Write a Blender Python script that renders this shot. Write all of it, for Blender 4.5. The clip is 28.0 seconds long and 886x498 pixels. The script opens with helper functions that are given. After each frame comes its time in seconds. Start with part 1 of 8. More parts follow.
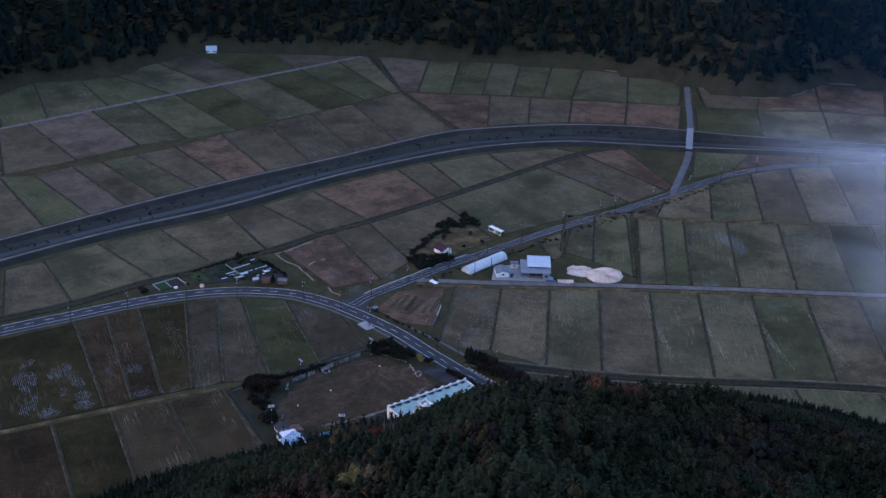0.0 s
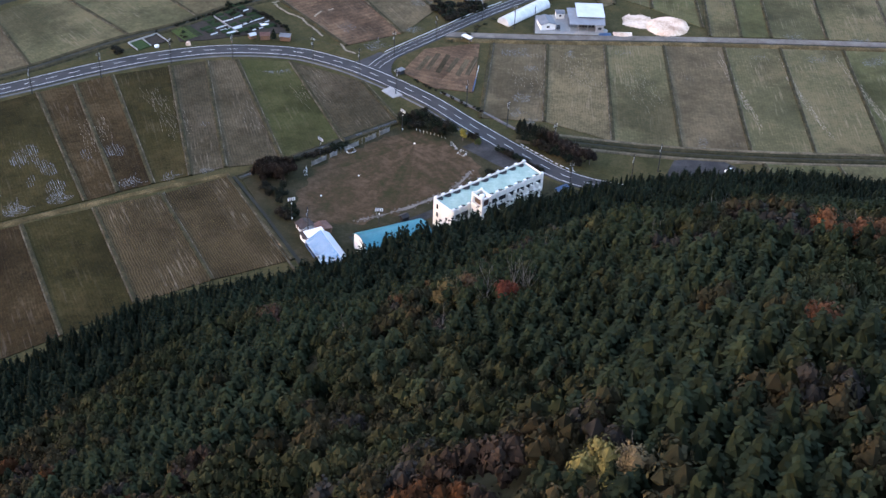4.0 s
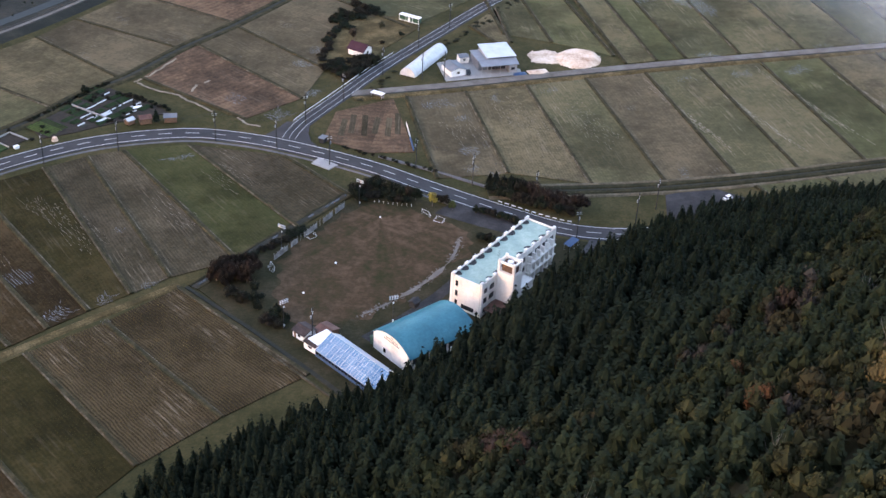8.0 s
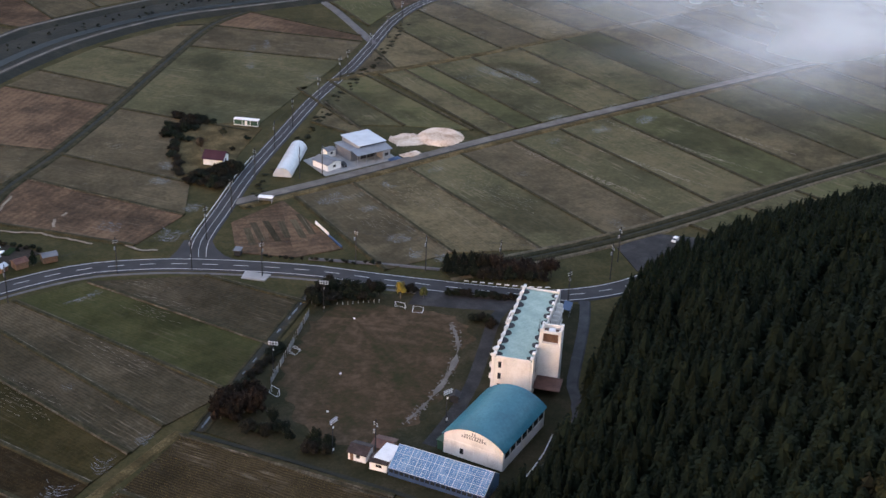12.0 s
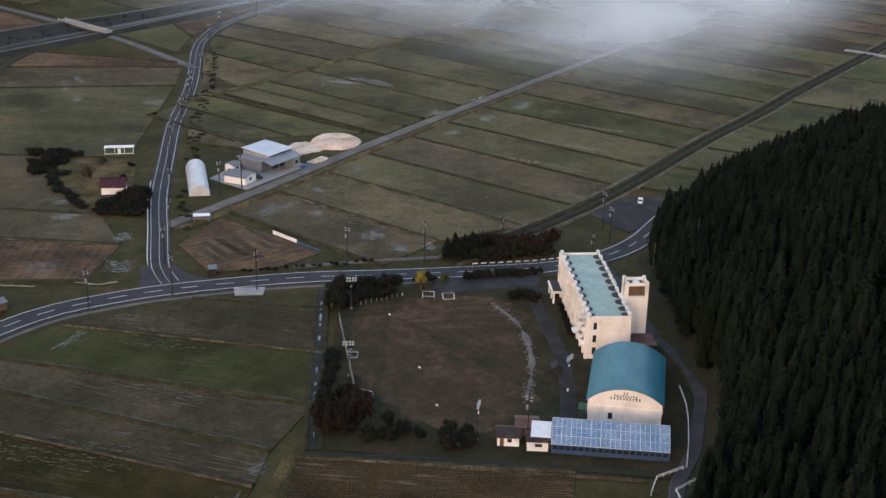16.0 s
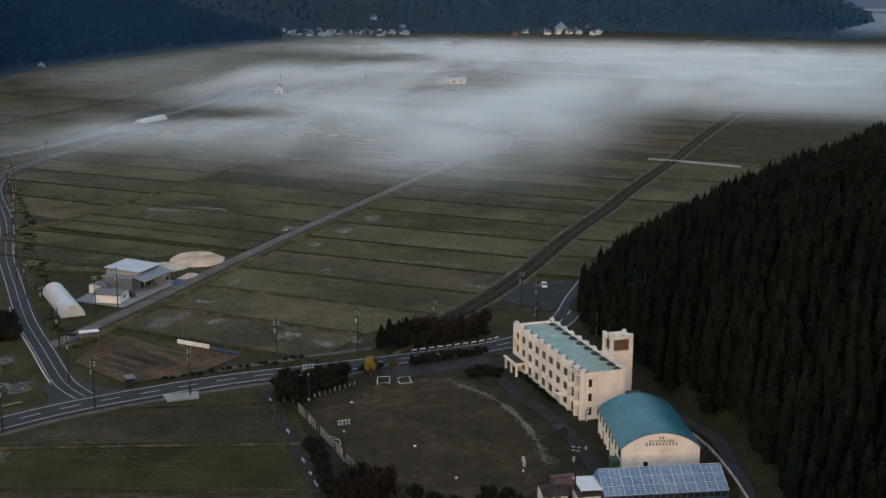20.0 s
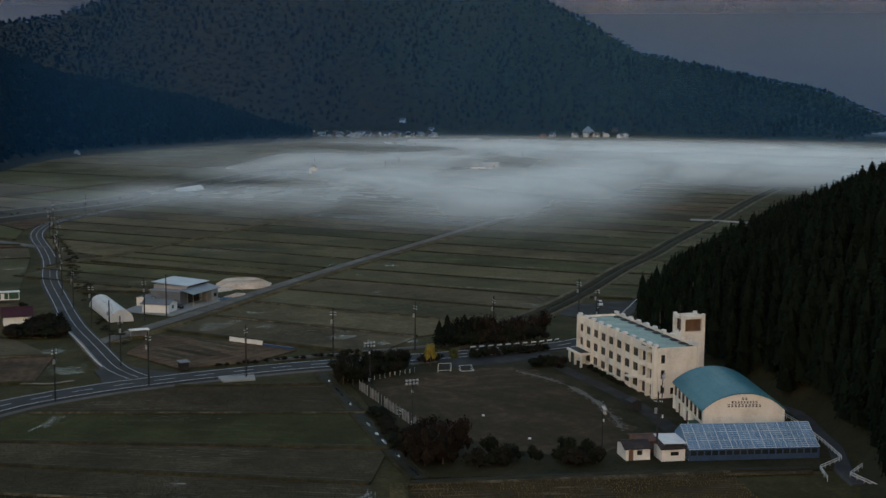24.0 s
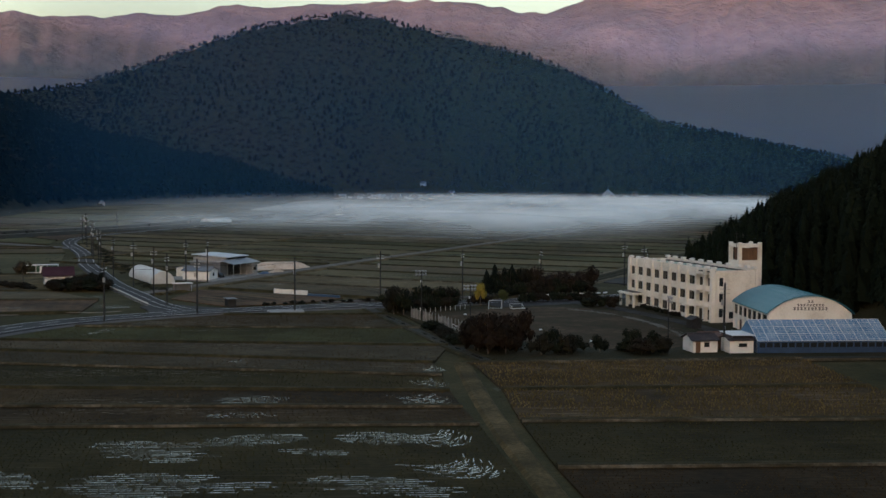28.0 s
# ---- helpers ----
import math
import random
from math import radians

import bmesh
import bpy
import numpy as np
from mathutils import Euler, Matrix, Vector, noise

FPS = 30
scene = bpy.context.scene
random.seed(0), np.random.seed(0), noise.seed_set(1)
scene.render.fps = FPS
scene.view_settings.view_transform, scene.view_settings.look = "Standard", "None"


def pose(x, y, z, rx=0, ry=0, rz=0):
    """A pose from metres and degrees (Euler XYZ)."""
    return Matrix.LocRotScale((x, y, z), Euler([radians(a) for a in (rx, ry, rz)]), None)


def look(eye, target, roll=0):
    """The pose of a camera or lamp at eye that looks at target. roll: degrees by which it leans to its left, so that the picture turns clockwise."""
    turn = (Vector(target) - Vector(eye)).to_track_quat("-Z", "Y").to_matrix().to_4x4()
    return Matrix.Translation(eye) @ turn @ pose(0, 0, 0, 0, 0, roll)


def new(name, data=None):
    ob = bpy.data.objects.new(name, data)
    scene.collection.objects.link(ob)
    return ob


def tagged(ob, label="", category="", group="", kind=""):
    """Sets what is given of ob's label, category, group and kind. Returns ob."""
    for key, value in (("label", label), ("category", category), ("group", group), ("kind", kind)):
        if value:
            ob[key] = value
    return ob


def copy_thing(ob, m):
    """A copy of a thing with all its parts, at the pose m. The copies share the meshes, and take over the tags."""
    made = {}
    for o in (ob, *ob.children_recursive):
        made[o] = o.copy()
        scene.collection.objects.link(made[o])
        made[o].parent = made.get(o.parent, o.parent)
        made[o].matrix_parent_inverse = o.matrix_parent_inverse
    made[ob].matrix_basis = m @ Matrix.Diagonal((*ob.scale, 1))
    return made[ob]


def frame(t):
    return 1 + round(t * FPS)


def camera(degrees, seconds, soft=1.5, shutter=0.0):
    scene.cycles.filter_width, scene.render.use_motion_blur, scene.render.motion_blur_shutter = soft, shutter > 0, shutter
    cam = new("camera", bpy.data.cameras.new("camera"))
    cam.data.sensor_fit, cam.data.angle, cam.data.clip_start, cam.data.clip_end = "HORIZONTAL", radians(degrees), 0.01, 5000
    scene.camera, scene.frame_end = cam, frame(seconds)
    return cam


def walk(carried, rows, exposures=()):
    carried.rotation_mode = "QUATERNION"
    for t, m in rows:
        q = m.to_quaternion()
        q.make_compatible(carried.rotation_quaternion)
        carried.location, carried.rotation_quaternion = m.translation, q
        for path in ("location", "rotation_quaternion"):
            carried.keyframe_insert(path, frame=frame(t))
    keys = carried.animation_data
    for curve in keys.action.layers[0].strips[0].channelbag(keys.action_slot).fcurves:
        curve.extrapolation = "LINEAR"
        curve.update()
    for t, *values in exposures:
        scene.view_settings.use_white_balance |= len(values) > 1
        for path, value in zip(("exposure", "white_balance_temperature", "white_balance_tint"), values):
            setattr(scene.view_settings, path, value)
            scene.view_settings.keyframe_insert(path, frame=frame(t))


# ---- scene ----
cam = camera(38.47, 28.0)
PATH = [
    (0, (23.37, -539.67, 310.61), (24.35, -448.74, 269.01), 1.66),
    (0.5, (22.28, -523.62, 305.56), (23.59, -434.28, 260.67), 1.63),
    (1, (20.24, -506.94, 300.96), (22.11, -420.16, 251.30), 1.70),
    (1.5, (17.53, -491.55, 296.23), (19.98, -407.70, 241.80), 1.88),
    (2, (11.87, -476.80, 290.94), (15.07, -393.33, 235.96), 2.19),
    (2.5, (4.91, -465.95, 285.56), (8.67, -384.36, 227.86), 2.42),
    (3, (-2.31, -457.38, 280.18), (2.00, -376.66, 221.31), 2.63),
    (3.5, (-8.04, -448.56, 275.23), (-3.49, -368.15, 215.95), 2.45),
    (4, (-13.35, -436.82, 271.03), (-8.44, -356.57, 211.56), 2.59),
    (4.5, (-18.34, -422.83, 266.48), (-12.93, -342.51, 207.15), 3.11),
    (6.5, (-69.67, -384.29, 239.70), (-50.66, -304.48, 182.53), 3.60),
    (7, (-83.69, -375.22, 234.42), (-61.98, -295.75, 177.74), 3.45),
    (7.5, (-96.97, -365.82, 228.81), (-71.60, -286.48, 173.47), 3.42),
    (8, (-110.30, -356.10, 223.17), (-80.53, -276.90, 169.87), 3.35),
    (8.5, (-122.43, -347.76, 217.78), (-88.25, -269.11, 166.34), 3.02),
    (9, (-133.82, -337.83, 212.12), (-95.37, -260.05, 162.41), 2.82),
    (9.5, (-145.67, -327.57, 208.13), (-102.64, -251.25, 159.93), 2.80),
    (10, (-157.26, -316.51, 202.20), (-110.02, -241.50, 155.92), 2.72),
    (10.5, (-168.82, -306.54, 198.60), (-118.90, -233.04, 152.71), 2.75),
    (11, (-178.70, -295.46, 193.51), (-124.68, -223.09, 150.57), 2.66),
    (11.5, (-189.06, -285.13, 187.99), (-133.27, -213.85, 145.50), 2.47),
    (12, (-199.02, -274.14, 183.41), (-140.42, -205.19, 140.86), 2.49),
    (12.5, (-207.91, -262.04, 178.00), (-146.56, -195.49, 135.48), 2.49),
    (14.5, (-235.40, -213.86, 155.47), (-165.37, -155.17, 114.83), 1.15),
    (15, (-244.06, -201.92, 152.07), (-170.77, -146.03, 113.27), 1.14),
    (15.5, (-252.21, -189.27, 147.10), (-175.90, -136.60, 109.66), 1.24),
    (16, (-259.35, -176.32, 142.71), (-180.12, -127.51, 106.11), 1.24),
    (16.5, (-265.30, -163.24, 138.26), (-183.43, -118.27, 102.53), 1.23),
    (17, (-270.54, -149.17, 133.17), (-186.90, -106.84, 98.36), 1.30),
    (17.5, (-273.64, -138.22, 129.16), (-188.29, -99.21, 94.63), 0.76),
    (18, (-275.61, -130.74, 125.23), (-188.37, -95.87, 90.96), 0.62),
    (18.5, (-275.70, -124.82, 120.42), (-187.44, -91.29, 87.46), 0.59),
    (19, (-275.38, -119.19, 114.60), (-185.01, -88.29, 84.97), 0.61),
    (19.5, (-274.50, -114.49, 110.05), (-182.68, -84.37, 84.30), 0.54),
    (20, (-273.17, -111.02, 106.03), (-180.37, -81.20, 83.71), 0.32),
    (20.5, (-273.72, -106.21, 101.05), (-179.91, -76.71, 82.89), 0.35),
    (21, (-275.04, -102.80, 96.35), (-181.26, -73.03, 78.52), 0.22),
    (21.5, (-275.26, -102.67, 91.85), (-181.60, -72.68, 73.74), 0.20),
    (23.5, (-274.64, -102.14, 74.28), (-180.61, -70.51, 61.75), 0.41),
    (24, (-275.50, -100.65, 69.52), (-181.56, -68.75, 56.92), 0.52),
    (24.5, (-276.30, -98.81, 64.95), (-182.47, -66.66, 52.23), 0.45),
    (25, (-276.83, -97.50, 60.05), (-182.99, -65.13, 47.98), 0.38),
    (25.5, (-277.18, -96.25, 55.61), (-183.27, -63.69, 44.58), 0.35),
    (26, (-277.73, -95.63, 50.78), (-183.75, -62.94, 40.81), 0.44),
    (26.5, (-277.95, -94.76, 46.19), (-183.91, -61.94, 37.19), 0.31),
    (27, (-278.57, -93.83, 41.42), (-184.48, -60.90, 33.45), 0.36),
    (27.5, (-278.53, -93.23, 36.62), (-184.42, -60.14, 29.77), 0.45),
    (28, (-278.21, -92.66, 32.08), (-184.07, -59.42, 26.36), 0.44),
]
EXPO = [(0.0, 2.75, 4850, 38), (0.7, 2.88, 5100, 35), (1.5, 3.25, 5400, 32), (3.0, 4.0, 5650, 30), (6.5, 4.0, 5900, 33), (8.0, 3.92, 6000, 33), (11.0, 3.4, 6100, 32),
        (17.0, 3.05, 6350, 26), (19.0, 2.9, 6400, 23), (21.0, 1.95, 6350, 18), (25.0, 1.86, 6050, 14), (28.0, 1.88, 6050, 17)]
walk(cam, [(t, look(eye, target, roll)) for t, eye, target, roll in PATH], EXPO)

# ---- light: dawn sky; the low sun reaches the far mountains only, over an added unseen ridge behind the camera ----
SUN_FROM = Vector((-1.0, -0.12, 0.053))
world = bpy.data.worlds.new("dawn_sky")
scene.world = world
world.use_nodes = True
wn = world.node_tree
sky = wn.nodes.new("ShaderNodeTexSky")
sky.sky_type, sky.sun_disc = "NISHITA", False
sky.sun_elevation, sky.sun_rotation = radians(3.0), radians(263)
sky.air_density, sky.dust_density, sky.ozone_density = 1.0, 1.6, 1.0
wn.links.new(sky.outputs[0], wn.nodes["Background"].inputs[0])
wn.nodes["Background"].inputs[1].default_value = 0.15
sun = new("sun", bpy.data.lights.new("sun", "SUN"))
sun.data.energy, sun.data.angle, sun.data.color = 2.2, radians(0.5), (1.0, 0.58, 0.52)
sun.matrix_world = look(SUN_FROM * 1000, (0, 0, 0))


# ---- materials ----
def mat(name, *stops, scale=0.2, fine=3.0, rough=0.9, bump=0.3, dist=0.1, metal=0.0, spec=0.3, rows=None, wet=None, tint=False, rnd=0.0, straw=0.34, stretch=None, obj=True, mid=None):
    """A procedural surface: colours mixed by a coarse and a fine noise, with relief. rows: (metres, turn, depth) of furrows;
    wet: (scale, from, to) of puddles; tint: colours from the attribute of that name; rnd: lightness by object."""
    m = bpy.data.materials.new(name)
    m.use_nodes = True
    nt = m.node_tree
    N, L = nt.nodes.new, nt.links.new
    bs = nt.nodes["Principled BSDF"]
    bs.inputs["Metallic"].default_value = metal
    bs.inputs["Specular IOR Level"].default_value = spec
    geo = N("ShaderNodeNewGeometry")
    tc = N("ShaderNodeTexCoord")
    src = tc.outputs["Object"] if obj else geo.outputs["Position"]
    if rows:
        oi0 = N("ShaderNodeObjectInfo")
        sh = N("ShaderNodeVectorMath")
        sh.operation = "MULTIPLY_ADD"
        sh.inputs[1].default_value, sh.inputs[2].default_value = (700, 430, 210), (0, 0, 0)
        L(oi0.outputs["Random"], sh.inputs[0])
        ad = N("ShaderNodeVectorMath")
        L(src, ad.inputs[0])
        L(sh.outputs[0], ad.inputs[1])
        src = ad.outputs[0]
    if stretch:
        mp = N("ShaderNodeMapping")
        mp.inputs["Scale"].default_value = stretch
        L(src, mp.inputs[0])
        src = mp.outputs[0]

    def noisy(sc, det=4.0, ro=0.6):
        n = N("ShaderNodeTexNoise")
        n.inputs["Scale"].default_value, n.inputs["Detail"].default_value, n.inputs["Roughness"].default_value = sc, det, ro
        L(src, n.inputs["Vector"])
        return n.outputs["Fac"]

    def math_(op, a, b=None, clamp=False):
        n = N("ShaderNodeMath")
        n.operation, n.use_clamp = op, clamp
        for k, v in enumerate((a, b)):
            if v is None:
                continue
            if isinstance(v, (int, float)):
                n.inputs[k].default_value = v
            else:
                L(v, n.inputs[k])
        return n.outputs[0]

    big, small = noisy(scale, 4.0), noisy(fine, 5.0)
    f = math_("ADD", math_("MULTIPLY", big, 0.62), math_("MULTIPLY", small, 0.38))
    mid = 0.5 if mid is None and rows else (mid or 0.0)
    if mid:
        f = math_("ADD", f, math_("MULTIPLY", math_("SUBTRACT", noisy(0.22, 9.0, 0.78), 0.5), mid))
    height = small
    if rows:
        mp = N("ShaderNodeMapping")
        mp.inputs["Rotation"].default_value = (0, 0, radians(rows[1]))
        L(src, mp.inputs[0])
        w = N("ShaderNodeTexWave")
        w.wave_type, w.bands_direction = "BANDS", "X"
        w.inputs["Scale"].default_value = 0.314 / rows[0]
        w.inputs["Distortion"].default_value, w.inputs["Detail"].default_value, w.inputs["Detail Scale"].default_value = 7.0, 3.0, 0.4
        L(mp.outputs[0], w.inputs["Vector"])
        f = math_("ADD", f, math_("MULTIPLY", math_("SUBTRACT", w.outputs["Fac"], 0.5), math_("MULTIPLY", big, rows[2])))
        height = math_("ADD", small, math_("MULTIPLY", w.outputs["Fac"], 0.08))
    if rnd:
        oi = N("ShaderNodeObjectInfo")
        f = math_("ADD", f, math_("MULTIPLY", math_("SUBTRACT", oi.outputs["Random"], 0.5), rnd))
    ramp = N("ShaderNodeValToRGB")
    el = ramp.color_ramp.elements
    while len(el) < len(stops):
        el.new(0.5)
    for k, c in enumerate(stops):
        el[k].position = 0.35 + 0.3 * k / max(1, len(stops) - 1)
        el[k].color = (*c, 1)
    L(f, ramp.inputs[0])
    col = ramp.outputs[0]
    if tint:
        at = N("ShaderNodeAttribute")
        at.attribute_name = "tint"
        mx = N("ShaderNodeMix")
        mx.data_type, mx.blend_type = "RGBA", "MULTIPLY"
        mx.inputs[0].default_value = 1.0
        L(at.outputs["Color"], mx.inputs[6])
        L(col, mx.inputs[7])
        col = mx.outputs[2]
    if rows:
        mp2 = N("ShaderNodeMapping")
        mp2.inputs["Scale"].default_value = (1.6, 0.09, 1.0)
        mp2.inputs["Rotation"].default_value = (0, 0, radians(rows[1]))
        L(src, mp2.inputs[0])
        st = N("ShaderNodeTexNoise")
        st.inputs["Scale"].default_value, st.inputs["Detail"].default_value = 0.9, 3.0
        L(mp2.outputs[0], st.inputs["Vector"])
        patch = noisy(0.045, 3.0)
        a1, a2 = N("ShaderNodeMapRange"), N("ShaderNodeMapRange")
        a1.inputs["From Min"].default_value, a1.inputs["From Max"].default_value = 0.56, 0.66
        a2.inputs["From Min"].default_value, a2.inputs["From Max"].default_value = 0.46, 0.62
        L(st.outputs["Fac"], a1.inputs["Value"])
        L(patch, a2.inputs["Value"])
        k = math_("MULTIPLY", math_("MULTIPLY", a1.outputs[0], a2.outputs[0]), straw)
        mx2 = N("ShaderNodeMix")
        mx2.data_type = "RGBA"
        mx2.inputs[7].default_value = (0.27, 0.215, 0.15, 1)
        L(k, mx2.inputs[0])
        L(col, mx2.inputs[6])
        dk = noisy(0.022, 5.0, 0.65)
        d1 = N("ShaderNodeMapRange")
        d1.inputs["From Min"].default_value, d1.inputs["From Max"].default_value = 0.38, 0.5
        d1.inputs["To Min"].default_value = 0.62
        L(dk, d1.inputs["Value"])
        mx3 = N("ShaderNodeMix")
        mx3.data_type, mx3.blend_type = "RGBA", "MULTIPLY"
        mx3.inputs[0].default_value = 1.0
        L(mx2.outputs[2], mx3.inputs[6])
        L(d1.outputs[0], mx3.inputs[7])
        col = mx3.outputs[2]
    L(col, bs.inputs["Base Color"])
    if wet:
        v = noisy(wet[0], 6.0, 0.7)
        mr = N("ShaderNodeMapRange")
        mr.inputs["From Min"].default_value, mr.inputs["From Max"].default_value = wet[1], wet[2]
        L(v, mr.inputs["Value"])
        k = mr.outputs[0]
        if rows:
            k = math_("MULTIPLY", k, math_("GREATER_THAN", w.outputs["Fac"], 0.45))
        L(math_("SUBTRACT", rough, math_("MULTIPLY", k, rough - 0.08)), bs.inputs["Roughness"])
        height = math_("MULTIPLY", height, math_("SUBTRACT", 1.0, k))
    else:
        L(math_("ADD", rough - 0.08, math_("MULTIPLY", small, 0.16), clamp=True), bs.inputs["Roughness"])
    bp = N("ShaderNodeBump")
    bp.inputs["Strength"].default_value, bp.inputs["Distance"].default_value = bump, dist
    L(height, bp.inputs["Height"])
    L(bp.outputs[0], bs.inputs["Normal"])
    return m


GRASS = mat("rough_grass", (0.02616, 0.026, 0.0104), (0.0436, 0.04, 0.016), (0.07412, 0.058, 0.0256), scale=0.05, fine=1.2, bump=0.6, dist=0.25, obj=False, spec=0.06, mid=0.5)
BANK = mat("bank_grass", (0.0327, 0.027, 0.012), (0.07194, 0.054, 0.0232), (0.1635, 0.12, 0.0576), scale=0.12, fine=1.5, bump=0.6, dist=0.2, obj=False, spec=0.06)
ASPHALT = mat("asphalt", (0.03, 0.03, 0.031), (0.042, 0.041, 0.042), (0.056, 0.055, 0.055), spec=0.12, scale=0.1, fine=4, rough=0.85, bump=0.15, dist=0.02, obj=False)
CONCRETE = mat("concrete", (0.2, 0.2, 0.195), (0.3, 0.295, 0.28), scale=0.3, fine=5, rough=0.85, bump=0.2, dist=0.03, obj=False)
TRACK = mat("gravel_track", (0.085, 0.077, 0.066), (0.13, 0.118, 0.103), (0.18, 0.166, 0.147), spec=0.08, scale=0.15, fine=4, bump=0.4, dist=0.05, obj=False)
WHITE_LINE = mat("road_paint", (0.36, 0.36, 0.36), (0.62, 0.62, 0.61), scale=0.6, fine=6, rough=0.7, bump=0.05, obj=False)
WATER_STILL = mat("still_water", (0.02, 0.024, 0.024), (0.03, 0.034, 0.034), scale=0.2, fine=1.0, rough=0.06, bump=0.02, dist=0.02, spec=0.5, obj=False)
FIELDS = {
    "stubble": mat("paddy_stubble", (0.0571, 0.047, 0.0238), (0.0877, 0.072, 0.0377), (0.143, 0.115, 0.0615), scale=0.035, fine=0.7, rows=(1.1, 0, 0.1), wet=(0.09, 0.66, 0.72), rnd=0.12, bump=0.6, dist=0.15, spec=0.06, straw=0.24),
    "green": mat("paddy_regrowth", (0.052, 0.0511, 0.025), (0.077, 0.0712, 0.0343), (0.12, 0.101, 0.052), scale=0.03, fine=0.8, rows=(1.2, 0, 0.1), wet=(0.08, 0.68, 0.74), rnd=0.14, bump=0.6, dist=0.15, spec=0.06),
    "mud": mat("paddy_mud", (0.0562, 0.0453, 0.0255), (0.0799, 0.0644, 0.0365), (0.117, 0.0927, 0.0527), scale=0.04, fine=0.7, rows=(1.4, 0, 0.07), wet=(0.06, 0.6, 0.68), rnd=0.1, bump=0.6, dist=0.15, spec=0.06, straw=0.2),
    "gold": mat("paddy_straw", (0.0307, 0.0215, 0.0103), (0.0505, 0.0355, 0.0166), (0.0812, 0.0574, 0.0282), scale=0.05, fine=1.1, rows=(0.9, 0, 0.5), rnd=0.08, bump=0.7, dist=0.2, spec=0.06, straw=0.42),
    "olive": mat("mossy_paddy", (0.0329, 0.0356, 0.0125), (0.0477, 0.0482, 0.0173), (0.0721, 0.065, 0.0272), scale=0.03, fine=1.0, rows=(1.2, 0, 0.1), rnd=0.1, bump=0.6, dist=0.15, spec=0.06, straw=0.2),
    "brown": mat("brown_stubble", (0.034, 0.028, 0.0155), (0.054, 0.044, 0.025), (0.092, 0.073, 0.044), scale=0.035, fine=0.8, rows=(1.1, 0, 0.16), rnd=0.1, bump=0.6, dist=0.15, spec=0.06, straw=0.3),
    "lush": mat("paddy_grass", (0.052, 0.0541, 0.0229), (0.0718, 0.0714, 0.0302), (0.104, 0.095, 0.0447), scale=0.03, fine=1.0, rows=(1.2, 0, 0.08), rnd=0.14, bump=0.6, dist=0.15, spec=0.06),
    "dark": mat("wet_dark_stubble", (0.0217, 0.014, 0.00599), (0.0346, 0.0226, 0.00952), (0.0612, 0.0416, 0.019), scale=0.04, fine=0.8, rows=(1.1, 0, 0.1), wet=(0.09, 0.68, 0.74), rnd=0.12, bump=0.6, dist=0.15, spec=0.06, straw=0.14),
    "damp": mat("damp_regrowth", (0.0193, 0.0163, 0.00533), (0.0297, 0.0241, 0.0079), (0.0503, 0.038, 0.0144), scale=0.035, fine=0.9, rows=(1.2, 0, 0.08), rnd=0.1, bump=0.6, dist=0.15, spec=0.06, straw=0.12),
    "soil": mat("tilled_soil", (0.0448, 0.031, 0.0195), (0.0941, 0.06, 0.0357), (0.157, 0.1, 0.0578), scale=0.06, fine=1.0, rows=(3.0, 90, 0.1), rnd=0.08, bump=0.7, dist=0.2, spec=0.06, straw=0.18),
    "bare": mat("dry_pale_stubble", (0.0689, 0.053, 0.0341), (0.103, 0.0796, 0.0514), (0.147, 0.115, 0.0756), scale=0.05, fine=0.8, rows=(1.1, 0, 0.1), rnd=0.12, bump=0.6, dist=0.15, spec=0.06, straw=0.2),
    "wet": mat("flooded_paddy", (0.04, 0.042, 0.036), (0.062, 0.062, 0.052), (0.1, 0.096, 0.08), scale=0.03, fine=0.6, rows=(1.3, 0, 0.1), wet=(0.05, 0.52, 0.7), rnd=0.1, bump=0.4, dist=0.1, spec=0.2),
}
YARD = mat("schoolyard_soil", (0.026, 0.026, 0.0112), (0.05, 0.034, 0.0185), (0.088, 0.058, 0.035), scale=0.06, fine=0.5, bump=0.3, dist=0.06, obj=False, spec=0.06, mid=0.7)
FOREST_FLOOR = mat("forest_floor", (0.022, 0.024, 0.013), (0.05, 0.042, 0.022), scale=0.1, fine=1.0, bump=0.6, dist=0.4, obj=False, spec=0.06)
NEEDLES = mat("conifer_needles", (0.5, 0.5, 0.5), (1.0, 1.0, 1.0), scale=0.5, fine=2.5, tint=True, rough=0.85, spec=0.04, bump=0.4, dist=0.1, obj=False)
LEAVES = mat("autumn_leaves", (0.55, 0.55, 0.55), (1.0, 1.0, 1.0), scale=0.6, fine=3.0, tint=True, rough=0.8, spec=0.06, bump=0.3, dist=0.05, obj=False)
BARK = mat("bark", (0.06, 0.05, 0.04), (0.12, 0.1, 0.08), scale=0.8, fine=6, bump=0.6, dist=0.05, obj=False)
ROCK_FAR = mat("far_mountain", (0.09, 0.075, 0.065), (0.14, 0.115, 0.1), (0.21, 0.17, 0.15), scale=0.004, fine=0.03, bump=0.9, dist=25.0, obj=False)


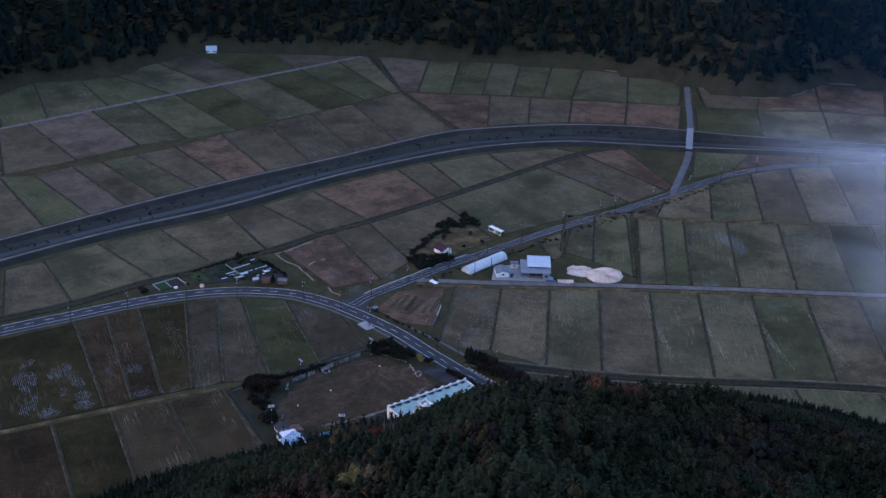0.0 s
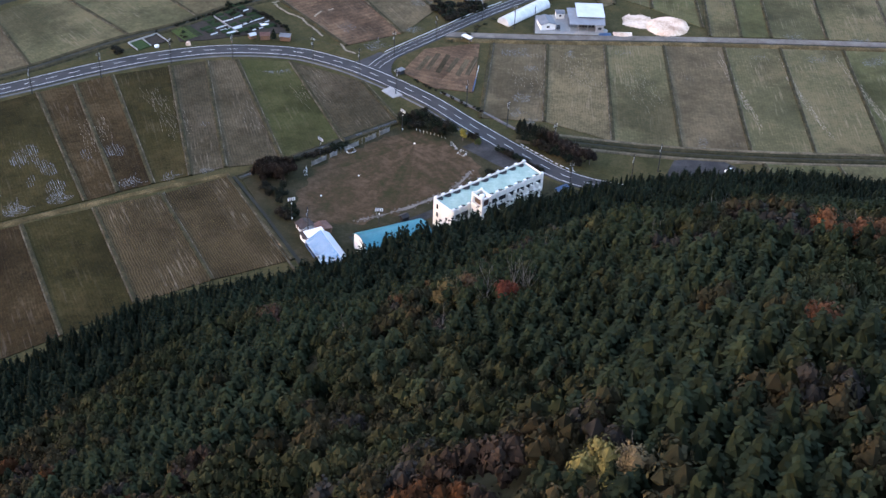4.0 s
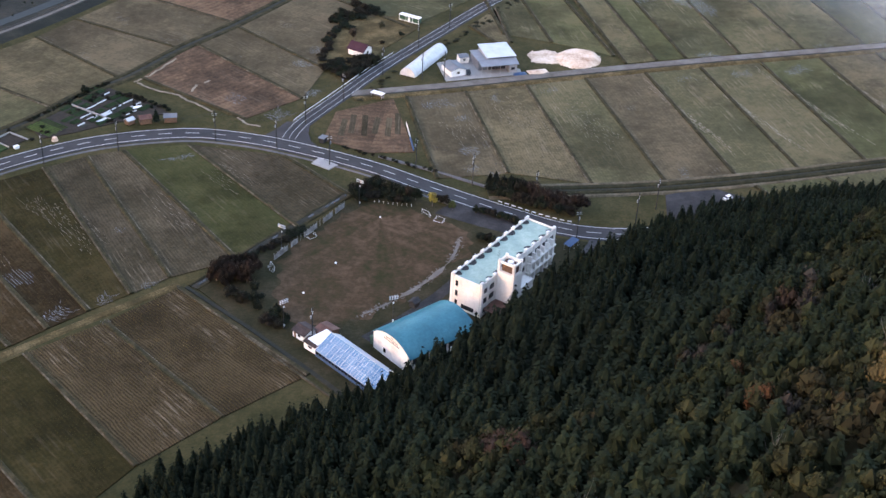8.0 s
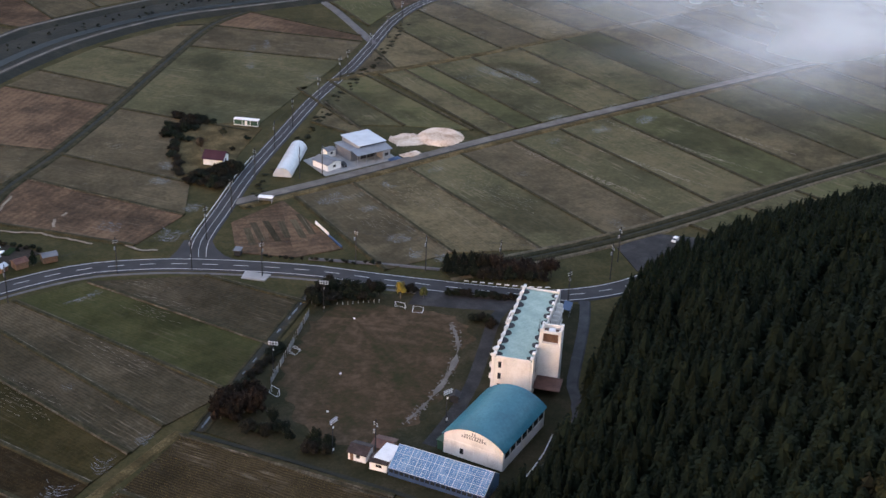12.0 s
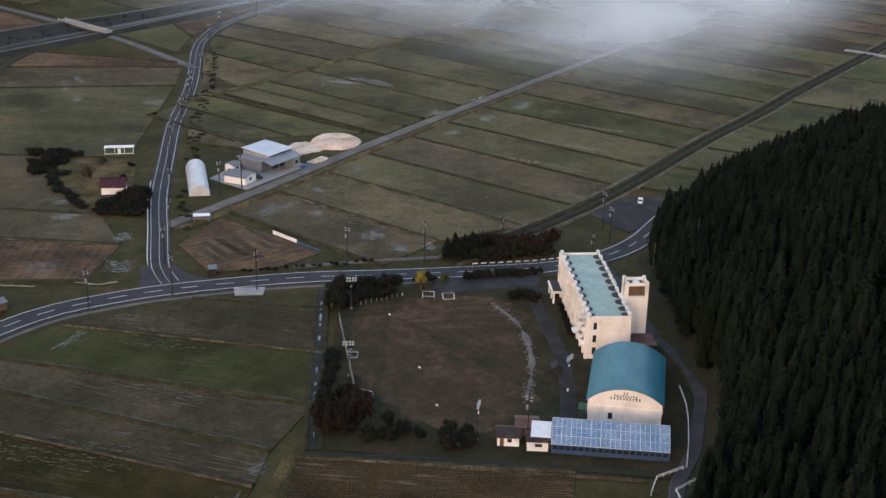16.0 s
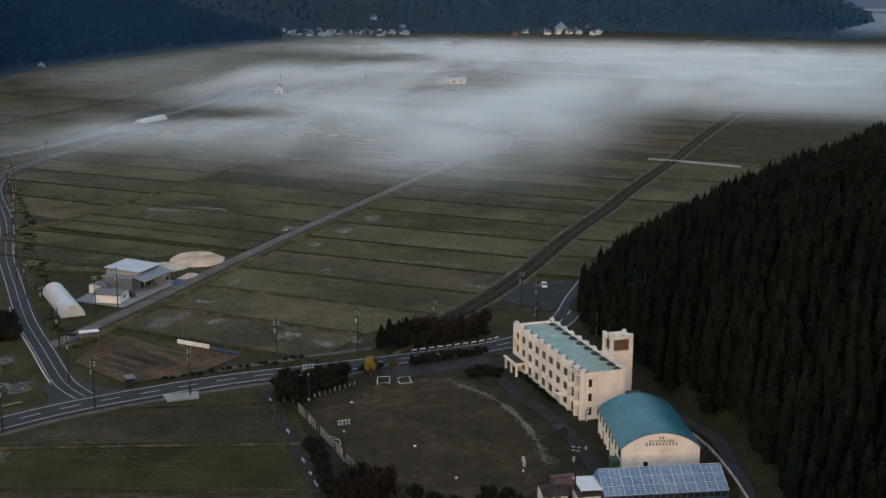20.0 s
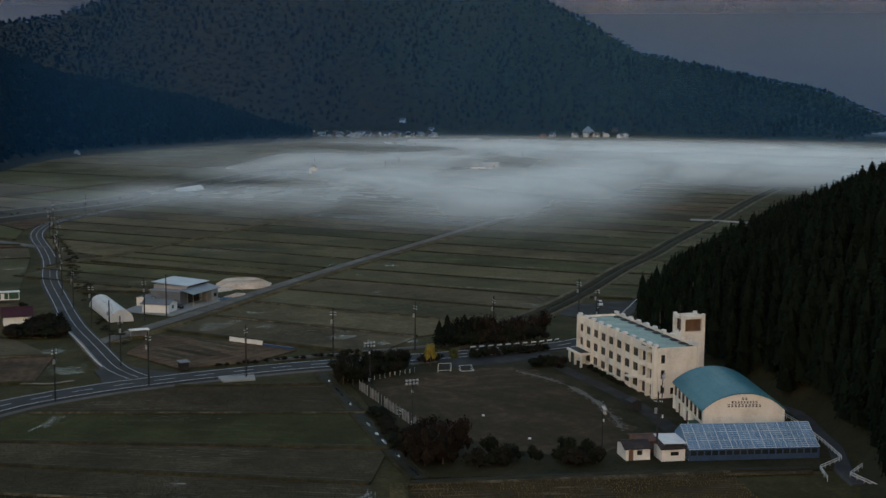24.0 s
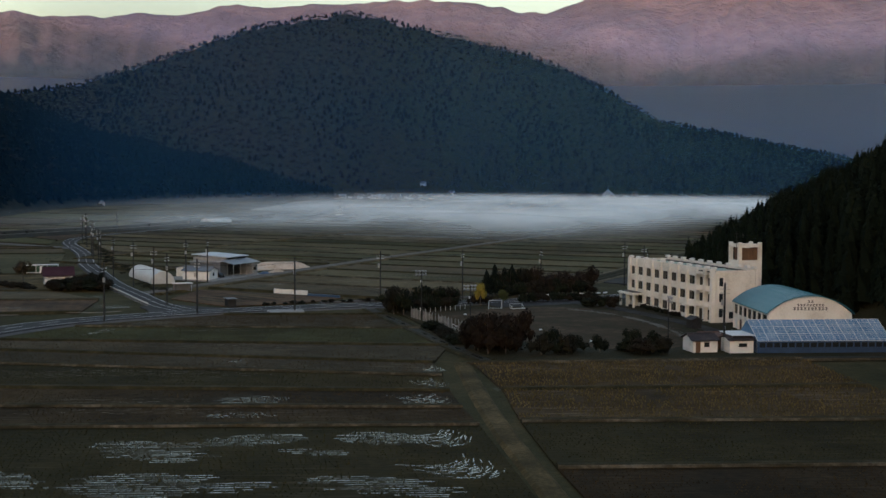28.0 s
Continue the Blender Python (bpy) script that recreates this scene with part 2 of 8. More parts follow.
# ---- mesh helpers ----
class Shape:
    """Vertices and faces that become one mesh."""

    def __init__(self):
        self.v, self.f = [], []

    def add(self, verts, faces):
        n = len(self.v)
        self.v.extend(verts)
        self.f.extend([tuple(i + n for i in q) for q in faces])
        return self

    def box(self, x0, y0, z0, x1, y1, z1, m=None):
        c = [(x, y, z) for z in (z0, z1) for x, y in ((x0, y0), (x1, y0), (x1, y1), (x0, y1))]
        if m is not None:
            c = [tuple(m @ Vector(p)) for p in c]
        return self.add(c, [(0, 3, 2, 1), (4, 5, 6, 7), (0, 1, 5, 4), (1, 2, 6, 5), (2, 3, 7, 6), (3, 0, 4, 7)])

    def prism(self, poly, z0, z1):
        """Upright walls round a polygon, with top and bottom."""
        n = len(poly)
        self.add([(x, y, z0) for x, y in poly] + [(x, y, z1) for x, y in poly],
                 [tuple(range(n - 1, -1, -1)), tuple(range(n, 2 * n))] + [(i, (i + 1) % n, n + (i + 1) % n, n + i) for i in range(n)])
        return self

    def tube(self, a, b, r0, r1, n=8):
        a, b = Vector(a), Vector(b)
        q = (b - a).to_track_quat("Z", "Y")
        ring = [q @ Vector((math.cos(k * 2 * math.pi / n), math.sin(k * 2 * math.pi / n), 0)) for k in range(n)]
        return self.add([tuple(a + p * r0) for p in ring] + [tuple(b + p * r1) for p in ring],
                        [(k, (k + 1) % n, n + (k + 1) % n, n + k) for k in range(n)] + [tuple(range(n - 1, -1, -1)), tuple(range(n, 2 * n))])

    def path(self, pts, r, n=4):
        """A round cord through points, in one piece."""
        o = len(self.v)
        for k, p in enumerate(pts):
            a, b = Vector(pts[max(0, k - 1)]), Vector(pts[min(len(pts) - 1, k + 1)])
            q = (b - a).to_track_quat("Z", "Y")
            self.v += [tuple(Vector(p) + q @ Vector((r * math.cos(j * 2 * math.pi / n), r * math.sin(j * 2 * math.pi / n), 0))) for j in range(n)]
        self.f += [(o + k * n + j, o + k * n + (j + 1) % n, o + (k + 1) * n + (j + 1) % n, o + (k + 1) * n + j) for k in range(len(pts) - 1) for j in range(n)]
        return self

    def mesh(self, name, material):
        me = bpy.data.meshes.new(name)
        me.from_pydata(self.v, [], self.f)
        me.materials.append(material)
        me.update()
        return me


def part(name, shape, material, parent=None, label=""):
    ob = new(name, shape.mesh(name, material) if isinstance(shape, Shape) else shape)
    if parent is not None:
        ob.parent = parent
    return tagged(ob, label=label)


def empty(name, label, category, m=None, group="", kind=""):
    ob = new(name)
    if m is not None:
        ob.matrix_world = m
    return tagged(ob, label, category, group, kind)


def raw_mesh(name, V, F, material, tint=None, smooth=False):
    """A mesh from arrays: V (n, 3), F (m, 3)."""
    me = bpy.data.meshes.new(name)
    me.vertices.add(len(V))
    me.vertices.foreach_set("co", np.ascontiguousarray(V, np.float32).ravel())
    me.loops.add(F.size)
    me.loops.foreach_set("vertex_index", np.ascontiguousarray(F, np.int32).ravel())
    me.polygons.add(len(F))
    me.polygons.foreach_set("loop_start", np.arange(0, F.size, F.shape[1], dtype=np.int32))
    me.polygons.foreach_set("loop_total", np.full(len(F), F.shape[1], np.int32))
    if tint is not None:
        at = me.attributes.new("tint", "FLOAT_COLOR", "POINT")
        at.data.foreach_set("color", np.c_[tint, np.ones(len(tint))].astype(np.float32).ravel())
    me.materials.append(material)
    me.update(calc_edges=True)
    me.polygons.foreach_set("use_smooth", np.full(len(F), smooth))
    return me


# ---- the lie of the land ----
FOOT = np.array([(-420, -480), (-300, -330), (-200, -215), (-126, -146), (-92, -118), (-52, -105), (-28, -104.5), (2, -92.5), (26.5, -74.5), (52.5, -56.5), (77, -42),
                 (105, -33), (140, -34), (180, -41), (220, -56), (280, -92), (350, -150), (470, -260), (700, -520)], float)
NORTH_FOOT = np.array([(-900, 250), (-380, 380), (-318, 408), (-302, 447), (-261, 453), (-241, 467), (-213, 511), (-190, 543), (-122, 550), (-42, 549), (22, 537), (88, 537), (161, 526), (211, 500),
                       (237, 483), (283, 454), (329, 470), (345, 499), (374, 498), (403, 485), (520, 545), (653, 610), (780, 645), (900, 645), (1100, 628), (1230, 600), (1290, 612), (1330, 700), (1420, 900)], float)
EAST_FOOT = np.array([(1400, 900), (1430, 740), (1490, 560), (1530, 430), (1600, 330), (1640, 240), (1620, 120), (1570, -20), (1590, -90), (1700, -115), (1900, -130), (2300, -140)], float)



def plain(x):
    """The valley floor is level."""
    return 0.0 * np.asarray(x, float)


def away(P, line):
    """Distance from a line, positive on its right as it runs."""
    P = np.asarray(P, float)
    best, sign = np.full(len(P), 1e9), np.ones(len(P))
    for a, b in zip(line[:-1], line[1:]):
        d = b - a
        u = np.clip(((P - a) @ d) / (d @ d), 0, 1)
        off = P - (a + u[:, None] * d)
        r = np.hypot(*off.T)
        s = np.where(d[0] * off[:, 1] - d[1] * off[:, 0] < 0, 1.0, -1.0)
        near = r < best - 1e-9
        best, sign = np.where(near, r, best), np.where(near, s, sign)
    return best * sign


def bumps(P, scale, seed=0.0):
    return np.array([noise.noise(Vector((x / scale, y / scale, seed))) for x, y in P])


def hill_height(P):
    d = np.maximum(away(P, FOOT), -20)
    k = 0.74 - 0.14 * np.clip((P[:, 0] - 40) / 90, 0, 1)
    up = np.where(d < 0, d * 0.15, np.where(d < 300, k * d - 0.00025 * d * d, k * 300 - 22.5 + 0.3 * (d - 300) * np.exp(-np.maximum(d - 300, 0) / 150)))
    up = up + 5.5 * (1 - np.exp(-np.maximum(d, 0) / 10)) * np.clip((75 - P[:, 0]) / 40, 0, 1) * np.clip((P[:, 0] + 60) / 60, 0, 1)
    # a side ridge and a hollow on the upper slope
    for x, y, wx, wy, rise in ((76, -242, 40, 34, 23), (50, -320, 20, 20, 9), (5, -306, 18, 18, -9), (-6, -238, 16, 16, 5), (38, -185, 22, 22, 7)):
        up = up + rise * np.exp(-0.5 * ((P[:, 0] - x) / wx) ** 2 - 0.5 * ((P[:, 1] - y) / wy) ** 2)
    return up + np.clip(d, 0, 60) / 60 * (6 * bumps(P, 70) + 3 * bumps(P, 25, 3.0))


def grid_mesh(name, xs, ys, height, material, smooth=True):
    X, Y = np.meshgrid(xs, ys)
    P = np.c_[X.ravel(), Y.ravel()]
    V = np.c_[P, height(P)]
    n = len(xs)
    i = (np.arange(len(ys) - 1)[:, None] * n + np.arange(n - 1)).ravel()
    return raw_mesh(name, V, np.c_[i, i + 1, i + n + 1, i + n], material, smooth=smooth)


def ground_height(P):
    return plain(P[:, 0]) - 0.25


gx = np.r_[np.linspace(-5700, -500, 14), np.linspace(-440, 1600, 103), np.linspace(1700, 4900, 17)]
gy = np.r_[np.linspace(-4600, -700, 10), np.linspace(-600, 900, 31), np.linspace(1000, 3700, 12)]
tagged(new("ground", grid_mesh("ground", gx, gy, ground_height, GRASS)), "wide valley floor of rough grass and farmland", "ground", kind="structure")

hx, hy = np.arange(-420, 760, 9.0), np.arange(-640, -15, 9.0)
tagged(new("hill", grid_mesh("hill", hx, hy, hill_height, FOREST_FLOOR)), "steep wooded hillside rising behind the school", "hill", kind="structure")


# ---- forest ----
def conifer_template(rng, tiers, spikes, h=1.0, r=0.22):
    """A spire of ragged drooping tiers, one metre high."""
    V, F = [], []
    for k in range(tiers):
        u = k / tiers
        z0, z1 = h * (0.12 + 0.80 * u), h * min(1.0, 0.12 + 0.80 * u + 1.7 / tiers)
        rad = r * (1 - u) ** 0.62 * rng.uniform(0.85, 1.15) * (0.72 + 0.28 * min(1, u * 4)) + 0.012
        n0 = len(V)
        V.append((0, 0, z1))
        turn = rng.uniform(0, 6.28)
        for j in range(spikes * 2):
            a = turn + j * math.pi / spikes + rng.uniform(-0.15, 0.15)
            rr = rad * (rng.uniform(0.85, 1.2) if j % 2 == 0 else rng.uniform(0.45, 0.62))
            V.append((rr * math.cos(a), rr * math.sin(a), z0 - (0.03 if j % 2 == 0 else -0.015) * h + rng.uniform(-0.015, 0.015)))
        m = spikes * 2
        F += [(n0, n0 + 1 + j, n0 + 1 + (j + 1) % m) for j in range(m)]
    return np.array(V), np.array(F)


def soft_template(rng, cards, r=0.2, blunt=2.2, leaf=1.0):
    """A rounded cone one metre high: a dark core under many drooping sprays."""
    V, F = [(0, 0, 0.93)], []
    for k, (z, q) in enumerate(((0.72, 0.45), (0.42, 0.72), (0.1, 0.8))):
        V += [(r * q * math.cos(a + k) * rng.uniform(0.85, 1.1), r * q * math.sin(a + k) * rng.uniform(0.85, 1.1), z) for a in np.arange(6) * math.pi / 3]
    F += [(0, 1 + j, 1 + (j + 1) % 6) for j in range(6)]
    for k in (0, 1):
        for j in range(6):
            a, b, c, d = 1 + 6 * k + j, 1 + 6 * k + (j + 1) % 6, 7 + 6 * k + (j + 1) % 6, 7 + 6 * k + j
            F += [(a, d, c), (a, c, b)]
    V.append((0, 0, 0.05))
    for _ in range(cards):
        u = 1 - (1 - rng.random()) ** 0.6 if rng.random() < 0.7 else rng.random()
        z = 0.1 + 0.88 * u
        rad = r * (1 - u ** blunt) ** 0.8 * rng.uniform(0.8, 1.12)
        a = rng.uniform(0, 6.283)
        p = np.array([rad * math.cos(a), rad * math.sin(a), z])
        out = np.array([math.cos(a), math.sin(a), 0.35 + 0.8 * u])
        out /= np.linalg.norm(out)
        t = np.array([-math.sin(a), math.cos(a), rng.uniform(-0.3, 0.3)])
        b = np.cross(out, t)
        s = rng.uniform(0.045, 0.085) * leaf
        tip = p - b * s * 1.1 + out * s * rng.uniform(0.2, 0.8)
        n0 = len(V)
        V += [tuple(p - t * s * 0.8), tuple(tip), tuple(p + t * s * 0.8), tuple(p + b * s * 0.8 - out * s * 0.2)]
        F += [(n0, n0 + 1, n0 + 2), (n0, n0 + 2, n0 + 3)]
    return np.array(V), np.array(F)


def leafy_template(rng, lobes, cards):
    """A crown one metre high and wide: lobes covered with small tilted leaf sprays over a dark core."""
    V, F = [], []
    for _ in range(lobes):
        c = np.array([rng.uniform(-0.27, 0.27), rng.uniform(-0.27, 0.27), rng.uniform(0.45, 0.8)])
        c[2] -= 0.5 * (c[0] ** 2 + c[1] ** 2)
        rad = rng.uniform(0.17, 0.27)
        n0 = len(V)
        V += [tuple(c + np.array(d) * rad * rng.uniform(0.65, 0.85)) for d in ((1, 0, 0), (0, 1, 0), (-1, 0, 0), (0, -1, 0), (0, 0, 1), (0, 0, -1), (0.6, 0.6, 0.6), (-0.6, -0.6, 0.6))]
        F += [(n0 + a, n0 + b, n0 + q) for a, b in ((0, 1), (1, 2), (2, 3), (3, 0)) for q in (4,)] + [(n0 + b, n0 + a, n0 + 5) for a, b in ((0, 1), (1, 2), (2, 3), (3, 0))]
        for _ in range(cards):
            d = rng.normal(size=3)
            d[2] = abs(d[2]) * 0.9 - 0.25
            d /= np.linalg.norm(d)
            p = c + d * rad * rng.uniform(0.75, 1.08)
            t = np.cross(d, rng.normal(size=3))
            t /= np.linalg.norm(t)
            b = np.cross(d, t) + d * rng.uniform(-0.5, 0.5)
            s = rng.uniform(0.028, 0.06) * (0.72 if cards > 60 else 1.0 if cards > 10 else 2.0)
            n0 = len(V)
            V += [tuple(p - t * s), tuple(p + b * s * 0.8), tuple(p + t * s), tuple(p - b * s * 0.8)]
            F += [(n0, n0 + 1, n0 + 2), (n0, n0 + 2, n0 + 3)]
    return np.array(V), np.array(F)


def plant(name, templates, spots, heights, widths, colours, material, rng, label, shade=0.25):
    """Many trees of a wood joined into one mesh."""
    VV, FF, CC, n = [], [], [], 0
    turns = rng.uniform(0, 6.28, len(spots))
    pick = rng.integers(0, len(templates), len(spots))
    for k, (V, F) in enumerate(templates):
        idx = np.where(pick == k)[0]
        if not len(idx):
            continue
        c, s = np.cos(turns[idx])[:, None], np.sin(turns[idx])[:, None]
        X = (V[None, :, 0] * c - V[None, :, 1] * s) * widths[idx][:, None] + spots[idx, 0][:, None]
        Y = (V[None, :, 0] * s + V[None, :, 1] * c) * widths[idx][:, None] + spots[idx, 1][:, None]
        Z = V[None, :, 2] * heights[idx][:, None] + spots[idx, 2][:, None]
        VV.append(np.stack([X, Y, Z], -1).reshape(-1, 3))
        FF.append((F[None] + (np.arange(len(idx)) * len(V))[:, None, None]).reshape(-1, 3) + n)
        cols = np.repeat(colours[idx], len(V), 0).reshape(len(idx), len(V), 3)
        per = rng.uniform(1 - shade, 1 + shade, (len(idx), (len(V) + 3) // 4)).repeat(4, 1)[:, :len(V), None]
        CC.append((cols * per).reshape(-1, 3))
        n += len(idx) * len(V)
    ob = new(name, raw_mesh(name, np.concatenate(VV), np.concatenate(FF), material, np.concatenate(CC)))
    return tagged(ob, label, "forest", kind="stuff")


rng = np.random.default_rng(7)
CONIFERS = [soft_template(rng, 60, 0.2, b, 0.62) for b in (1.15, 1.3, 1.5, 1.25, 1.7, 1.2)]
SPIRES = [soft_template(rng, 120, 0.21, b, 0.46) for b in (1.05, 1.15, 1.3, 1.4, 1.2)]
SMALL_CONIFERS = [conifer_template(rng, 3, 4, 1.0, 0.27) for _ in range(4)]
LEAFY = [leafy_template(rng, 7, 22) for _ in range(6)]
TINY_LEAFY = [leafy_template(rng, 3, 4) for _ in range(4)]


def scatter(xs, ys, gap, keep):
    X, Y = np.meshgrid(np.arange(*xs, gap), np.arange(*ys, gap))
    P = np.c_[X.ravel(), Y.ravel()] + rng.uniform(-0.42, 0.42, (X.size, 2)) * gap
    return P[keep(P)]


P = scatter((-160, 350), (-445, -20), 3.0, lambda P: (away(P, FOOT) > 0.6) & (away(P, FOOT) < 330))
d = away(P, FOOT)
mix = 0.5 + 0.7 * bumps(P, 60, 9.0) + 0.8 * bumps(P, 15, 2.0)
leafy = (d > 75) & (mix + np.clip((d - 75) / 130, 0, 1) * 0.2 + rng.normal(0, 0.1, len(P)) > 0.64)
spots = np.c_[P, hill_height(P) - 0.3]
C = spots[~leafy]
dC = away(C[:, :2], FOOT)
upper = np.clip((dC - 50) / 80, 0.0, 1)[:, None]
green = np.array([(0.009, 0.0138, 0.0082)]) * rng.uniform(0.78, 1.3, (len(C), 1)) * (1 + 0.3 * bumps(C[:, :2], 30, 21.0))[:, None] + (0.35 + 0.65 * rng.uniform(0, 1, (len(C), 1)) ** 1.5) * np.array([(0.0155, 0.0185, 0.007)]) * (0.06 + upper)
size = rng.uniform(6.0, 9.5, len(C)) * (1 + np.clip((95 - dC) / 60, 0, 1) * np.clip(0.42 + (85 - C[:, 0]) / 45 * 0.85, 0.42, 1.7) * np.clip(1 + (C[:, 0] + 5) / 75, 0.45, 1)) * (1 + 0.1 * np.exp(-((C[:, 0] - 125) / 45) ** 2 - ((C[:, 1] + 52) / 25) ** 2))
wide = size * rng.uniform(0.95, 1.3, len(C)) * (1.08 - np.clip((95 - dC) / 60, 0, 1) * np.clip(0.3 + (85 - C[:, 0]) / 45 * 0.22, 0.3, 0.5))
lo = rng.random(len(C)) < np.clip((105 - dC) / 70, 0, 1)
keep = rng.random(len(C)) < 0.86
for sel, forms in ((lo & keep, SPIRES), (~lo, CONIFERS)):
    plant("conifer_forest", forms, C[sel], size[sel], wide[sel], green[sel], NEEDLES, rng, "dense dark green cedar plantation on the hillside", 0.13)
B = spots[leafy & (d > 0)]
B = B[rng.random(len(B)) < 0.72]
hues = np.array([(0.10, 0.105, 0.045), (0.085, 0.08, 0.04), (0.13, 0.105, 0.05), (0.07, 0.085, 0.035), (0.12, 0.085, 0.06), (0.17, 0.075, 0.03), (0.1, 0.09, 0.075)])
order = np.argsort(np.argsort(bumps(B[:, :2], 40, 12.0) + 0.5 * bumps(B[:, :2], 14, 13.0) + rng.normal(0, 0.12, len(B)))) / len(B)
pickh = np.array([3, 0, 1, 6, 2, 4, 5])[np.searchsorted([0.3, 0.62, 0.8, 0.86, 0.955, 0.985], order)]
size = rng.uniform(5.5, 9.0, len(B))
plant("broadleaf_forest", LEAFY, B, size, size * rng.uniform(0.65, 0.9, len(B)), hues[pickh] * rng.uniform(0.23, 0.4, (len(B), 1)) * (1 + 0.3 * bumps(B[:, :2], 22, 14.0))[:, None], LEAVES, rng,
      "mixed autumn woodland in olive, brown and rust", 0.18)


# ---- hills and mountains round the valley ----
def north_height(P):
    d = -away(P, NORTH_FOOT)
    up = 165 * (1 - np.exp(-np.maximum(d, 0) / 100.0)) * np.clip((1370 - P[:, 0]) / 620, 0.03, 1) * (1 + 0.2 * bumps(P, 320, 1.0)) + np.clip(d, 0, 80) / 80 * 12 * bumps(P, 110, 5.0)
    return plain(P[:, 0]) + np.where(d > 0, up, np.maximum(d, -40) * 0.1 - 0.3)


MIDDLE_RIDGE = ((45, 48, 54.5, 58.5, 62, 66.4, 71, 75, 77.7, 80, 83.5, 88, 92), (90, 140, 182, 238, 289, 319, 278, 237, 187, 132, 103, 68, 0))
FAR_RIDGE = ((38, 51.4, 55, 60, 65, 71, 75, 78, 84, 90, 110), (480, 515, 520, 555, 585, 605, 555, 640, 690, 640, 600))


def polar(P):
    return np.degrees(np.arctan2(P[:, 0] + 278, P[:, 1] + 93)), np.hypot(P[:, 0] + 278, P[:, 1] + 93)


def middle_height(P):
    a, r = polar(P)
    d = np.maximum(-away(P, EAST_FOOT), 0)
    top = np.interp(a, *MIDDLE_RIDGE)
    u = d / (d + np.maximum(2250 - r, 1e-3))
    back = np.clip(1 - (r - 2250) / 800, 0, 1)
    up = top * np.where(r < 2250, u ** 0.85, back) * (1 + (0.14 * bumps(P, 200, 2.0) + 0.07 * bumps(P, 80, 8.0)) * np.clip((2250 - r) / 300, 0, 1))
    return plain(P[:, 0]).clip(0, 32) + np.where(d > 0, up, -1.0)


def far_height(P):
    a, r = polar(P)
    top = np.interp(a, *FAR_RIDGE) + 22 * bumps(np.c_[a * 10, a * 0], 24, 4.0) + 12 * bumps(np.c_[a * 10, a * 0], 7, 6.0)
    u = np.clip((r - 2950) / 1350, 0, 1)
    gully = np.abs(bumps(np.c_[a * 14 + 9 * bumps(P, 500, 3.0), r / 70], 17, 13.0)) + 0.5 * np.abs(bumps(np.c_[a * 30 + 9 * bumps(P, 300, 5.0), r / 45], 17, 15.0))
    ridges = 1 + (0.3 * bumps(P, 330, 11.0) + 0.1 * bumps(P, 120, 12.0) - 0.15 * gully) * (1 - u) * 1.3
    return 20 + top * u ** 0.85 * np.where(u < 1, ridges, 1.0)


tagged(new("north_hill", grid_mesh("north_hill", np.arange(-900, 1500, 22.0), np.arange(230, 1250, 22.0), north_height, FOREST_FLOOR)), "dark wooded hills along the valley's edge", "hill", kind="structure")
tagged(new("middle_mountain", grid_mesh("middle_mountain", np.arange(1180, 2750, 26.0), np.arange(-200, 1750, 26.0), middle_height, FOREST_FLOOR)), "broad forested mountain beyond the village", "mountain", kind="structure")


def ring_mesh(name, a0, a1, r0, r1, na, nr, height, material):
    A, R = np.meshgrid(np.radians(np.linspace(a0, a1, na)), np.linspace(r0, r1, nr))
    P = np.c_[(-278 + R * np.sin(A)).ravel(), (-93 + R * np.cos(A)).ravel()]
    V = np.c_[P, height(P)]
    i = (np.arange(nr - 1)[:, None] * na + np.arange(na - 1)).ravel()
    return raw_mesh(name, V, np.c_[i, i + na, i + na + 1, i + 1], material, smooth=True)


tagged(new("far_mountains", ring_mesh("far_mountains", 40, 106, 2900, 4500, 300, 60, far_height, ROCK_FAR)), "bare far mountain range touched by pink dawn sun", "mountain", kind="structure")


# Unseen ridge, added only to cast the valley into shadow from the low sun.
def behind_height(P):
    return 10 + 690 * np.exp(-((P[:, 0] + 4600) / 500) ** 2) * (1 + 0.08 * bumps(P, 300, 20.0))


tagged(new("ridge_behind", grid_mesh("ridge_behind", np.arange(-5600, -3600, 75.0), np.arange(-4600, 3600, 150.0), behind_height, FOREST_FLOOR)), "unseen wooded ridge added to keep the low sun off the valley", "hill", kind="structure")


def wood(name, P, height, hmin, hmax, leaf_share, label, tone=1.0, patch=0.0, wide=1.0):
    spots = np.c_[P, height(P) - 0.5]
    n = bumps(P, 95, 17.0) + 0.6 * bumps(P, 33, 18.0)
    lf = rng.random(len(P)) < leaf_share + patch * n
    size = rng.uniform(hmin, hmax, len(P))
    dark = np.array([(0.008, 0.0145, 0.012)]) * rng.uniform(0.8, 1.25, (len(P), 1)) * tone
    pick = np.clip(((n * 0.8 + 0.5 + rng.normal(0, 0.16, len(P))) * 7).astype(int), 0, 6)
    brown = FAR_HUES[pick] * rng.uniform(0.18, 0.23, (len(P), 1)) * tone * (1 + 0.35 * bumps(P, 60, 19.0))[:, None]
    if (~lf).any():
        plant(name, SMALL_CONIFERS, spots[~lf], size[~lf], size[~lf] * 1.15 * wide, dark[~lf], NEEDLES, rng, label, 0.12)
    if lf.any():
        plant(name, TINY_LEAFY, spots[lf], size[lf] * 0.8, size[lf] * wide, brown[lf], LEAVES, rng, label + ", broadleaf", 0.15)


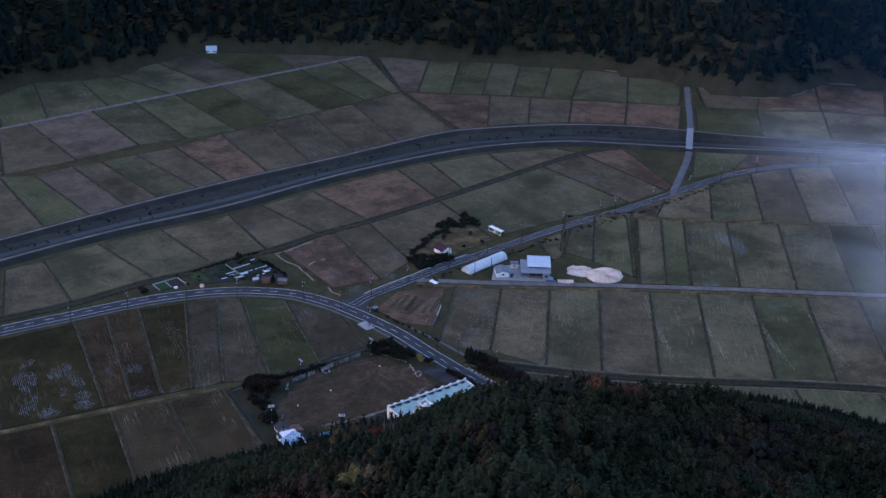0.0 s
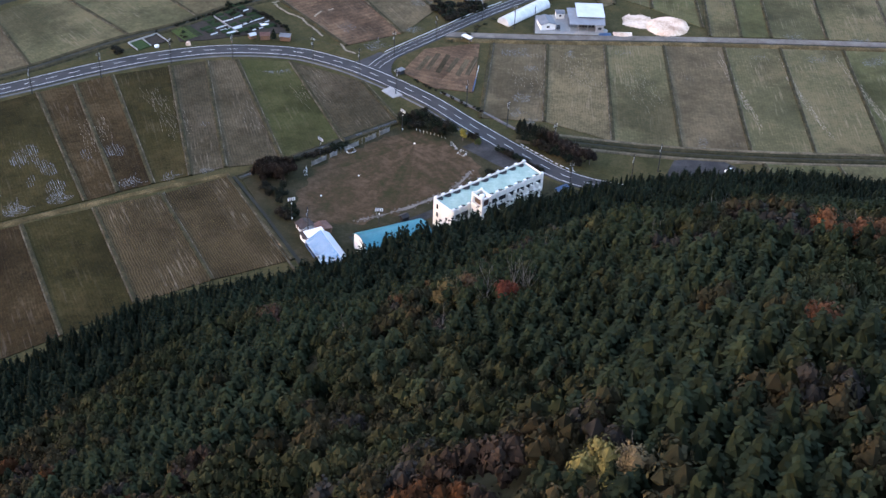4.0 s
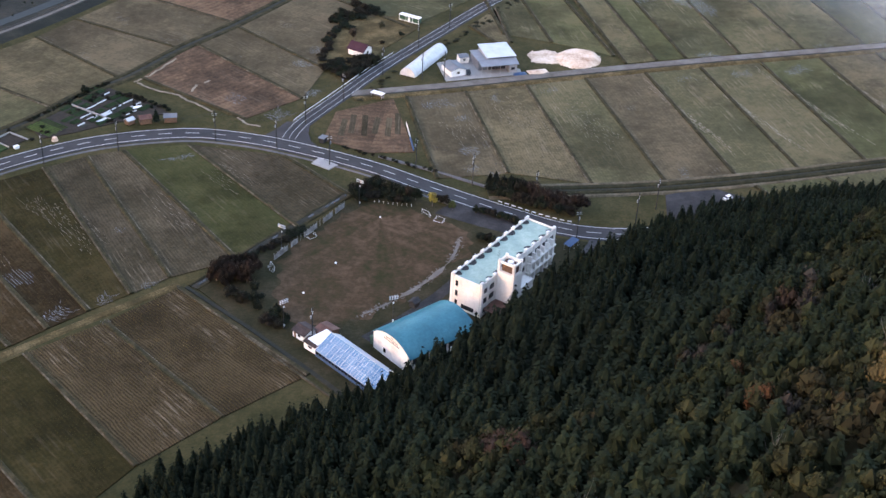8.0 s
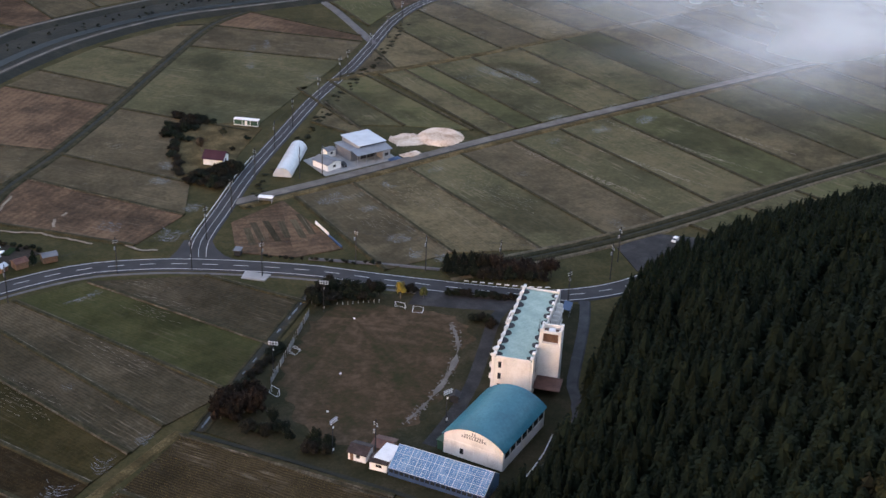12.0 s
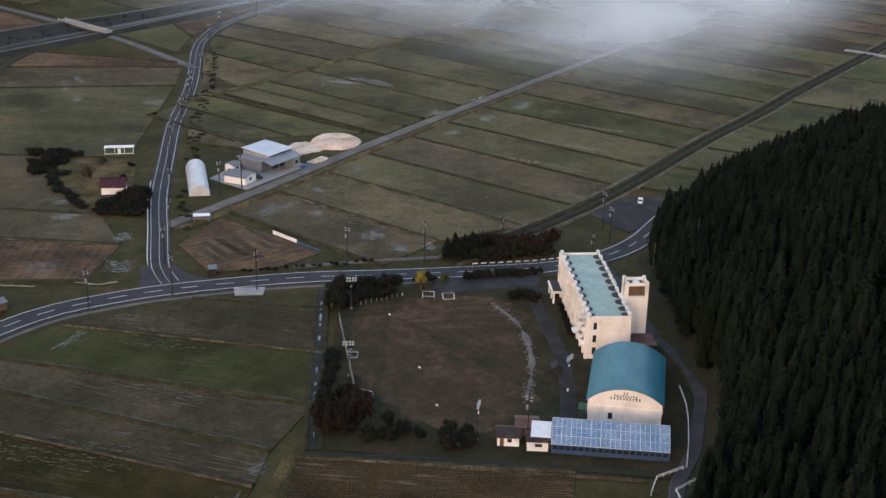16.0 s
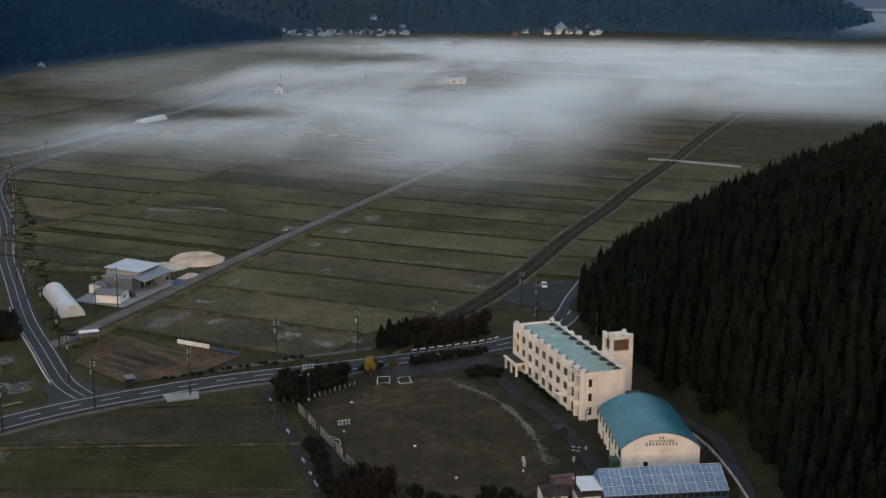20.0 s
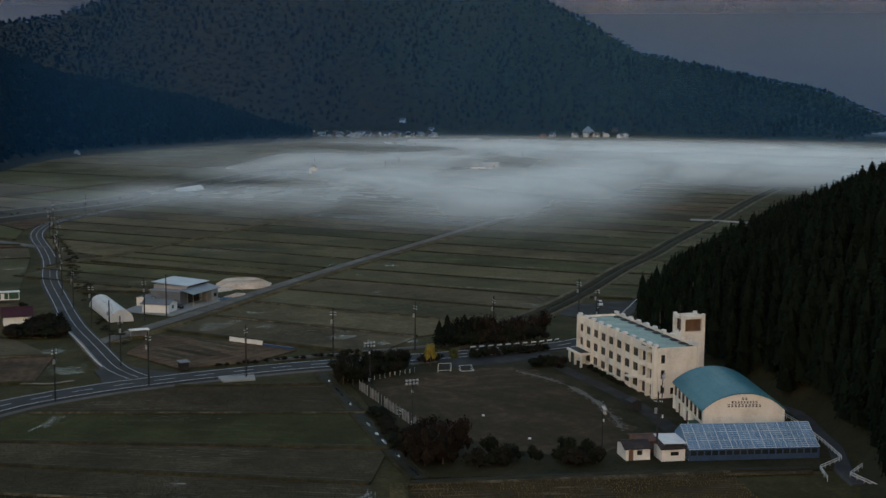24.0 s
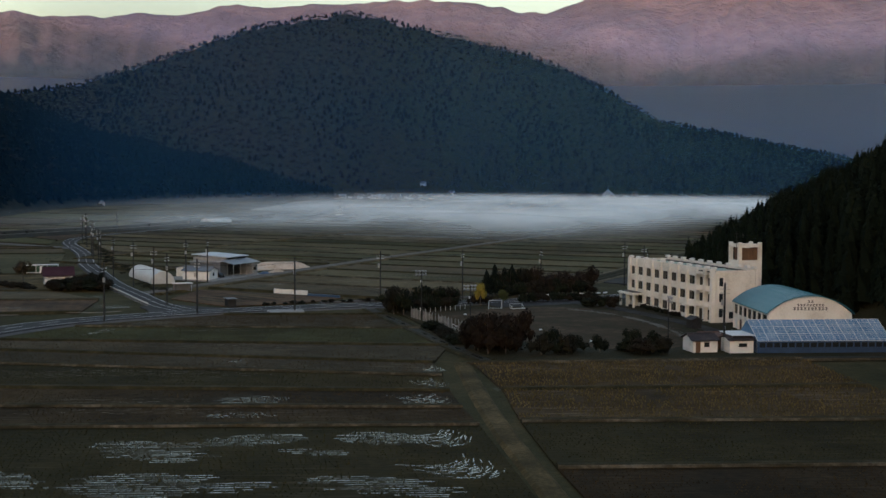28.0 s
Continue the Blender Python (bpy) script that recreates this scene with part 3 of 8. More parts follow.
FAR_HUES = np.array([(0.05, 0.07, 0.045), (0.07, 0.085, 0.045), (0.06, 0.07, 0.05), (0.09, 0.095, 0.05), (0.1, 0.09, 0.055), (0.075, 0.075, 0.05), (0.12, 0.1, 0.06)])
P = scatter((-410, 740), (-630, -40), 7.5, lambda P: ((away(P, FOOT) > 40) & (P[:, 0] < -160)) | ((away(P, FOOT) > 2) & (P[:, 0] > 350)) | (away(P, FOOT) > 332) | ((P[:, 1] < -447) & (away(P, FOOT) > 40)))
wood("outer_wood", P, hill_height, 7, 11, 0.3, "dark wood on the back of the hill")
P = scatter((-420, 1440), (380, 1000), 6.6, lambda P: (-away(P, NORTH_FOOT) > 2) & (-away(P, NORTH_FOOT) < 320))
wood("north_wood", P, north_height, 11, 17, 0.3, "dark wood on the valley's far side", wide=1.5)
P = scatter((1390, 2260), (-150, 1700), 9.5, lambda P: (-away(P, EAST_FOOT) > 4) & (polar(P)[1] < 2290) & (middle_height(P) > plain(P[:, 0]).clip(0, 32) + 2))
low = np.clip((middle_height(P) - 40) / 120, 0, 1)
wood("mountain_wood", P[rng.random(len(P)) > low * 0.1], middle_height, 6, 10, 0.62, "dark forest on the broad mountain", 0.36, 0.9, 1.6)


# ---- roads, tracks, river, fields ----
def smooth_line(pts, step=6.0):
    """Points along a rounded line through pts."""
    P = [Vector((*p, 0)) for p in pts]
    P = [P[0] * 2 - P[1]] + P + [P[-1] * 2 - P[-2]]
    out = []
    for a, b, c, d in zip(P, P[1:], P[2:], P[3:]):
        n = max(1, round((c - b).length / step))
        for k in range(n):
            t = k / n
            out.append(0.5 * ((2 * b) + (c - a) * t + (2 * a - 5 * b + 4 * c - d) * t * t + (3 * b - a - 3 * c + d) * t ** 3))
    return [(p.x, p.y) for p in out + [P[-2]]]


def sides(line, off):
    """The line moved sideways to its left by off."""
    out = []
    for k, p in enumerate(line):
        a, b = line[max(0, k - 1)], line[min(len(line) - 1, k + 1)]
        dx, dy = b[0] - a[0], b[1] - a[1]
        n = math.hypot(dx, dy) or 1
        out.append((p[0] - dy / n * off, p[1] + dx / n * off))
    return out


def band(line, left, right, z, thick=0.3, slope=0.0):
    """A strip of road or bank along a line: flat top at z over the plain, sides falling outwards by slope."""
    s = Shape()
    rails = [(sides(line, left + slope), z - thick), (sides(line, left), z), (sides(line, right), z), (sides(line, right - slope), z - thick)]
    n = len(line)
    for r, zz in rails:
        s.v += [(x, y, float(plain(x)) + zz) for x, y in r]
    for j in range(3):
        s.f += [(j * n + k, (j + 1) * n + k, (j + 1) * n + k + 1, j * n + k + 1) for k in range(n - 1)]
    s.f += [(0, n, 2 * n, 3 * n)[::-1], (n - 1, 2 * n - 1, 3 * n - 1, 4 * n - 1)]
    return s


def cut(line, a, b):
    """The stretch of a line between two distances from its start."""
    out, run = [], 0.0
    for p, q in zip(line, line[1:]):
        n = math.hypot(q[0] - p[0], q[1] - p[1])
        for d in ([a] if run <= a < run + n else []) + ([run + n] if a < run + n < b else []) + ([b] if run < b <= run + n else []):
            u = (d - run) / n
            out.append((p[0] + (q[0] - p[0]) * u, p[1] + (q[1] - p[1]) * u))
        run += n
    return out


def length(line):
    return sum(math.hypot(b[0] - a[0], b[1] - a[1]) for a, b in zip(line, line[1:]))


# worn grey lane surface
LANE = mat("worn_lane", (0.06, 0.06, 0.062), (0.09, 0.088, 0.088), (0.13, 0.127, 0.122), scale=0.2, fine=3.0, rough=0.85, bump=0.3, dist=0.04, obj=False)
MAIN = smooth_line([(-330, -75), (-260, -18), (-215, 14), (-190, 30), (-165, 44), (-140, 58.5), (-113, 71), (-85, 78.3), (-55, 77.5), (-36, 70), (-18, 58), (6, 36.5), (23.5, 15.5),
                    (44, -8), (58, -22), (74, -30), (92, -33), (120, -31.5), (160, -33), (210, -48), (280, -86)])
BRANCH = smooth_line([(-17, 64), (-10, 74.5), (11, 95), (36, 119), (69, 147), (105, 177), (143, 204.5), (171, 227), (211, 261), (238, 279), (264, 291), (300, 298.5), (330, 302), (385, 306), (460, 312), (554, 321), (665, 332),
                      (852, 352), (1019, 365), (1135, 374), (1256, 392), (1400, 430)])
FARM = smooth_line([(16, 97.5), (60, 96), (115, 96.5), (180, 95.5), (250, 93), (332, 90.5), (400, 88), (472, 87), (630, 87), (881, 86), (1200, 82), (1500, 78)], 20)
SIDE_ROAD = smooth_line([(181, 234), (193, 270), (202, 298), (208.5, 325), (216, 362.5), (222, 400), (227, 435), (234, 481)], 12)
WEST_TRACK = smooth_line([(-72, -23.5), (-102, -36.4), (-125, -46.8), (-142, -55), (-200, -84), (-300, -140)], 12)
DITCH = smooth_line([(42, 7.5), (74, 1), (108, -4.5), (150, -7.5), (210, -9), (264, -13), (301, -14), (360, -17.5), (412, -21), (551, -27), (700, -38), (1100, -72)], 20)
N_ROW = smooth_line([(126, 196), (178, 192.5), (222, 191), (306, 192), (400, 194), (520, 197), (740, 201), (1100, 208), (1450, 214)], 20)


def road(name, line, width, label, dashes=0.0, edges=0.13, z=0.12):
    ob = tagged(part(name, band(line, width / 2, -width / 2, z, 0.5, 0.8), ASPHALT), label, "road", kind="structure")
    if edges:
        for side in (1, -1):
            e = side * (width / 2 - 0.38)
            part("edge_line", band(line, e + edges, e - edges, z + 0.012, 0.008), WHITE_LINE, ob, "white edge line")
    if dashes:
        total, d = length(line), 3.0
        while d + 5 < total:
            part("lane_dash", band(cut(line, d, d + 5.0), 0.12, -0.12, z + 0.012, 0.008), WHITE_LINE, ob)
            d += dashes
    else:
        part("centre_line", band(line, 0.06, -0.06, z + 0.012, 0.008), WHITE_LINE, ob, "thin worn centre line")
    return ob


road("road", MAIN, 8.0, "curving two-lane asphalt road with white lines", 10.0)
road("road", BRANCH, 5.8, "two-lane asphalt branch road to the valley's far end", 0.0, 0.08)
tagged(part("farm_track", band(FARM, 1.7, -1.7, 0.1, 0.5, 1.0), TRACK), "pale straight gravel farm track between paddies", "track", kind="structure")
tagged(part("side_road", band(SIDE_ROAD, 1.6, -1.6, 0.16, 0.5, 1.0), LANE), "narrow grey side road to the bridge", "road", kind="structure")
tagged(part("farm_track", band(WEST_TRACK, 1.0, -1.0, 0.1, 0.5, 0.8), BANK), "narrow bare farm track beside the straw field", "track", kind="structure")
# junction mouth
tagged(part("junction", Shape().prism([(-33, 65), (-26, 68), (-20, 72.5), (-14.5, 78), (-6.5, 74), (-9, 66.5), (-9.5, 60), (-7.5, 53), (-2, 45), (-8, 47), (-22, 59)], -0.4, 0.124), ASPHALT), "widened asphalt mouth of the road junction", "road", kind="structure")
tagged(part("lay_by", Shape().prism([(-13.5, 43), (-8.6, 37), (-4.5, 39.5), (-9.8, 46.5)], -0.4, 0.128), CONCRETE), "small pale concrete lay-by at the road's edge", "lay-by", kind="structure")
# footpath along the main road
tagged(part("footpath", band(cut(MAIN, 60, length(MAIN) - 260), -5.8, -6.4, 0.02, 0.4, 0.5), LANE), "narrow worn footpath below the main road", "pavement", kind="structure")

tagged(part("drain_wall", band(smooth_line([(12, 42.5), (20.7, 34.2), (32, 23), (42.7, 11.6)], 3), 0.5, -0.4, 0.3, 0.5, 0.3), LANE), "low concrete drain wall below the road", "wall", kind="structure")

DITCH_TURF = mat("ditch_turf", (0.014, 0.015, 0.008), (0.026, 0.025, 0.0125), (0.05, 0.043, 0.022), scale=0.2, fine=1.5, bump=0.6, dist=0.2, obj=False, spec=0.06)
PALE_TURF = mat("dry_pale_turf", (0.05, 0.043, 0.026), (0.095, 0.08, 0.052), (0.16, 0.138, 0.095), scale=0.15, fine=1.4, bump=0.5, dist=0.12, obj=False, spec=0.06)
# drain between the farm track and the paddies, and the ditch under the hill
tagged(part("bank", band(sides(FARM, -5.6), 1.1, -1.1, 0.28, 0.6, 1.0), BANK), "grassy bank of the drain along the farm track", "bank", kind="structure")
tagged(part("bank", band(DITCH, 2.6, 1.0, 0.45, 0.8, 1.2), DITCH_TURF), "dark grassy bank of the hillside ditch", "bank", kind="structure")
tagged(part("bank", band(DITCH, -1.0, -2.6, 0.45, 0.8, 1.2), DITCH_TURF), "dark grassy bank of the hillside ditch", "bank", kind="structure")
for o in (4.1, -4.1):
    tagged(part("bank", band(DITCH, o + 0.55, o - 0.55, 0.3, 0.5, 0.5), PALE_TURF), "pale dry edge along the hillside ditch", "bank", kind="structure")
culvert = [(402, -58), (408, -35), (411, -19), (412, -8)]
tagged(part("farm_track", band(culvert, 1.3, -1.3, 0.62, 0.7, 0.6), CONCRETE), "pale concrete crossing over the hillside ditch", "track", kind="structure")
tagged(part("bank", band(N_ROW, 1.6, -1.6, 0.3, 0.6, 1.2), BANK), "grassy bank between two rows of paddies", "bank", kind="structure")

# the river with its banks
RIVER_S = smooth_line([(-330, 12), (-270, 57), (-218, 106), (-165, 151), (-105, 193), (-39, 251), (24, 295), (69, 317), (119, 329), (159, 327), (206, 323), (281, 320), (346, 315), (400, 320), (470, 327), (560, 336), (700, 351), (900, 373)], 15)
RIVER_N = smooth_line([(-345, 40), (-285, 88), (-228, 133), (-174, 181), (-112, 233), (-42, 285), (24, 337), (58, 352), (122, 366), (174, 366), (213, 359), (248, 351), (288, 346), (355, 338), (400, 342), (470, 352), (560, 362), (700, 380), (900, 404)], 15)


def between_banks(u):
    """A line along the river at the share u of the way from its south bank to its north bank."""
    return [(p[0] + (q[0] - p[0]) * u, p[1] + (q[1] - p[1]) * u) for k in range(91) for p, q in [(walk_s[k], walk_n[k])]]


RIVER = mat("dark_river", (0.012, 0.015, 0.014), (0.022, 0.025, 0.022), scale=0.1, fine=1.0, rough=0.4, bump=0.2, dist=0.1, spec=0.15, obj=False)
BED = mat("river_bed", (0.008, 0.009, 0.006), (0.015, 0.0155, 0.0095), (0.032, 0.029, 0.019), scale=0.06, fine=0.5, bump=0.8, dist=0.4, obj=False)
bed = Shape()
walk_s, walk_n = [[cut(ln, 0, max(1e-3, length(ln) * k / 90))[-1] for k in range(91)] for ln in (RIVER_S, RIVER_N)]
bed.v += [(x, y, float(plain(x)) - 0.05) for x, y in between_banks(0.0) + between_banks(1.0)]
bed.f += [(k, k + 1, 92 + k, 91 + k) for k in range(90)]
tagged(part("river_bed", bed, BED), "dark reeds and shrubs along the river", "river bed", kind="structure")
tagged(part("river", band(between_banks(0.33), 2.6, -2.6, 0.02, 0.05), RIVER), "dark narrow river between grass banks", "water", kind="structure")
for ln, txt in ((RIVER_S, "near"), (RIVER_N, "far")):
    tagged(part("levee", band(ln, 2.2, -2.2, 1.6, 2.0, 4.5), BED), "long grassy river bank with a track on top", "bank", kind="structure")
    tagged(part("levee_track", band(ln, 0.95, -0.95, 1.64, 0.05), TRACK), "worn pale track along the top of the river bank", "track", kind="structure")
tagged(part("field_drain", band(sides(FARM, -3.5), 0.6, -0.6, 0.04, 0.2), BED), "narrow dark drain beside the farm track", "ditch", kind="structure")
tagged(part("field_drain", band(DITCH, 1.0, -1.0, 0.06, 0.2), BED), "dark water ditch between its grass banks", "ditch", kind="structure")
bridge = empty("bridge", "short plain concrete road bridge over the river", "bridge")
BRIDGE_LINE = [(207, 319), (211, 340), (216, 364)]
part("deck", band(BRIDGE_LINE, 2.4, -2.4, 1.9, 0.5), CONCRETE, bridge)
for o in (2.4, -2.15):
    part("parapet", band(BRIDGE_LINE, o, o - 0.25, 2.7, 0.8), CONCRETE, bridge)


def at_x(line, x):
    for a, b in zip(line, line[1:]):
        if a[0] <= x <= b[0]:
            return a[1] + (b[1] - a[1]) * (x - a[0]) / (b[0] - a[0])
    return line[-1][1] if x > line[-1][0] else line[0][1]


def along(line, u):
    """The point at the share u of a line's length."""
    c = cut(line, 0, max(1e-3, u * length(line)))
    return c[-1]


frng = random.Random(3)
KINDS = {"stubble": "harvested paddy with pale stubble rows", "green": "harvested paddy greening with new shoots", "mud": "wet brown muddy paddy with puddles", "gold": "paddy of golden standing straw",
         "lush": "smooth green grassy paddy", "olive": "mossy olive-green harvested paddy", "brown": "brown harvested paddy with straw rows", "dark": "wet dark brown harvested paddy", "damp": "damp olive-green harvested paddy", "soil": "bare reddish tilled field", "bare": "pale dry stubble field", "wet": "flooded paddy with a sheen of water"}


def field(a, b, c, d, kind, lift=0.03):
    """One paddy over the corners a, b (near end), c, d (far end)."""
    ctr = [(a[k] + b[k] + c[k] + d[k]) / 4 for k in (0, 1)]
    way = ((c[0] + d[0] - a[0] - b[0]) / 2, (c[1] + d[1] - a[1] - b[1]) / 2)
    turn = math.atan2(-way[0], way[1])
    cs, sn = math.cos(-turn), math.sin(-turn)
    zc = float(plain(ctr[0]))
    me = Shape()
    pts = []
    for p in (a, b, c, d):
        x, y = p[0] - ctr[0], p[1] - ctr[1]
        pts.append((x * cs - y * sn, x * sn + y * cs, float(plain(p[0])) - zc))
    me.add(pts + [(x, y, z - 0.25) for x, y, z in pts], [(0, 1, 2, 3), (4, 5, 1, 0), (5, 6, 2, 1), (6, 7, 3, 2), (7, 4, 0, 3)])
    ob = tagged(part("paddy_field", me, FIELDS[kind]), KINDS[kind], "field", "paddies of the valley")
    ob.matrix_world = pose(ctr[0], ctr[1], zc + lift, 0, 0, math.degrees(turn))
    return ob


DYKE = mat("dyke_turf", (0.02, 0.0195, 0.0105), (0.036, 0.032, 0.0165), (0.066, 0.055, 0.029), scale=0.25, fine=1.5, bump=0.6, dist=0.2, obj=False, spec=0.06)
STRAW_EDGE = mat("dry_straw_edge", (0.026, 0.023, 0.013), (0.06, 0.051, 0.033), (0.15, 0.13, 0.095), scale=0.16, fine=1.2, bump=0.5, dist=0.1, obj=False, spec=0.06)
drng = random.Random(8)


def dyke(p, q, w=0.7, h=0.3):
    """A low dark bank with a dry pale edge along its crown."""
    line = [p, ((p[0] + q[0]) / 2, (p[1] + q[1]) / 2), q]
    w *= 0.72
    h *= 1.5
    ob = tagged(part("field_bank", band(line, w, -w, h, h + 0.3, 0.5), DYKE), "low grassy bank between paddies", "bank", kind="structure")
    side = drng.choice((1, -1))
    e = w * side + side * 0.25
    part("straw_edge", band(line, e + 0.16, e - 0.16, h - 0.05, 0.3, 0.15), STRAW_EDGE, ob, "dry straw along the bank")


def mix(p, q, u):
    return (p[0] + (q[0] - p[0]) * u, p[1] + (q[1] - p[1]) * u)


def strip(ends, kinds, rows=1, w=0.7):
    """Paddies between pairs of points, in one or more rows, with banks between them."""
    n = 0
    for (a, d), (b, c) in zip(ends, ends[1:]):
        for r in range(rows):
            u, v = r / rows, (r + 1) / rows
            field(mix(a, d, u), mix(b, c, u), mix(b, c, v), mix(a, d, v), kinds[n % len(kinds)])
            n += 1
    for a, d in ends:
        dyke(a, d, w)
    for r in range(1, rows):
        for (a, d), (b, c) in zip(ends, ends[1:]):
            dyke(mix(a, d, r / rows), mix(b, c, r / rows), w)


# south of the farm track
XS = [37.3, 62.7, 89.6, 116.9, 145, 171.5, 201, 231, 260, 290, 320, 350, 380, 410, 440, 470, 500, 530, 560, 595, 630, 670, 710, 760, 810, 860]
ends = [((x, at_x(FARM, x) - 8.0), (x - 8.2 if x > 60 else x - 9.5, at_x(DITCH, max(43, x - 8.2)) + (4.5 if x > 80 else 14))) for x in XS]
strip(ends, ["mud", "stubble", "green", "mud", "green", "green", "lush", "stubble", "green", "lush", "green", "mud", "lush", "mud", "mud", "soil", "mud"])
# north of it
XN = [141, 156, 170, 197, 229, 261, 287, 310, 333, 356, 381, 410, 440, 470, 510, 550, 600, 660, 720, 790, 860]
ends = [((x, at_x(FARM, x) + 3.2), (x + 11, at_x(N_ROW, x + 11) - 2.5)) for x in XN]
strip(ends, ["green", "lush", "green", "green", "green", "olive", "stubble", "stubble", "wet", "mud", "stubble", "green", "mud", "stubble", "lush", "mud", "green"])
strip([((100, 141), (108, 195)), ((118, 128), (126, 194)), ((139, 108), (146, 193))], ["green", "lush"])
strip([((94, 128), (88, 154)), ((100, 132), (108, 172))], ["stubble"])
ends = [((x, at_x(N_ROW, x) + 2.5), (x + 10, at_x(BRANCH, x + 10) - 5)) for x in (133, 165, 200, 232, 262, 292, 322, 352, 385, 420, 460, 500, 560, 620, 680, 740, 800, 860)]
strip(ends, ["mud", "stubble", "green", "mud", "stubble", "mud", "green"])
# far part of the valley floor
for lo, hi in ((0, 1), (1, 2), (2, 3)):
    L3 = [sides(DITCH, 6), sides(FARM, -6), sides(N_ROW, -2), sides(BRANCH, -6)]
    L4 = [sides(FARM, -6), sides(N_ROW, -2), sides(BRANCH, -6)]
    strip([((x, at_x(L3[lo], x)), (x, at_x(L4[lo], x))) for x in (870, 930, 990, 1060, 1130, 1200, 1280, 1360)], ["mud", "green", "stubble", "lush", "soil"])
strip([((x, at_x(BRANCH, x) + 6), (x + 4, at_x(RIVER_S, x + 4) - 8)) for x in (360, 420, 480, 570, 660, 760, 860)], ["green", "stubble", "mud", "lush"])
# under the hill
strip([((x, at_x(DITCH, x) - 5), (x + 2, y)) for x, y in ((140, -26), (170, -31), (200, -40), (240, -62), (290, -90), (350, -120), (420, -150))], ["lush", "green", "lush"])
# the long field drain between branch road and river, with paddies on both its sides
MID = smooth_line([(-215, 27), (-197, 39), (-167, 57), (-132, 86), (-110, 99.5), (-86, 121), (-69, 132), (-42, 157), (-16, 177), (27, 215), (80, 265), (127, 307), (160, 323)], 10)
strip([((-197, 42), (-213, 96)), ((-166.5, 61), (-195, 109)), ((-129, 91), (-170, 134)), ((-100, 111), (-138, 156)), ((-72, 132), (-101, 181)), ((-45, 158), (-83, 198)), ((-16, 180), (-54, 224)), ((27, 218), (0, 267)),
       ((44, 234), (22, 281)), ((80, 268), (62, 302)), ((127, 310), (112, 316))], ["mud", "green", "green", "stubble", "mud", "mud", "soil", "mud", "green", "mud"])
strip([((-63, 130), (-30, 84)), ((-36, 160), (-4, 97)), ((-15, 175), (12, 122)), ((28, 213), (60, 158)), ((99, 280), (150, 219)), ((129, 306), (178, 241)), ((160, 320), (184, 250))], ["soil", "mud", "mud", "green", "mud", "soil"])
tagged(part("field_drain", band(MID, 0.9, -0.9, 0.07, 0.2), BED), "dark drain running between the paddies", "ditch", kind="structure")
for o in (2.1, -2.1):
    tagged(part("bank", band(MID, o + 0.8, o - 0.8, 0.4, 0.6, 0.7), DYKE), "dark grassy bank of the field drain", "bank", kind="structure")
strip([((199, 264), (211, 317)), ((232, 284), (250, 314)), ((290, 304), (290, 312)), ((330, 309), (335, 311))], ["lush", "soil", "mud"])
# south of the main road
PAIRS = [((-262, -30), (-225, -92)), ((-225, -4), (-192, -77)), ((-196, 14), (-165, -64)), ((-158, 37), (-123, -43)), ((-144, 45), (-112, -37)), ((-130, 53), (-100, -31)), ((-106, 62), (-86.5, -25)), ((-91, 67), (-74, -19)),
         ((-78, 69), (-52, -14)), ((-54, 68), (-28, 0)), ((-22, 51), (-6, 17))]
SOUTH = PAIRS
strip(PAIRS, ["dark", "dark", "damp", "dark", "dark", "damp", "brown", "brown", "olive", "brown"])
# south of the west track
PAIRS = [((-72, -25.5), (-44, -78)), ((-96, -38), (-71, -90)), ((-119, -47.5), (-95, -103)), ((-143, -58.5), (-116, -120)), ((-170, -72), (-145, -140)), ((-200, -87), (-175, -165)), ((-240, -109), (-215, -195))]
strip(PAIRS, ["gold", "gold", "damp", "dark", "dark", "damp"])
STRAW = mat("cut_straw", (0.7, 0.7, 0.7), (1.0, 1.0, 1.0), scale=0.3, fine=4.0, tint=True, rough=0.9, spec=0.05, bump=0.2, dist=0.02, obj=False)
srng = np.random.default_rng(23)


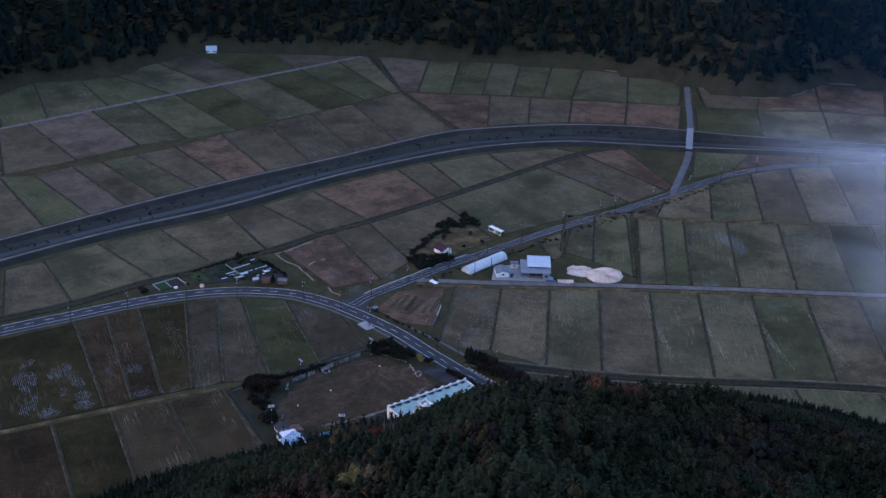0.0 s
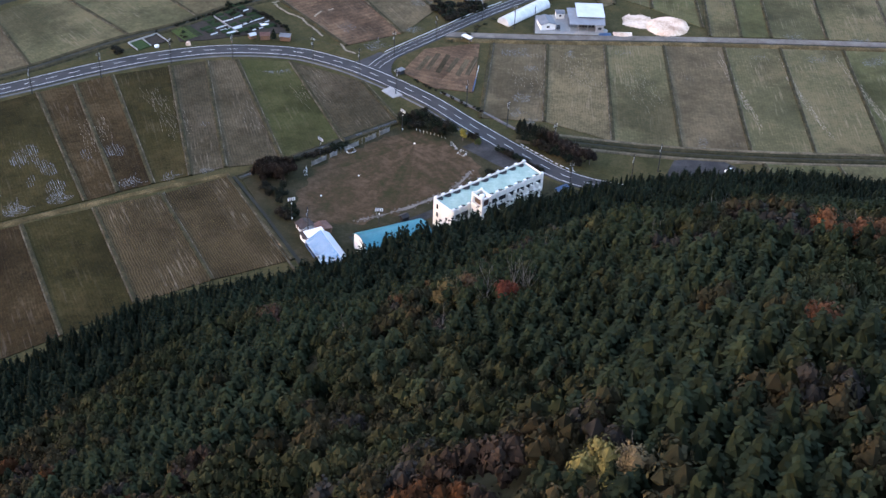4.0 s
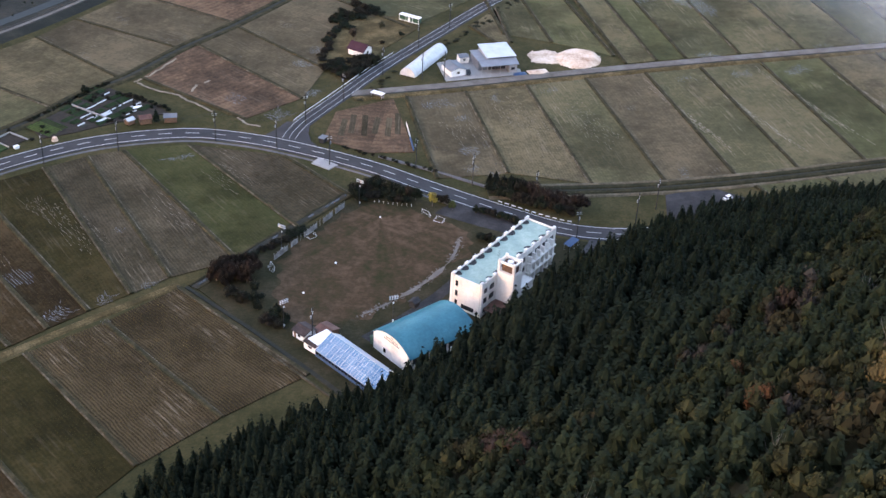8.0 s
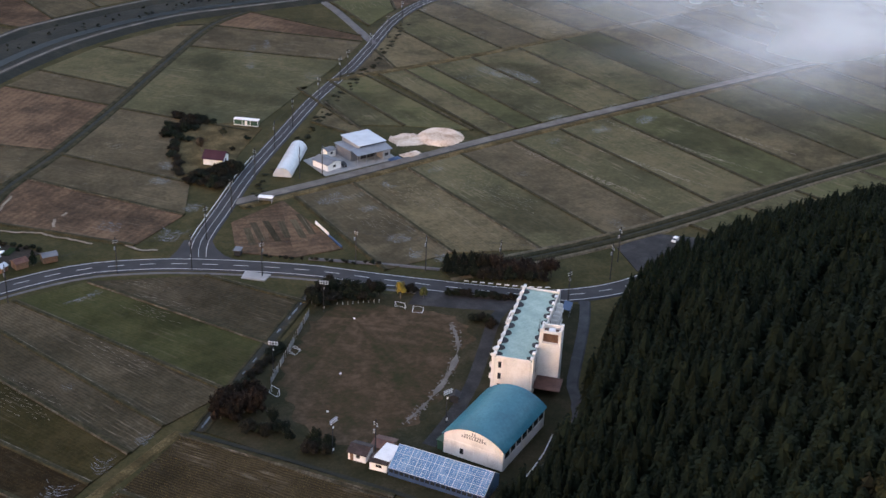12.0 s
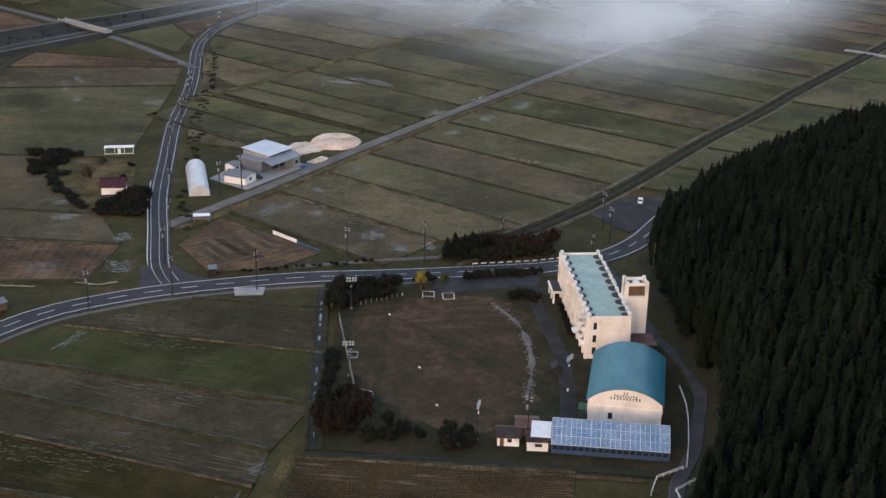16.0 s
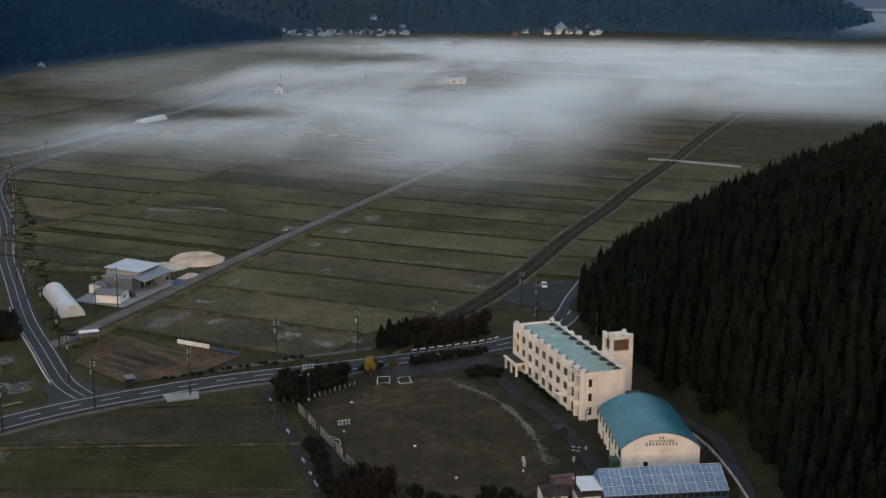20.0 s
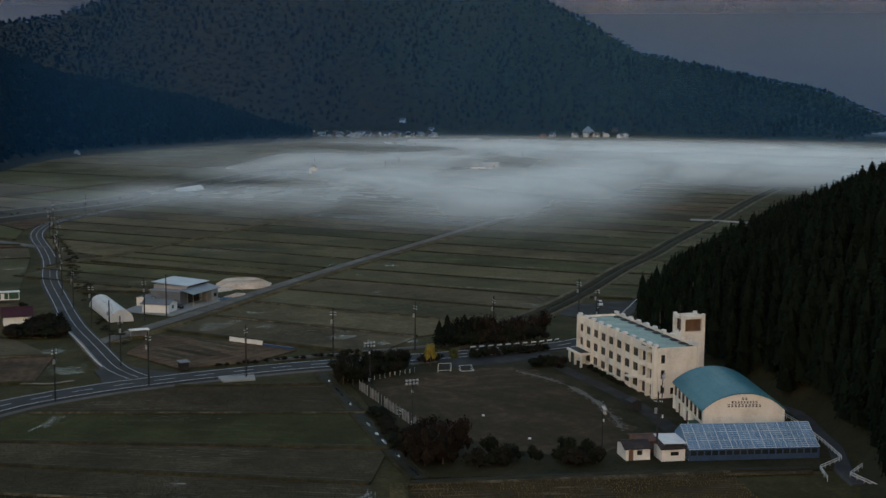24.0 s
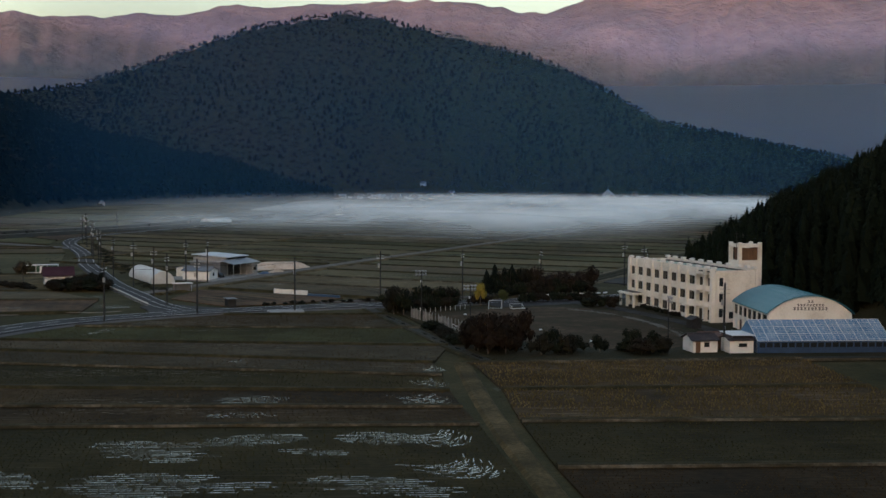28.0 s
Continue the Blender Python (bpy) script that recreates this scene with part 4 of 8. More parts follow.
def stubble(a, b, c, d, h, w, colour, label, row=0.9, step=0.55, share=0.9):
    """Cut straw tufts in rows along a paddy, each of two crossed blades; a, b, c, d as the paddy's corners."""
    a, b, c, d = (np.array(p, float) for p in (a, b, c, d))
    nr, nk = int(np.linalg.norm(b - a) / row), int(np.linalg.norm(d - a) / step)
    U, W = np.meshgrid((np.arange(nr) + 0.5) / nr, (np.arange(nk) + 0.5) / nk)
    U, W = U.ravel() + srng.normal(0, 0.08 / nr, U.size), W.ravel() + srng.normal(0, 0.25 / nk, U.size)
    P = (a + (b - a) * U[:, None]) * (1 - W[:, None]) + (d + (c - d) * U[:, None]) * W[:, None]
    clump = bumps(P, 9, 31.0) + 0.5 * bumps(P, 2.5, 32.0)
    P = P[(srng.random(len(P)) < share) & (clump > -0.32)]
    n = len(P)
    A, H, R = srng.uniform(0, 3.14, n), h * srng.uniform(0.5, 1.3, n), w * srng.uniform(0.6, 1.3, n)
    V = np.empty((n, 8, 3))
    for q in (0, 1):
        dx, dy = np.cos(A + 1.57 * q) * R, np.sin(A + 1.57 * q) * R
        for m, (sx, z) in enumerate(((-0.6, 0.0), (0.6, 0.0), (1.0, 1.0), (-1.0, 1.0))):
            V[:, 4 * q + m] = np.c_[P[:, 0] + dx * sx, P[:, 1] + dy * sx, 0.03 + H * z * (1 if m == 2 else 0.8)]
    F = np.array([(0, 1, 2), (0, 2, 3), (4, 5, 6), (4, 6, 7)])[None] + 8 * np.arange(n)[:, None, None]
    tint = (np.array([colour]) * srng.uniform(0.65, 1.35, (n, 1)) * (1 + 0.35 * bumps(P, 6, 33.0))[:, None]).repeat(8, 0)
    tagged(new("straw_stubble", raw_mesh("straw_stubble", V.reshape(-1, 3), F.reshape(-1, 3), STRAW, tint)), label, "stubble", kind="stuff")


for k, ((a, d), (b, c)) in enumerate(zip(PAIRS[:5], PAIRS[1:6])):
    stubble(a, b, c, d, *((0.32, 0.12, (0.13, 0.1, 0.042), "rows of golden straw stubble") if k < 2 else (0.14, 0.1, (0.055, 0.05, 0.019), "low olive stubble") if k == 2 else (0.14, 0.1, (0.065, 0.044, 0.021), "low brown stubble")))
for k, ((a, d), (b, c)) in enumerate(zip(SOUTH[1:], SOUTH[2:])):
    stubble(a, b, c, d, 0.13, 0.1, ((0.05, 0.048, 0.018) if k in (1, 4, 7) else (0.062, 0.044, 0.021)), "low olive stubble" if k in (1, 4, 7) else "low brown stubble", 0.9, 0.7)
# north of the river
TOP_TRACK = [(-330, 295), (-289, 329), (-239, 372), (-185, 418), (-125, 469), (-78, 509), (-34, 546)]
strip([((-289, 331), (-316, 402)), ((-262, 354), (-298, 440)), ((-225, 386), (-262, 447)), ((-185, 420), (-238, 464)), ((-155, 445), (-213, 505)), ((-125, 471), (-188, 537)), ((-95, 496), (-122, 545)), ((-38, 543), (-44, 546))],
      ["lush", "green", "lush", "green", "mud", "olive", "mud"])
strip([((-330, 292), (-300, 200)), ((-290, 326), (-259, 240)), ((-272, 341), (-219, 270)), ((-234, 373), (-184, 303)), ((-207, 396), (-153, 318)), ((-180, 419), (-120, 339)), ((-150, 444), (-93, 363)), ((-122, 468), (-62, 390)),
       ((-90, 495), (-32, 417)), ((-60, 521), (-12, 435)), ((-36, 541), (-4, 443))], ["green", "mud", "bare", "green", "lush", "olive", "green", "olive", "lush", "green"])
strip([((-290, 190), (-240, 122)), ((-260, 235), (-205, 152)), ((-238, 239), (-184, 174)), ((-218, 257), (-165, 190)), ((-201, 267), (-146, 202)), ((-181, 282), (-124, 220)), ((-157, 299), (-108, 234)), ((-130, 329), (-85, 253)),
       ((-100, 353), (-58, 273)), ((-70, 379), (-30, 297)), ((-40, 405), (-1, 319)), ((-3, 438), (40, 346))], ["mud", "lush", "bare", "mud", "green", "mud", "soil", "mud", "brown", "mud", "mud"])
strip([((-3, 443), (-28, 543)), ((10, 443), (18, 530)), ((36, 441), (45, 530)), ((62, 440), (73, 530)), ((85, 439), (98, 528)), ((110, 437), (124, 521)), ((133, 434), (150, 516)), ((177, 430), (188, 506)), ((218, 425), (229, 480))],
      ["bare", "lush", "lush", "green", "lush", "lush", "green", "lush"])
strip([((44, 350), (0, 438)), ((64, 362), (68, 436)), ((95, 372), (100, 433)), ((126, 377), (133, 429)), ((168, 374), (177, 426)), ((208, 366), (219, 422))], ["soil", "mud", "mud", "soil", "soil"])
strip([((238, 422), (241, 478)), ((278, 418), (286, 446)), ((330, 421), (343, 490)), ((378, 412), (398, 478)), ((450, 410), (480, 515)), ((560, 418), (580, 565)), ((680, 435), (690, 618)), ((800, 452), (810, 635)), ((920, 470), (930, 632)),
       ((1060, 480), (1070, 618)), ((1200, 500), (1200, 590))], ["mud", "soil", "soil", "mud", "lush", "green", "stubble", "lush", "green", "mud"])
strip([((222, 362), (230, 418)), ((269, 356), (278, 414)), ((319, 350), (330, 416)), ((366, 347), (378, 408)), ((440, 354), (450, 406)), ((550, 369), (560, 414)), ((670, 384), (680, 431)), ((790, 398), (800, 448)), ((905, 412), (920, 466)),
       ((1050, 420), (1060, 476)), ((1200, 430), (1200, 496))], ["olive", "green", "stubble", "lush", "mud", "green", "stubble", "lush", "mud", "green"])
strip([((x, at_x(BRANCH, x) + 6), (x + 4, 408 + (x - 905) * 0.07)) for x in (905, 1000, 1100, 1200)], ["lush", "mud", "green"])
tagged(part("farm_track", band(smooth_line(TOP_TRACK, 20), 1.4, -1.4, 0.2, 0.5, 0.8), TRACK), "pale straight farm track beyond the river", "track", kind="structure")
tagged(part("forest_track", band(smooth_line([(22, 533), (88, 532.5), (161, 521), (211, 495), (237, 478), (283, 449), (326, 465), (342, 494), (374, 493), (403, 480)], 10), 1.0, -1.0, 0.2, 0.5, 0.8), TRACK), "pale track along the foot of the wooded hill", "track", kind="structure")
tagged(part("field_drain", band([(-34, 546), (-3, 441)], 1.2, -1.2, 0.35, 0.4), BED), "dark drain across the far paddies", "ditch", kind="structure")
# tilled corner lot
field((-5, 60), (9, 46), (30, 88), (6, 82), "soil", 0.05)
field((9, 46), (26, 42.5), (31.5, 88), (30, 88), "soil", 0.05)

for k in range(6):
    x, y = 1.5 + 4.3 * k, 62.5 - 1.2 * k + (k % 2) * 2.0
    lot = [(x, y), (x + 2.0, y - 1.2), (x + 2.0 + 5.4, y - 1.2 + 13 + 2 * (k % 3)), (x + 5.4, y + 13 + 2 * (k % 3))]
    field(*lot, "brown", 0.08)

# the farmhouse's lot of thin rough grass
tagged(part("farm_lot", Shape().prism([(10, 128), (16, 143), (24, 160), (36, 172), (50, 174), (60, 171), (66, 158), (44, 139), (24, 117), (18, 113)], -0.3, 0.075), BANK), "thin brown grass lot round the farmhouse", "ground", kind="structure")

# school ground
# Darker copy of GRASS: the shade round the school sits in its colour.
SHADE_GRASS = mat("shaded_school_grass", (0.017, 0.018, 0.009), (0.031, 0.028, 0.014), (0.052, 0.042, 0.025), scale=0.07, fine=1.3, bump=0.6, dist=0.2, obj=False, spec=0.06, mid=0.5)
tagged(part("school_ground", Shape().prism([(-67, -27), (-9, 11), (4, 22), (28, -3), (52, -26), (64, -33), (44, -53), (24, -70), (2, -87), (-24, -97), (-36, -96), (-43, -79)], -0.4, 0.05), SHADE_GRASS), "rough grass round the school buildings, darkened in colour as shade", "ground", kind="structure")
DRIVE_GREY = mat("old_lane_asphalt", (0.034, 0.034, 0.036), (0.05, 0.05, 0.051), (0.072, 0.07, 0.068), scale=0.2, fine=3.0, rough=0.85, bump=0.3, dist=0.04, spec=0.1, obj=False)
DRIVE = mat("drive_asphalt", (0.02, 0.02, 0.02), (0.032, 0.031, 0.031), (0.056, 0.055, 0.053), scale=0.12, fine=2.5, rough=0.85, bump=0.2, dist=0.03, spec=0.1, mid=0.4, obj=False)
yard_line = smooth_line([(-43, -30), (-36, -14), (-22, -2), (-4, 9), (10, 3), (24, -13), (24, -26), (10, -37), (-6, -48), (-22, -56), (-38, -54), (-45, -44), (-43, -30)], 1.5)[:-1]
yard_line = [(x + 1.6 * noise.noise(Vector((x * 0.18, y * 0.18, 1.0))) * 2, y + 3.2 * noise.noise(Vector((x * 0.18, y * 0.18, 6.0)))) for x, y in yard_line]
tagged(part("schoolyard", Shape().prism(yard_line, -0.3, 0.07), YARD), "worn brown dirt sports field with grass patches", "sports field", kind="structure")
tagged(part("car_park", Shape().prism([(19, -2), (31, -14), (40, -22), (52, -14), (41, -5), (29, 5)], -0.3, 0.09), DRIVE), "dark wet asphalt forecourt beside the road", "pavement", kind="structure")
tagged(part("driveway", band(smooth_line([(48, -19), (36, -24), (20, -37), (4, -50), (-12, -60), (-24, -66)]), 1.9, -1.9, 0.085, 0.3), DRIVE), "dark asphalt drive along the school front", "pavement", kind="structure")
worn = Shape()
wl_ = smooth_line([(22, -20), (15, -31), (5, -40), (-8, -48), (-22, -54)], 0.6)
for k, (x, y) in enumerate(wl_):
    for _ in range(3):
        if noise.noise(Vector((x * 0.22, y * 0.22, 4.0))) > -0.12:
            cx, cy, r = x + frng.gauss(0, 0.75), y + frng.gauss(0, 0.75), frng.uniform(0.12, 0.42)
            worn.add([(cx + r * frng.uniform(0.6, 1.5) * math.cos(a), cy + r * frng.uniform(0.6, 1.5) * math.sin(a), 0.085 + 0.00002 * len(worn.v)) for a in (0, 1.05, 2.1, 3.14, 4.2, 5.2)], [(0, 1, 2, 3, 4, 5)])
lo_, hi_ = [], []
for k, (x, y) in enumerate(wl_):
    w = max(0.12, 0.55 + 1.3 * noise.noise(Vector((k * 0.09, 0.0, 2.0)))) * min(1, k / 6, (len(wl_) - 1 - k) / 6)
    lo_.append((x - 0.75 * w + 0.5 * noise.noise(Vector((k * 0.4, 5.0, 0))), y + 0.65 * w))
    hi_.append((x + 0.75 * w + 0.5 * noise.noise(Vector((k * 0.4, 9.0, 0))), y - 0.65 * w))
worn.add([(x, y, 0.08) for x, y in lo_] + [(x, y, 0.08) for x, y in hi_], [(k, len(lo_) + k, len(lo_) + k + 1, k + 1) for k in range(len(lo_) - 1)])
tagged(part("worn_path", worn, TRACK), "pale worn stony strip at the sports field's edge", "path", kind="stuff")
tagged(part("hill_path", band(smooth_line([(66, -32), (60, -38), (51, -46), (34, -60), (26, -67), (18, -78), (5, -87), (-10, -92), (-22, -96), (-34, -97.5), (-44, -101)]), 1.6, -1.3, 0.12, 0.5, 0.6), DRIVE_GREY), "narrow grey lane between school and hill", "road", kind="structure")
tagged(part("gravel_lot", Shape().prism([(96, -27), (120, -33), (139, -27), (122, -8), (104, -10)], -0.3, 0.07), DRIVE), "dark gravel lot by the hillside", "pavement", kind="structure")
tagged(part("shed_yard", Shape().prism([(58, 99.5), (92, 99), (93, 104), (76, 120), (60, 118)], -0.3, 0.06), CONCRETE), "pale concrete yard before the farm sheds", "pavement", kind="structure")


# ---- morning mist: thin drifting sheets over the plain, and upright tinted sheets standing in for haze before the far slopes ----
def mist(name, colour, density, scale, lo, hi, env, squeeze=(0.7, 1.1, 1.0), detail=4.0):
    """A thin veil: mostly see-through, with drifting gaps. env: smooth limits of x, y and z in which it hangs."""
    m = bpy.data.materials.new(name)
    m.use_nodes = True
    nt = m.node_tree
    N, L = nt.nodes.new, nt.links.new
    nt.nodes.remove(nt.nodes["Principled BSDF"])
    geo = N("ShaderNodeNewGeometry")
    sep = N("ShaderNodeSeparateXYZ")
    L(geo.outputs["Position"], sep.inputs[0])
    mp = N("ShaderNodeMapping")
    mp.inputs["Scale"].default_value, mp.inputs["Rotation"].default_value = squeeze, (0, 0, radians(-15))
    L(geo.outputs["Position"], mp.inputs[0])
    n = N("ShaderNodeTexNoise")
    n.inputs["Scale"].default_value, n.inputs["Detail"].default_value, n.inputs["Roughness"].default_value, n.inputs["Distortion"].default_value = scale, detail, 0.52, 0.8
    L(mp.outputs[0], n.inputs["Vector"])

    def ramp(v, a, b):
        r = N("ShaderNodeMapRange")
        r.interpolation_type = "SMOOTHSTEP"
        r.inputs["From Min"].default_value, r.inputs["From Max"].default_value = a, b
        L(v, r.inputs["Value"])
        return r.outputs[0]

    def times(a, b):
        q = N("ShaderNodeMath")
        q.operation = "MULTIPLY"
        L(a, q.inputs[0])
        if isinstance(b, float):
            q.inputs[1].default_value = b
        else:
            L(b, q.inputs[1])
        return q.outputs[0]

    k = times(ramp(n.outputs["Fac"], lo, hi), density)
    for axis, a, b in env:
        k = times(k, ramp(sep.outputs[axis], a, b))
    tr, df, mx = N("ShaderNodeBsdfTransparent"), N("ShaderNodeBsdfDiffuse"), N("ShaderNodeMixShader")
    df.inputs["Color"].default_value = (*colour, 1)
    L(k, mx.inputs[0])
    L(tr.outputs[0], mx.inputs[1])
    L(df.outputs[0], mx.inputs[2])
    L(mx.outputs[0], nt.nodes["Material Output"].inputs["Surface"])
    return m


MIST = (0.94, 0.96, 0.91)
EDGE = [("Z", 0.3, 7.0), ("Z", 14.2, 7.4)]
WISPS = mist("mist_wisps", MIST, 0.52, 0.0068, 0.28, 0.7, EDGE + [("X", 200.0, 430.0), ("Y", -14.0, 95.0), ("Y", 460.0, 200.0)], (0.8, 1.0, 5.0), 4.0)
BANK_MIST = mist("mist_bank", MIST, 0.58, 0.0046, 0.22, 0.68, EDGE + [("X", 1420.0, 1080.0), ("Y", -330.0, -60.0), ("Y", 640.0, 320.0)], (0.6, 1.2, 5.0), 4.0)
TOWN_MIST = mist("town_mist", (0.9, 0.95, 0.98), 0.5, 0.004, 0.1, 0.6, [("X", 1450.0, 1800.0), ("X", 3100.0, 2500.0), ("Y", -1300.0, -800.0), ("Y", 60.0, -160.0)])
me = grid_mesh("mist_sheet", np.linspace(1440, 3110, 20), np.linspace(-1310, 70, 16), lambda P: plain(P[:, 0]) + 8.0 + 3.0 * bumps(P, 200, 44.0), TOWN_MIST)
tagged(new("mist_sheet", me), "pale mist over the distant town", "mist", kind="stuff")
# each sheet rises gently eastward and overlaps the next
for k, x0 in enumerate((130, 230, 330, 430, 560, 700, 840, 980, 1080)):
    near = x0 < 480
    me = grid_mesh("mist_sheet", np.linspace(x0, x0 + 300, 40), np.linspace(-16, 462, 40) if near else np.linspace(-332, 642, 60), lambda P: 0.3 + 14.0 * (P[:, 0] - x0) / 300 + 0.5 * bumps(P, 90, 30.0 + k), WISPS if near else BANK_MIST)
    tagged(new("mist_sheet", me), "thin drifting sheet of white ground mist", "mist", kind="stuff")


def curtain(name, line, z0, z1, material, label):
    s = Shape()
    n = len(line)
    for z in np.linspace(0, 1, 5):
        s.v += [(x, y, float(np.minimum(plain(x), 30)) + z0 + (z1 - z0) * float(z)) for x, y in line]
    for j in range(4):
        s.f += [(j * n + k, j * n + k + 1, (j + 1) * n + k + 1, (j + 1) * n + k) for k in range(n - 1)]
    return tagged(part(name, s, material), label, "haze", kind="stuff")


# See-through sheets whose blue colour lays aerial haze over the slopes behind.
HAZE = mist("blue_haze_tint", (0.026, 0.105, 0.235), 0.4, 0.004, -0.3, 0.3, [("Z", 420.0, 160.0), ("X", 150.0, 900.0)])
HAZE_FAR = mist("far_haze_tint", (0.13, 0.19, 0.34), 0.84, 0.002, 0.0, 0.4, [("Z", 500.0, 90.0)])
curtain("haze_tint_sheet", smooth_line([(-900, 235), (-340, 395), (-205, 525), (-90, 535), (23, 522), (161, 510), (237, 468), (283, 438), (329, 452), (403, 465), (520, 525), (653, 588), (780, 622), (900, 622), (1100, 605), (1230, 578),
                                  (1310, 560), (1420, 500), (1500, 400), (1570, 310), (1600, 220), (1580, 110), (1530, -30), (1560, -130), (2100, -200)], 40), 2, 420, HAZE, "upright blue-tinted sheet standing in for haze before the wooded slopes")
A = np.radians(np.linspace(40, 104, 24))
curtain("haze_tint_sheet", [(-278 + 2850 * math.sin(a), -93 + 2850 * math.cos(a)) for a in A], 0, 640, HAZE_FAR, "upright blue-tinted sheet standing in for haze before the far range")


# ---- building materials ----
CREAM = mat("cream_plaster", (0.58, 0.55, 0.49), (0.75, 0.725, 0.66), (0.83, 0.81, 0.76), scale=0.25, fine=3.0, rough=0.85, bump=0.12, dist=0.03, obj=False)
WHITE = mat("white_paint", (0.6, 0.6, 0.58), (0.74, 0.74, 0.72), (0.8, 0.8, 0.79), scale=0.4, fine=4.0, rough=0.7, bump=0.08, dist=0.02, obj=False)
TEAL_ROOF = mat("teal_roof_sheet", (0.17, 0.26, 0.225), (0.24, 0.34, 0.295), (0.33, 0.42, 0.37), scale=0.18, fine=1.6, rough=0.6, bump=0.12, dist=0.03, wet=(0.2, 0.6, 0.68), obj=False)
BLUE_ROOF = mat("blue_metal_roof", (0.016, 0.1, 0.135), (0.024, 0.14, 0.18), (0.045, 0.19, 0.23), scale=0.1, fine=1.2, rough=0.42, bump=0.08, dist=0.02, spec=0.3, obj=False)
GLASS = mat("window_glass", (0.015, 0.018, 0.02), (0.03, 0.034, 0.036), scale=0.3, fine=2.0, rough=0.1, bump=0.02, spec=0.5, obj=False)
METAL = mat("galvanised_steel", (0.32, 0.32, 0.32), (0.45, 0.45, 0.45), scale=0.5, fine=5, rough=0.5, metal=0.7, bump=0.1, dist=0.01, obj=False)
DARK_METAL = mat("dark_steel", (0.02, 0.02, 0.021), (0.04, 0.04, 0.041), spec=0.12, scale=0.6, fine=5, rough=0.6, bump=0.1, dist=0.01, obj=False)
WOOD = mat("weathered_wood", (0.11, 0.06, 0.035), (0.2, 0.12, 0.07), scale=0.8, fine=4, rough=0.8, bump=0.3, dist=0.02, stretch=(1, 1, 0.15), obj=False)
RUST_ROOF = mat("rusty_brown_roof", (0.05, 0.028, 0.022), (0.1, 0.05, 0.038), (0.15, 0.085, 0.06), scale=0.3, fine=3, rough=0.7, bump=0.2, dist=0.03, obj=False)
GREY_ROOF = mat("grey_sheet_roof", (0.1, 0.11, 0.125), (0.16, 0.17, 0.185), scale=0.25, fine=3, rough=0.55, bump=0.12, dist=0.02, obj=False)
PALE_ROOF = mat("pale_blue_roof", (0.38, 0.42, 0.45), (0.5, 0.54, 0.575), scale=0.25, fine=3, rough=0.5, bump=0.1, dist=0.02, obj=False)
PURPLE_ROOF = mat("maroon_roof", (0.035, 0.014, 0.02), (0.06, 0.026, 0.034), spec=0.12, scale=0.4, fine=4, rough=0.7, bump=0.25, dist=0.04, obj=False)
PLASTIC = mat("greenhouse_film", (0.42, 0.44, 0.45), (0.58, 0.6, 0.61), scale=0.3, fine=2.0, rough=0.4, bump=0.15, dist=0.05, spec=0.5, obj=False)
GLAZING = mat("blue_glazing", (0.045, 0.14, 0.26), (0.085, 0.2, 0.34), (0.17, 0.29, 0.43), scale=0.3, fine=1.5, rough=0.3, bump=0.06, dist=0.03, spec=0.4, obj=False)
TARP = mat("blue_tarpaulin", (0.02, 0.045, 0.1), (0.035, 0.075, 0.15), scale=0.4, fine=3, rough=0.55, bump=0.3, dist=0.05, obj=False)
GREEN_PAINT = mat("green_panel", (0.025, 0.06, 0.035), (0.04, 0.09, 0.055), scale=0.4, fine=3, rough=0.6, bump=0.1, dist=0.02, obj=False)
SAND = mat("pale_sand", (0.32, 0.205, 0.13), (0.6, 0.45, 0.33), (0.74, 0.62, 0.5), scale=0.15, fine=1.5, bump=0.6, dist=0.2, obj=False)
INK = mat("dark_lettering", (0.02, 0.02, 0.02), (0.035, 0.035, 0.035), scale=1, fine=5, rough=0.7, bump=0.0, obj=False)


def window(parent, m, w, h, panes=2, sill=True, frame_mat=None):
    """A recessed window under its building: frame bars, panes and a sill. m: its lower middle, facing -y."""
    t = 0.07
    a, b = w / 2, w / 2 - t
    ring = [[(-q, y, z0), (q, y, z0), (q, y, z1), (-q, y, z1)] for y in (-0.06, 0.04) for q, z0, z1 in ((a, 0.0, h), (b, t, h - t))]
    f = Shape().add(sum(ring, []), [(k + o, (k + 1) % 4 + o, (k + 1) % 4 + 4 + o, k + 4 + o)[::d] for k in range(4) for o, d in ((0, 1), (8, -1))]
                    + [(k, k + 8, (k + 1) % 4 + 8, (k + 1) % 4) for k in range(4)] + [(k + 4, (k + 1) % 4 + 4, (k + 1) % 4 + 12, k + 12) for k in range(4)])
    win = part("window", f, frame_mat or DARK_METAL, parent)
    for k in range(1, panes):
        x = -w / 2 + w * k / panes
        part("mullion", Shape().box(x - 0.03, -0.055, t, x + 0.03, 0.035, h - t), frame_mat or DARK_METAL, win)
    win.matrix_local = m
    for k in range(panes):
        a, b = -w / 2 + w * k / panes + 0.04, -w / 2 + w * (k + 1) / panes - 0.04
        part("pane", Shape().box(a, -0.02 + 0.015 * (k % 2), t, b, 0.0 + 0.015 * (k % 2), h - t), GLASS, win)
    if sill:
        part("sill", Shape().box(-w / 2 - 0.08, -0.22, -0.1, w / 2 + 0.08, 0.0, -0.005), CREAM, win)
    return win


def arch_line(half, rise, z, n=18):
    r = (half * half + rise * rise) / (2 * rise)
    top = math.asin(min(1, half / r))
    return [(r * math.sin(-top + 2 * top * k / n), z + rise - r + r * math.cos(-top + 2 * top * k / n)) for k in range(n + 1)]


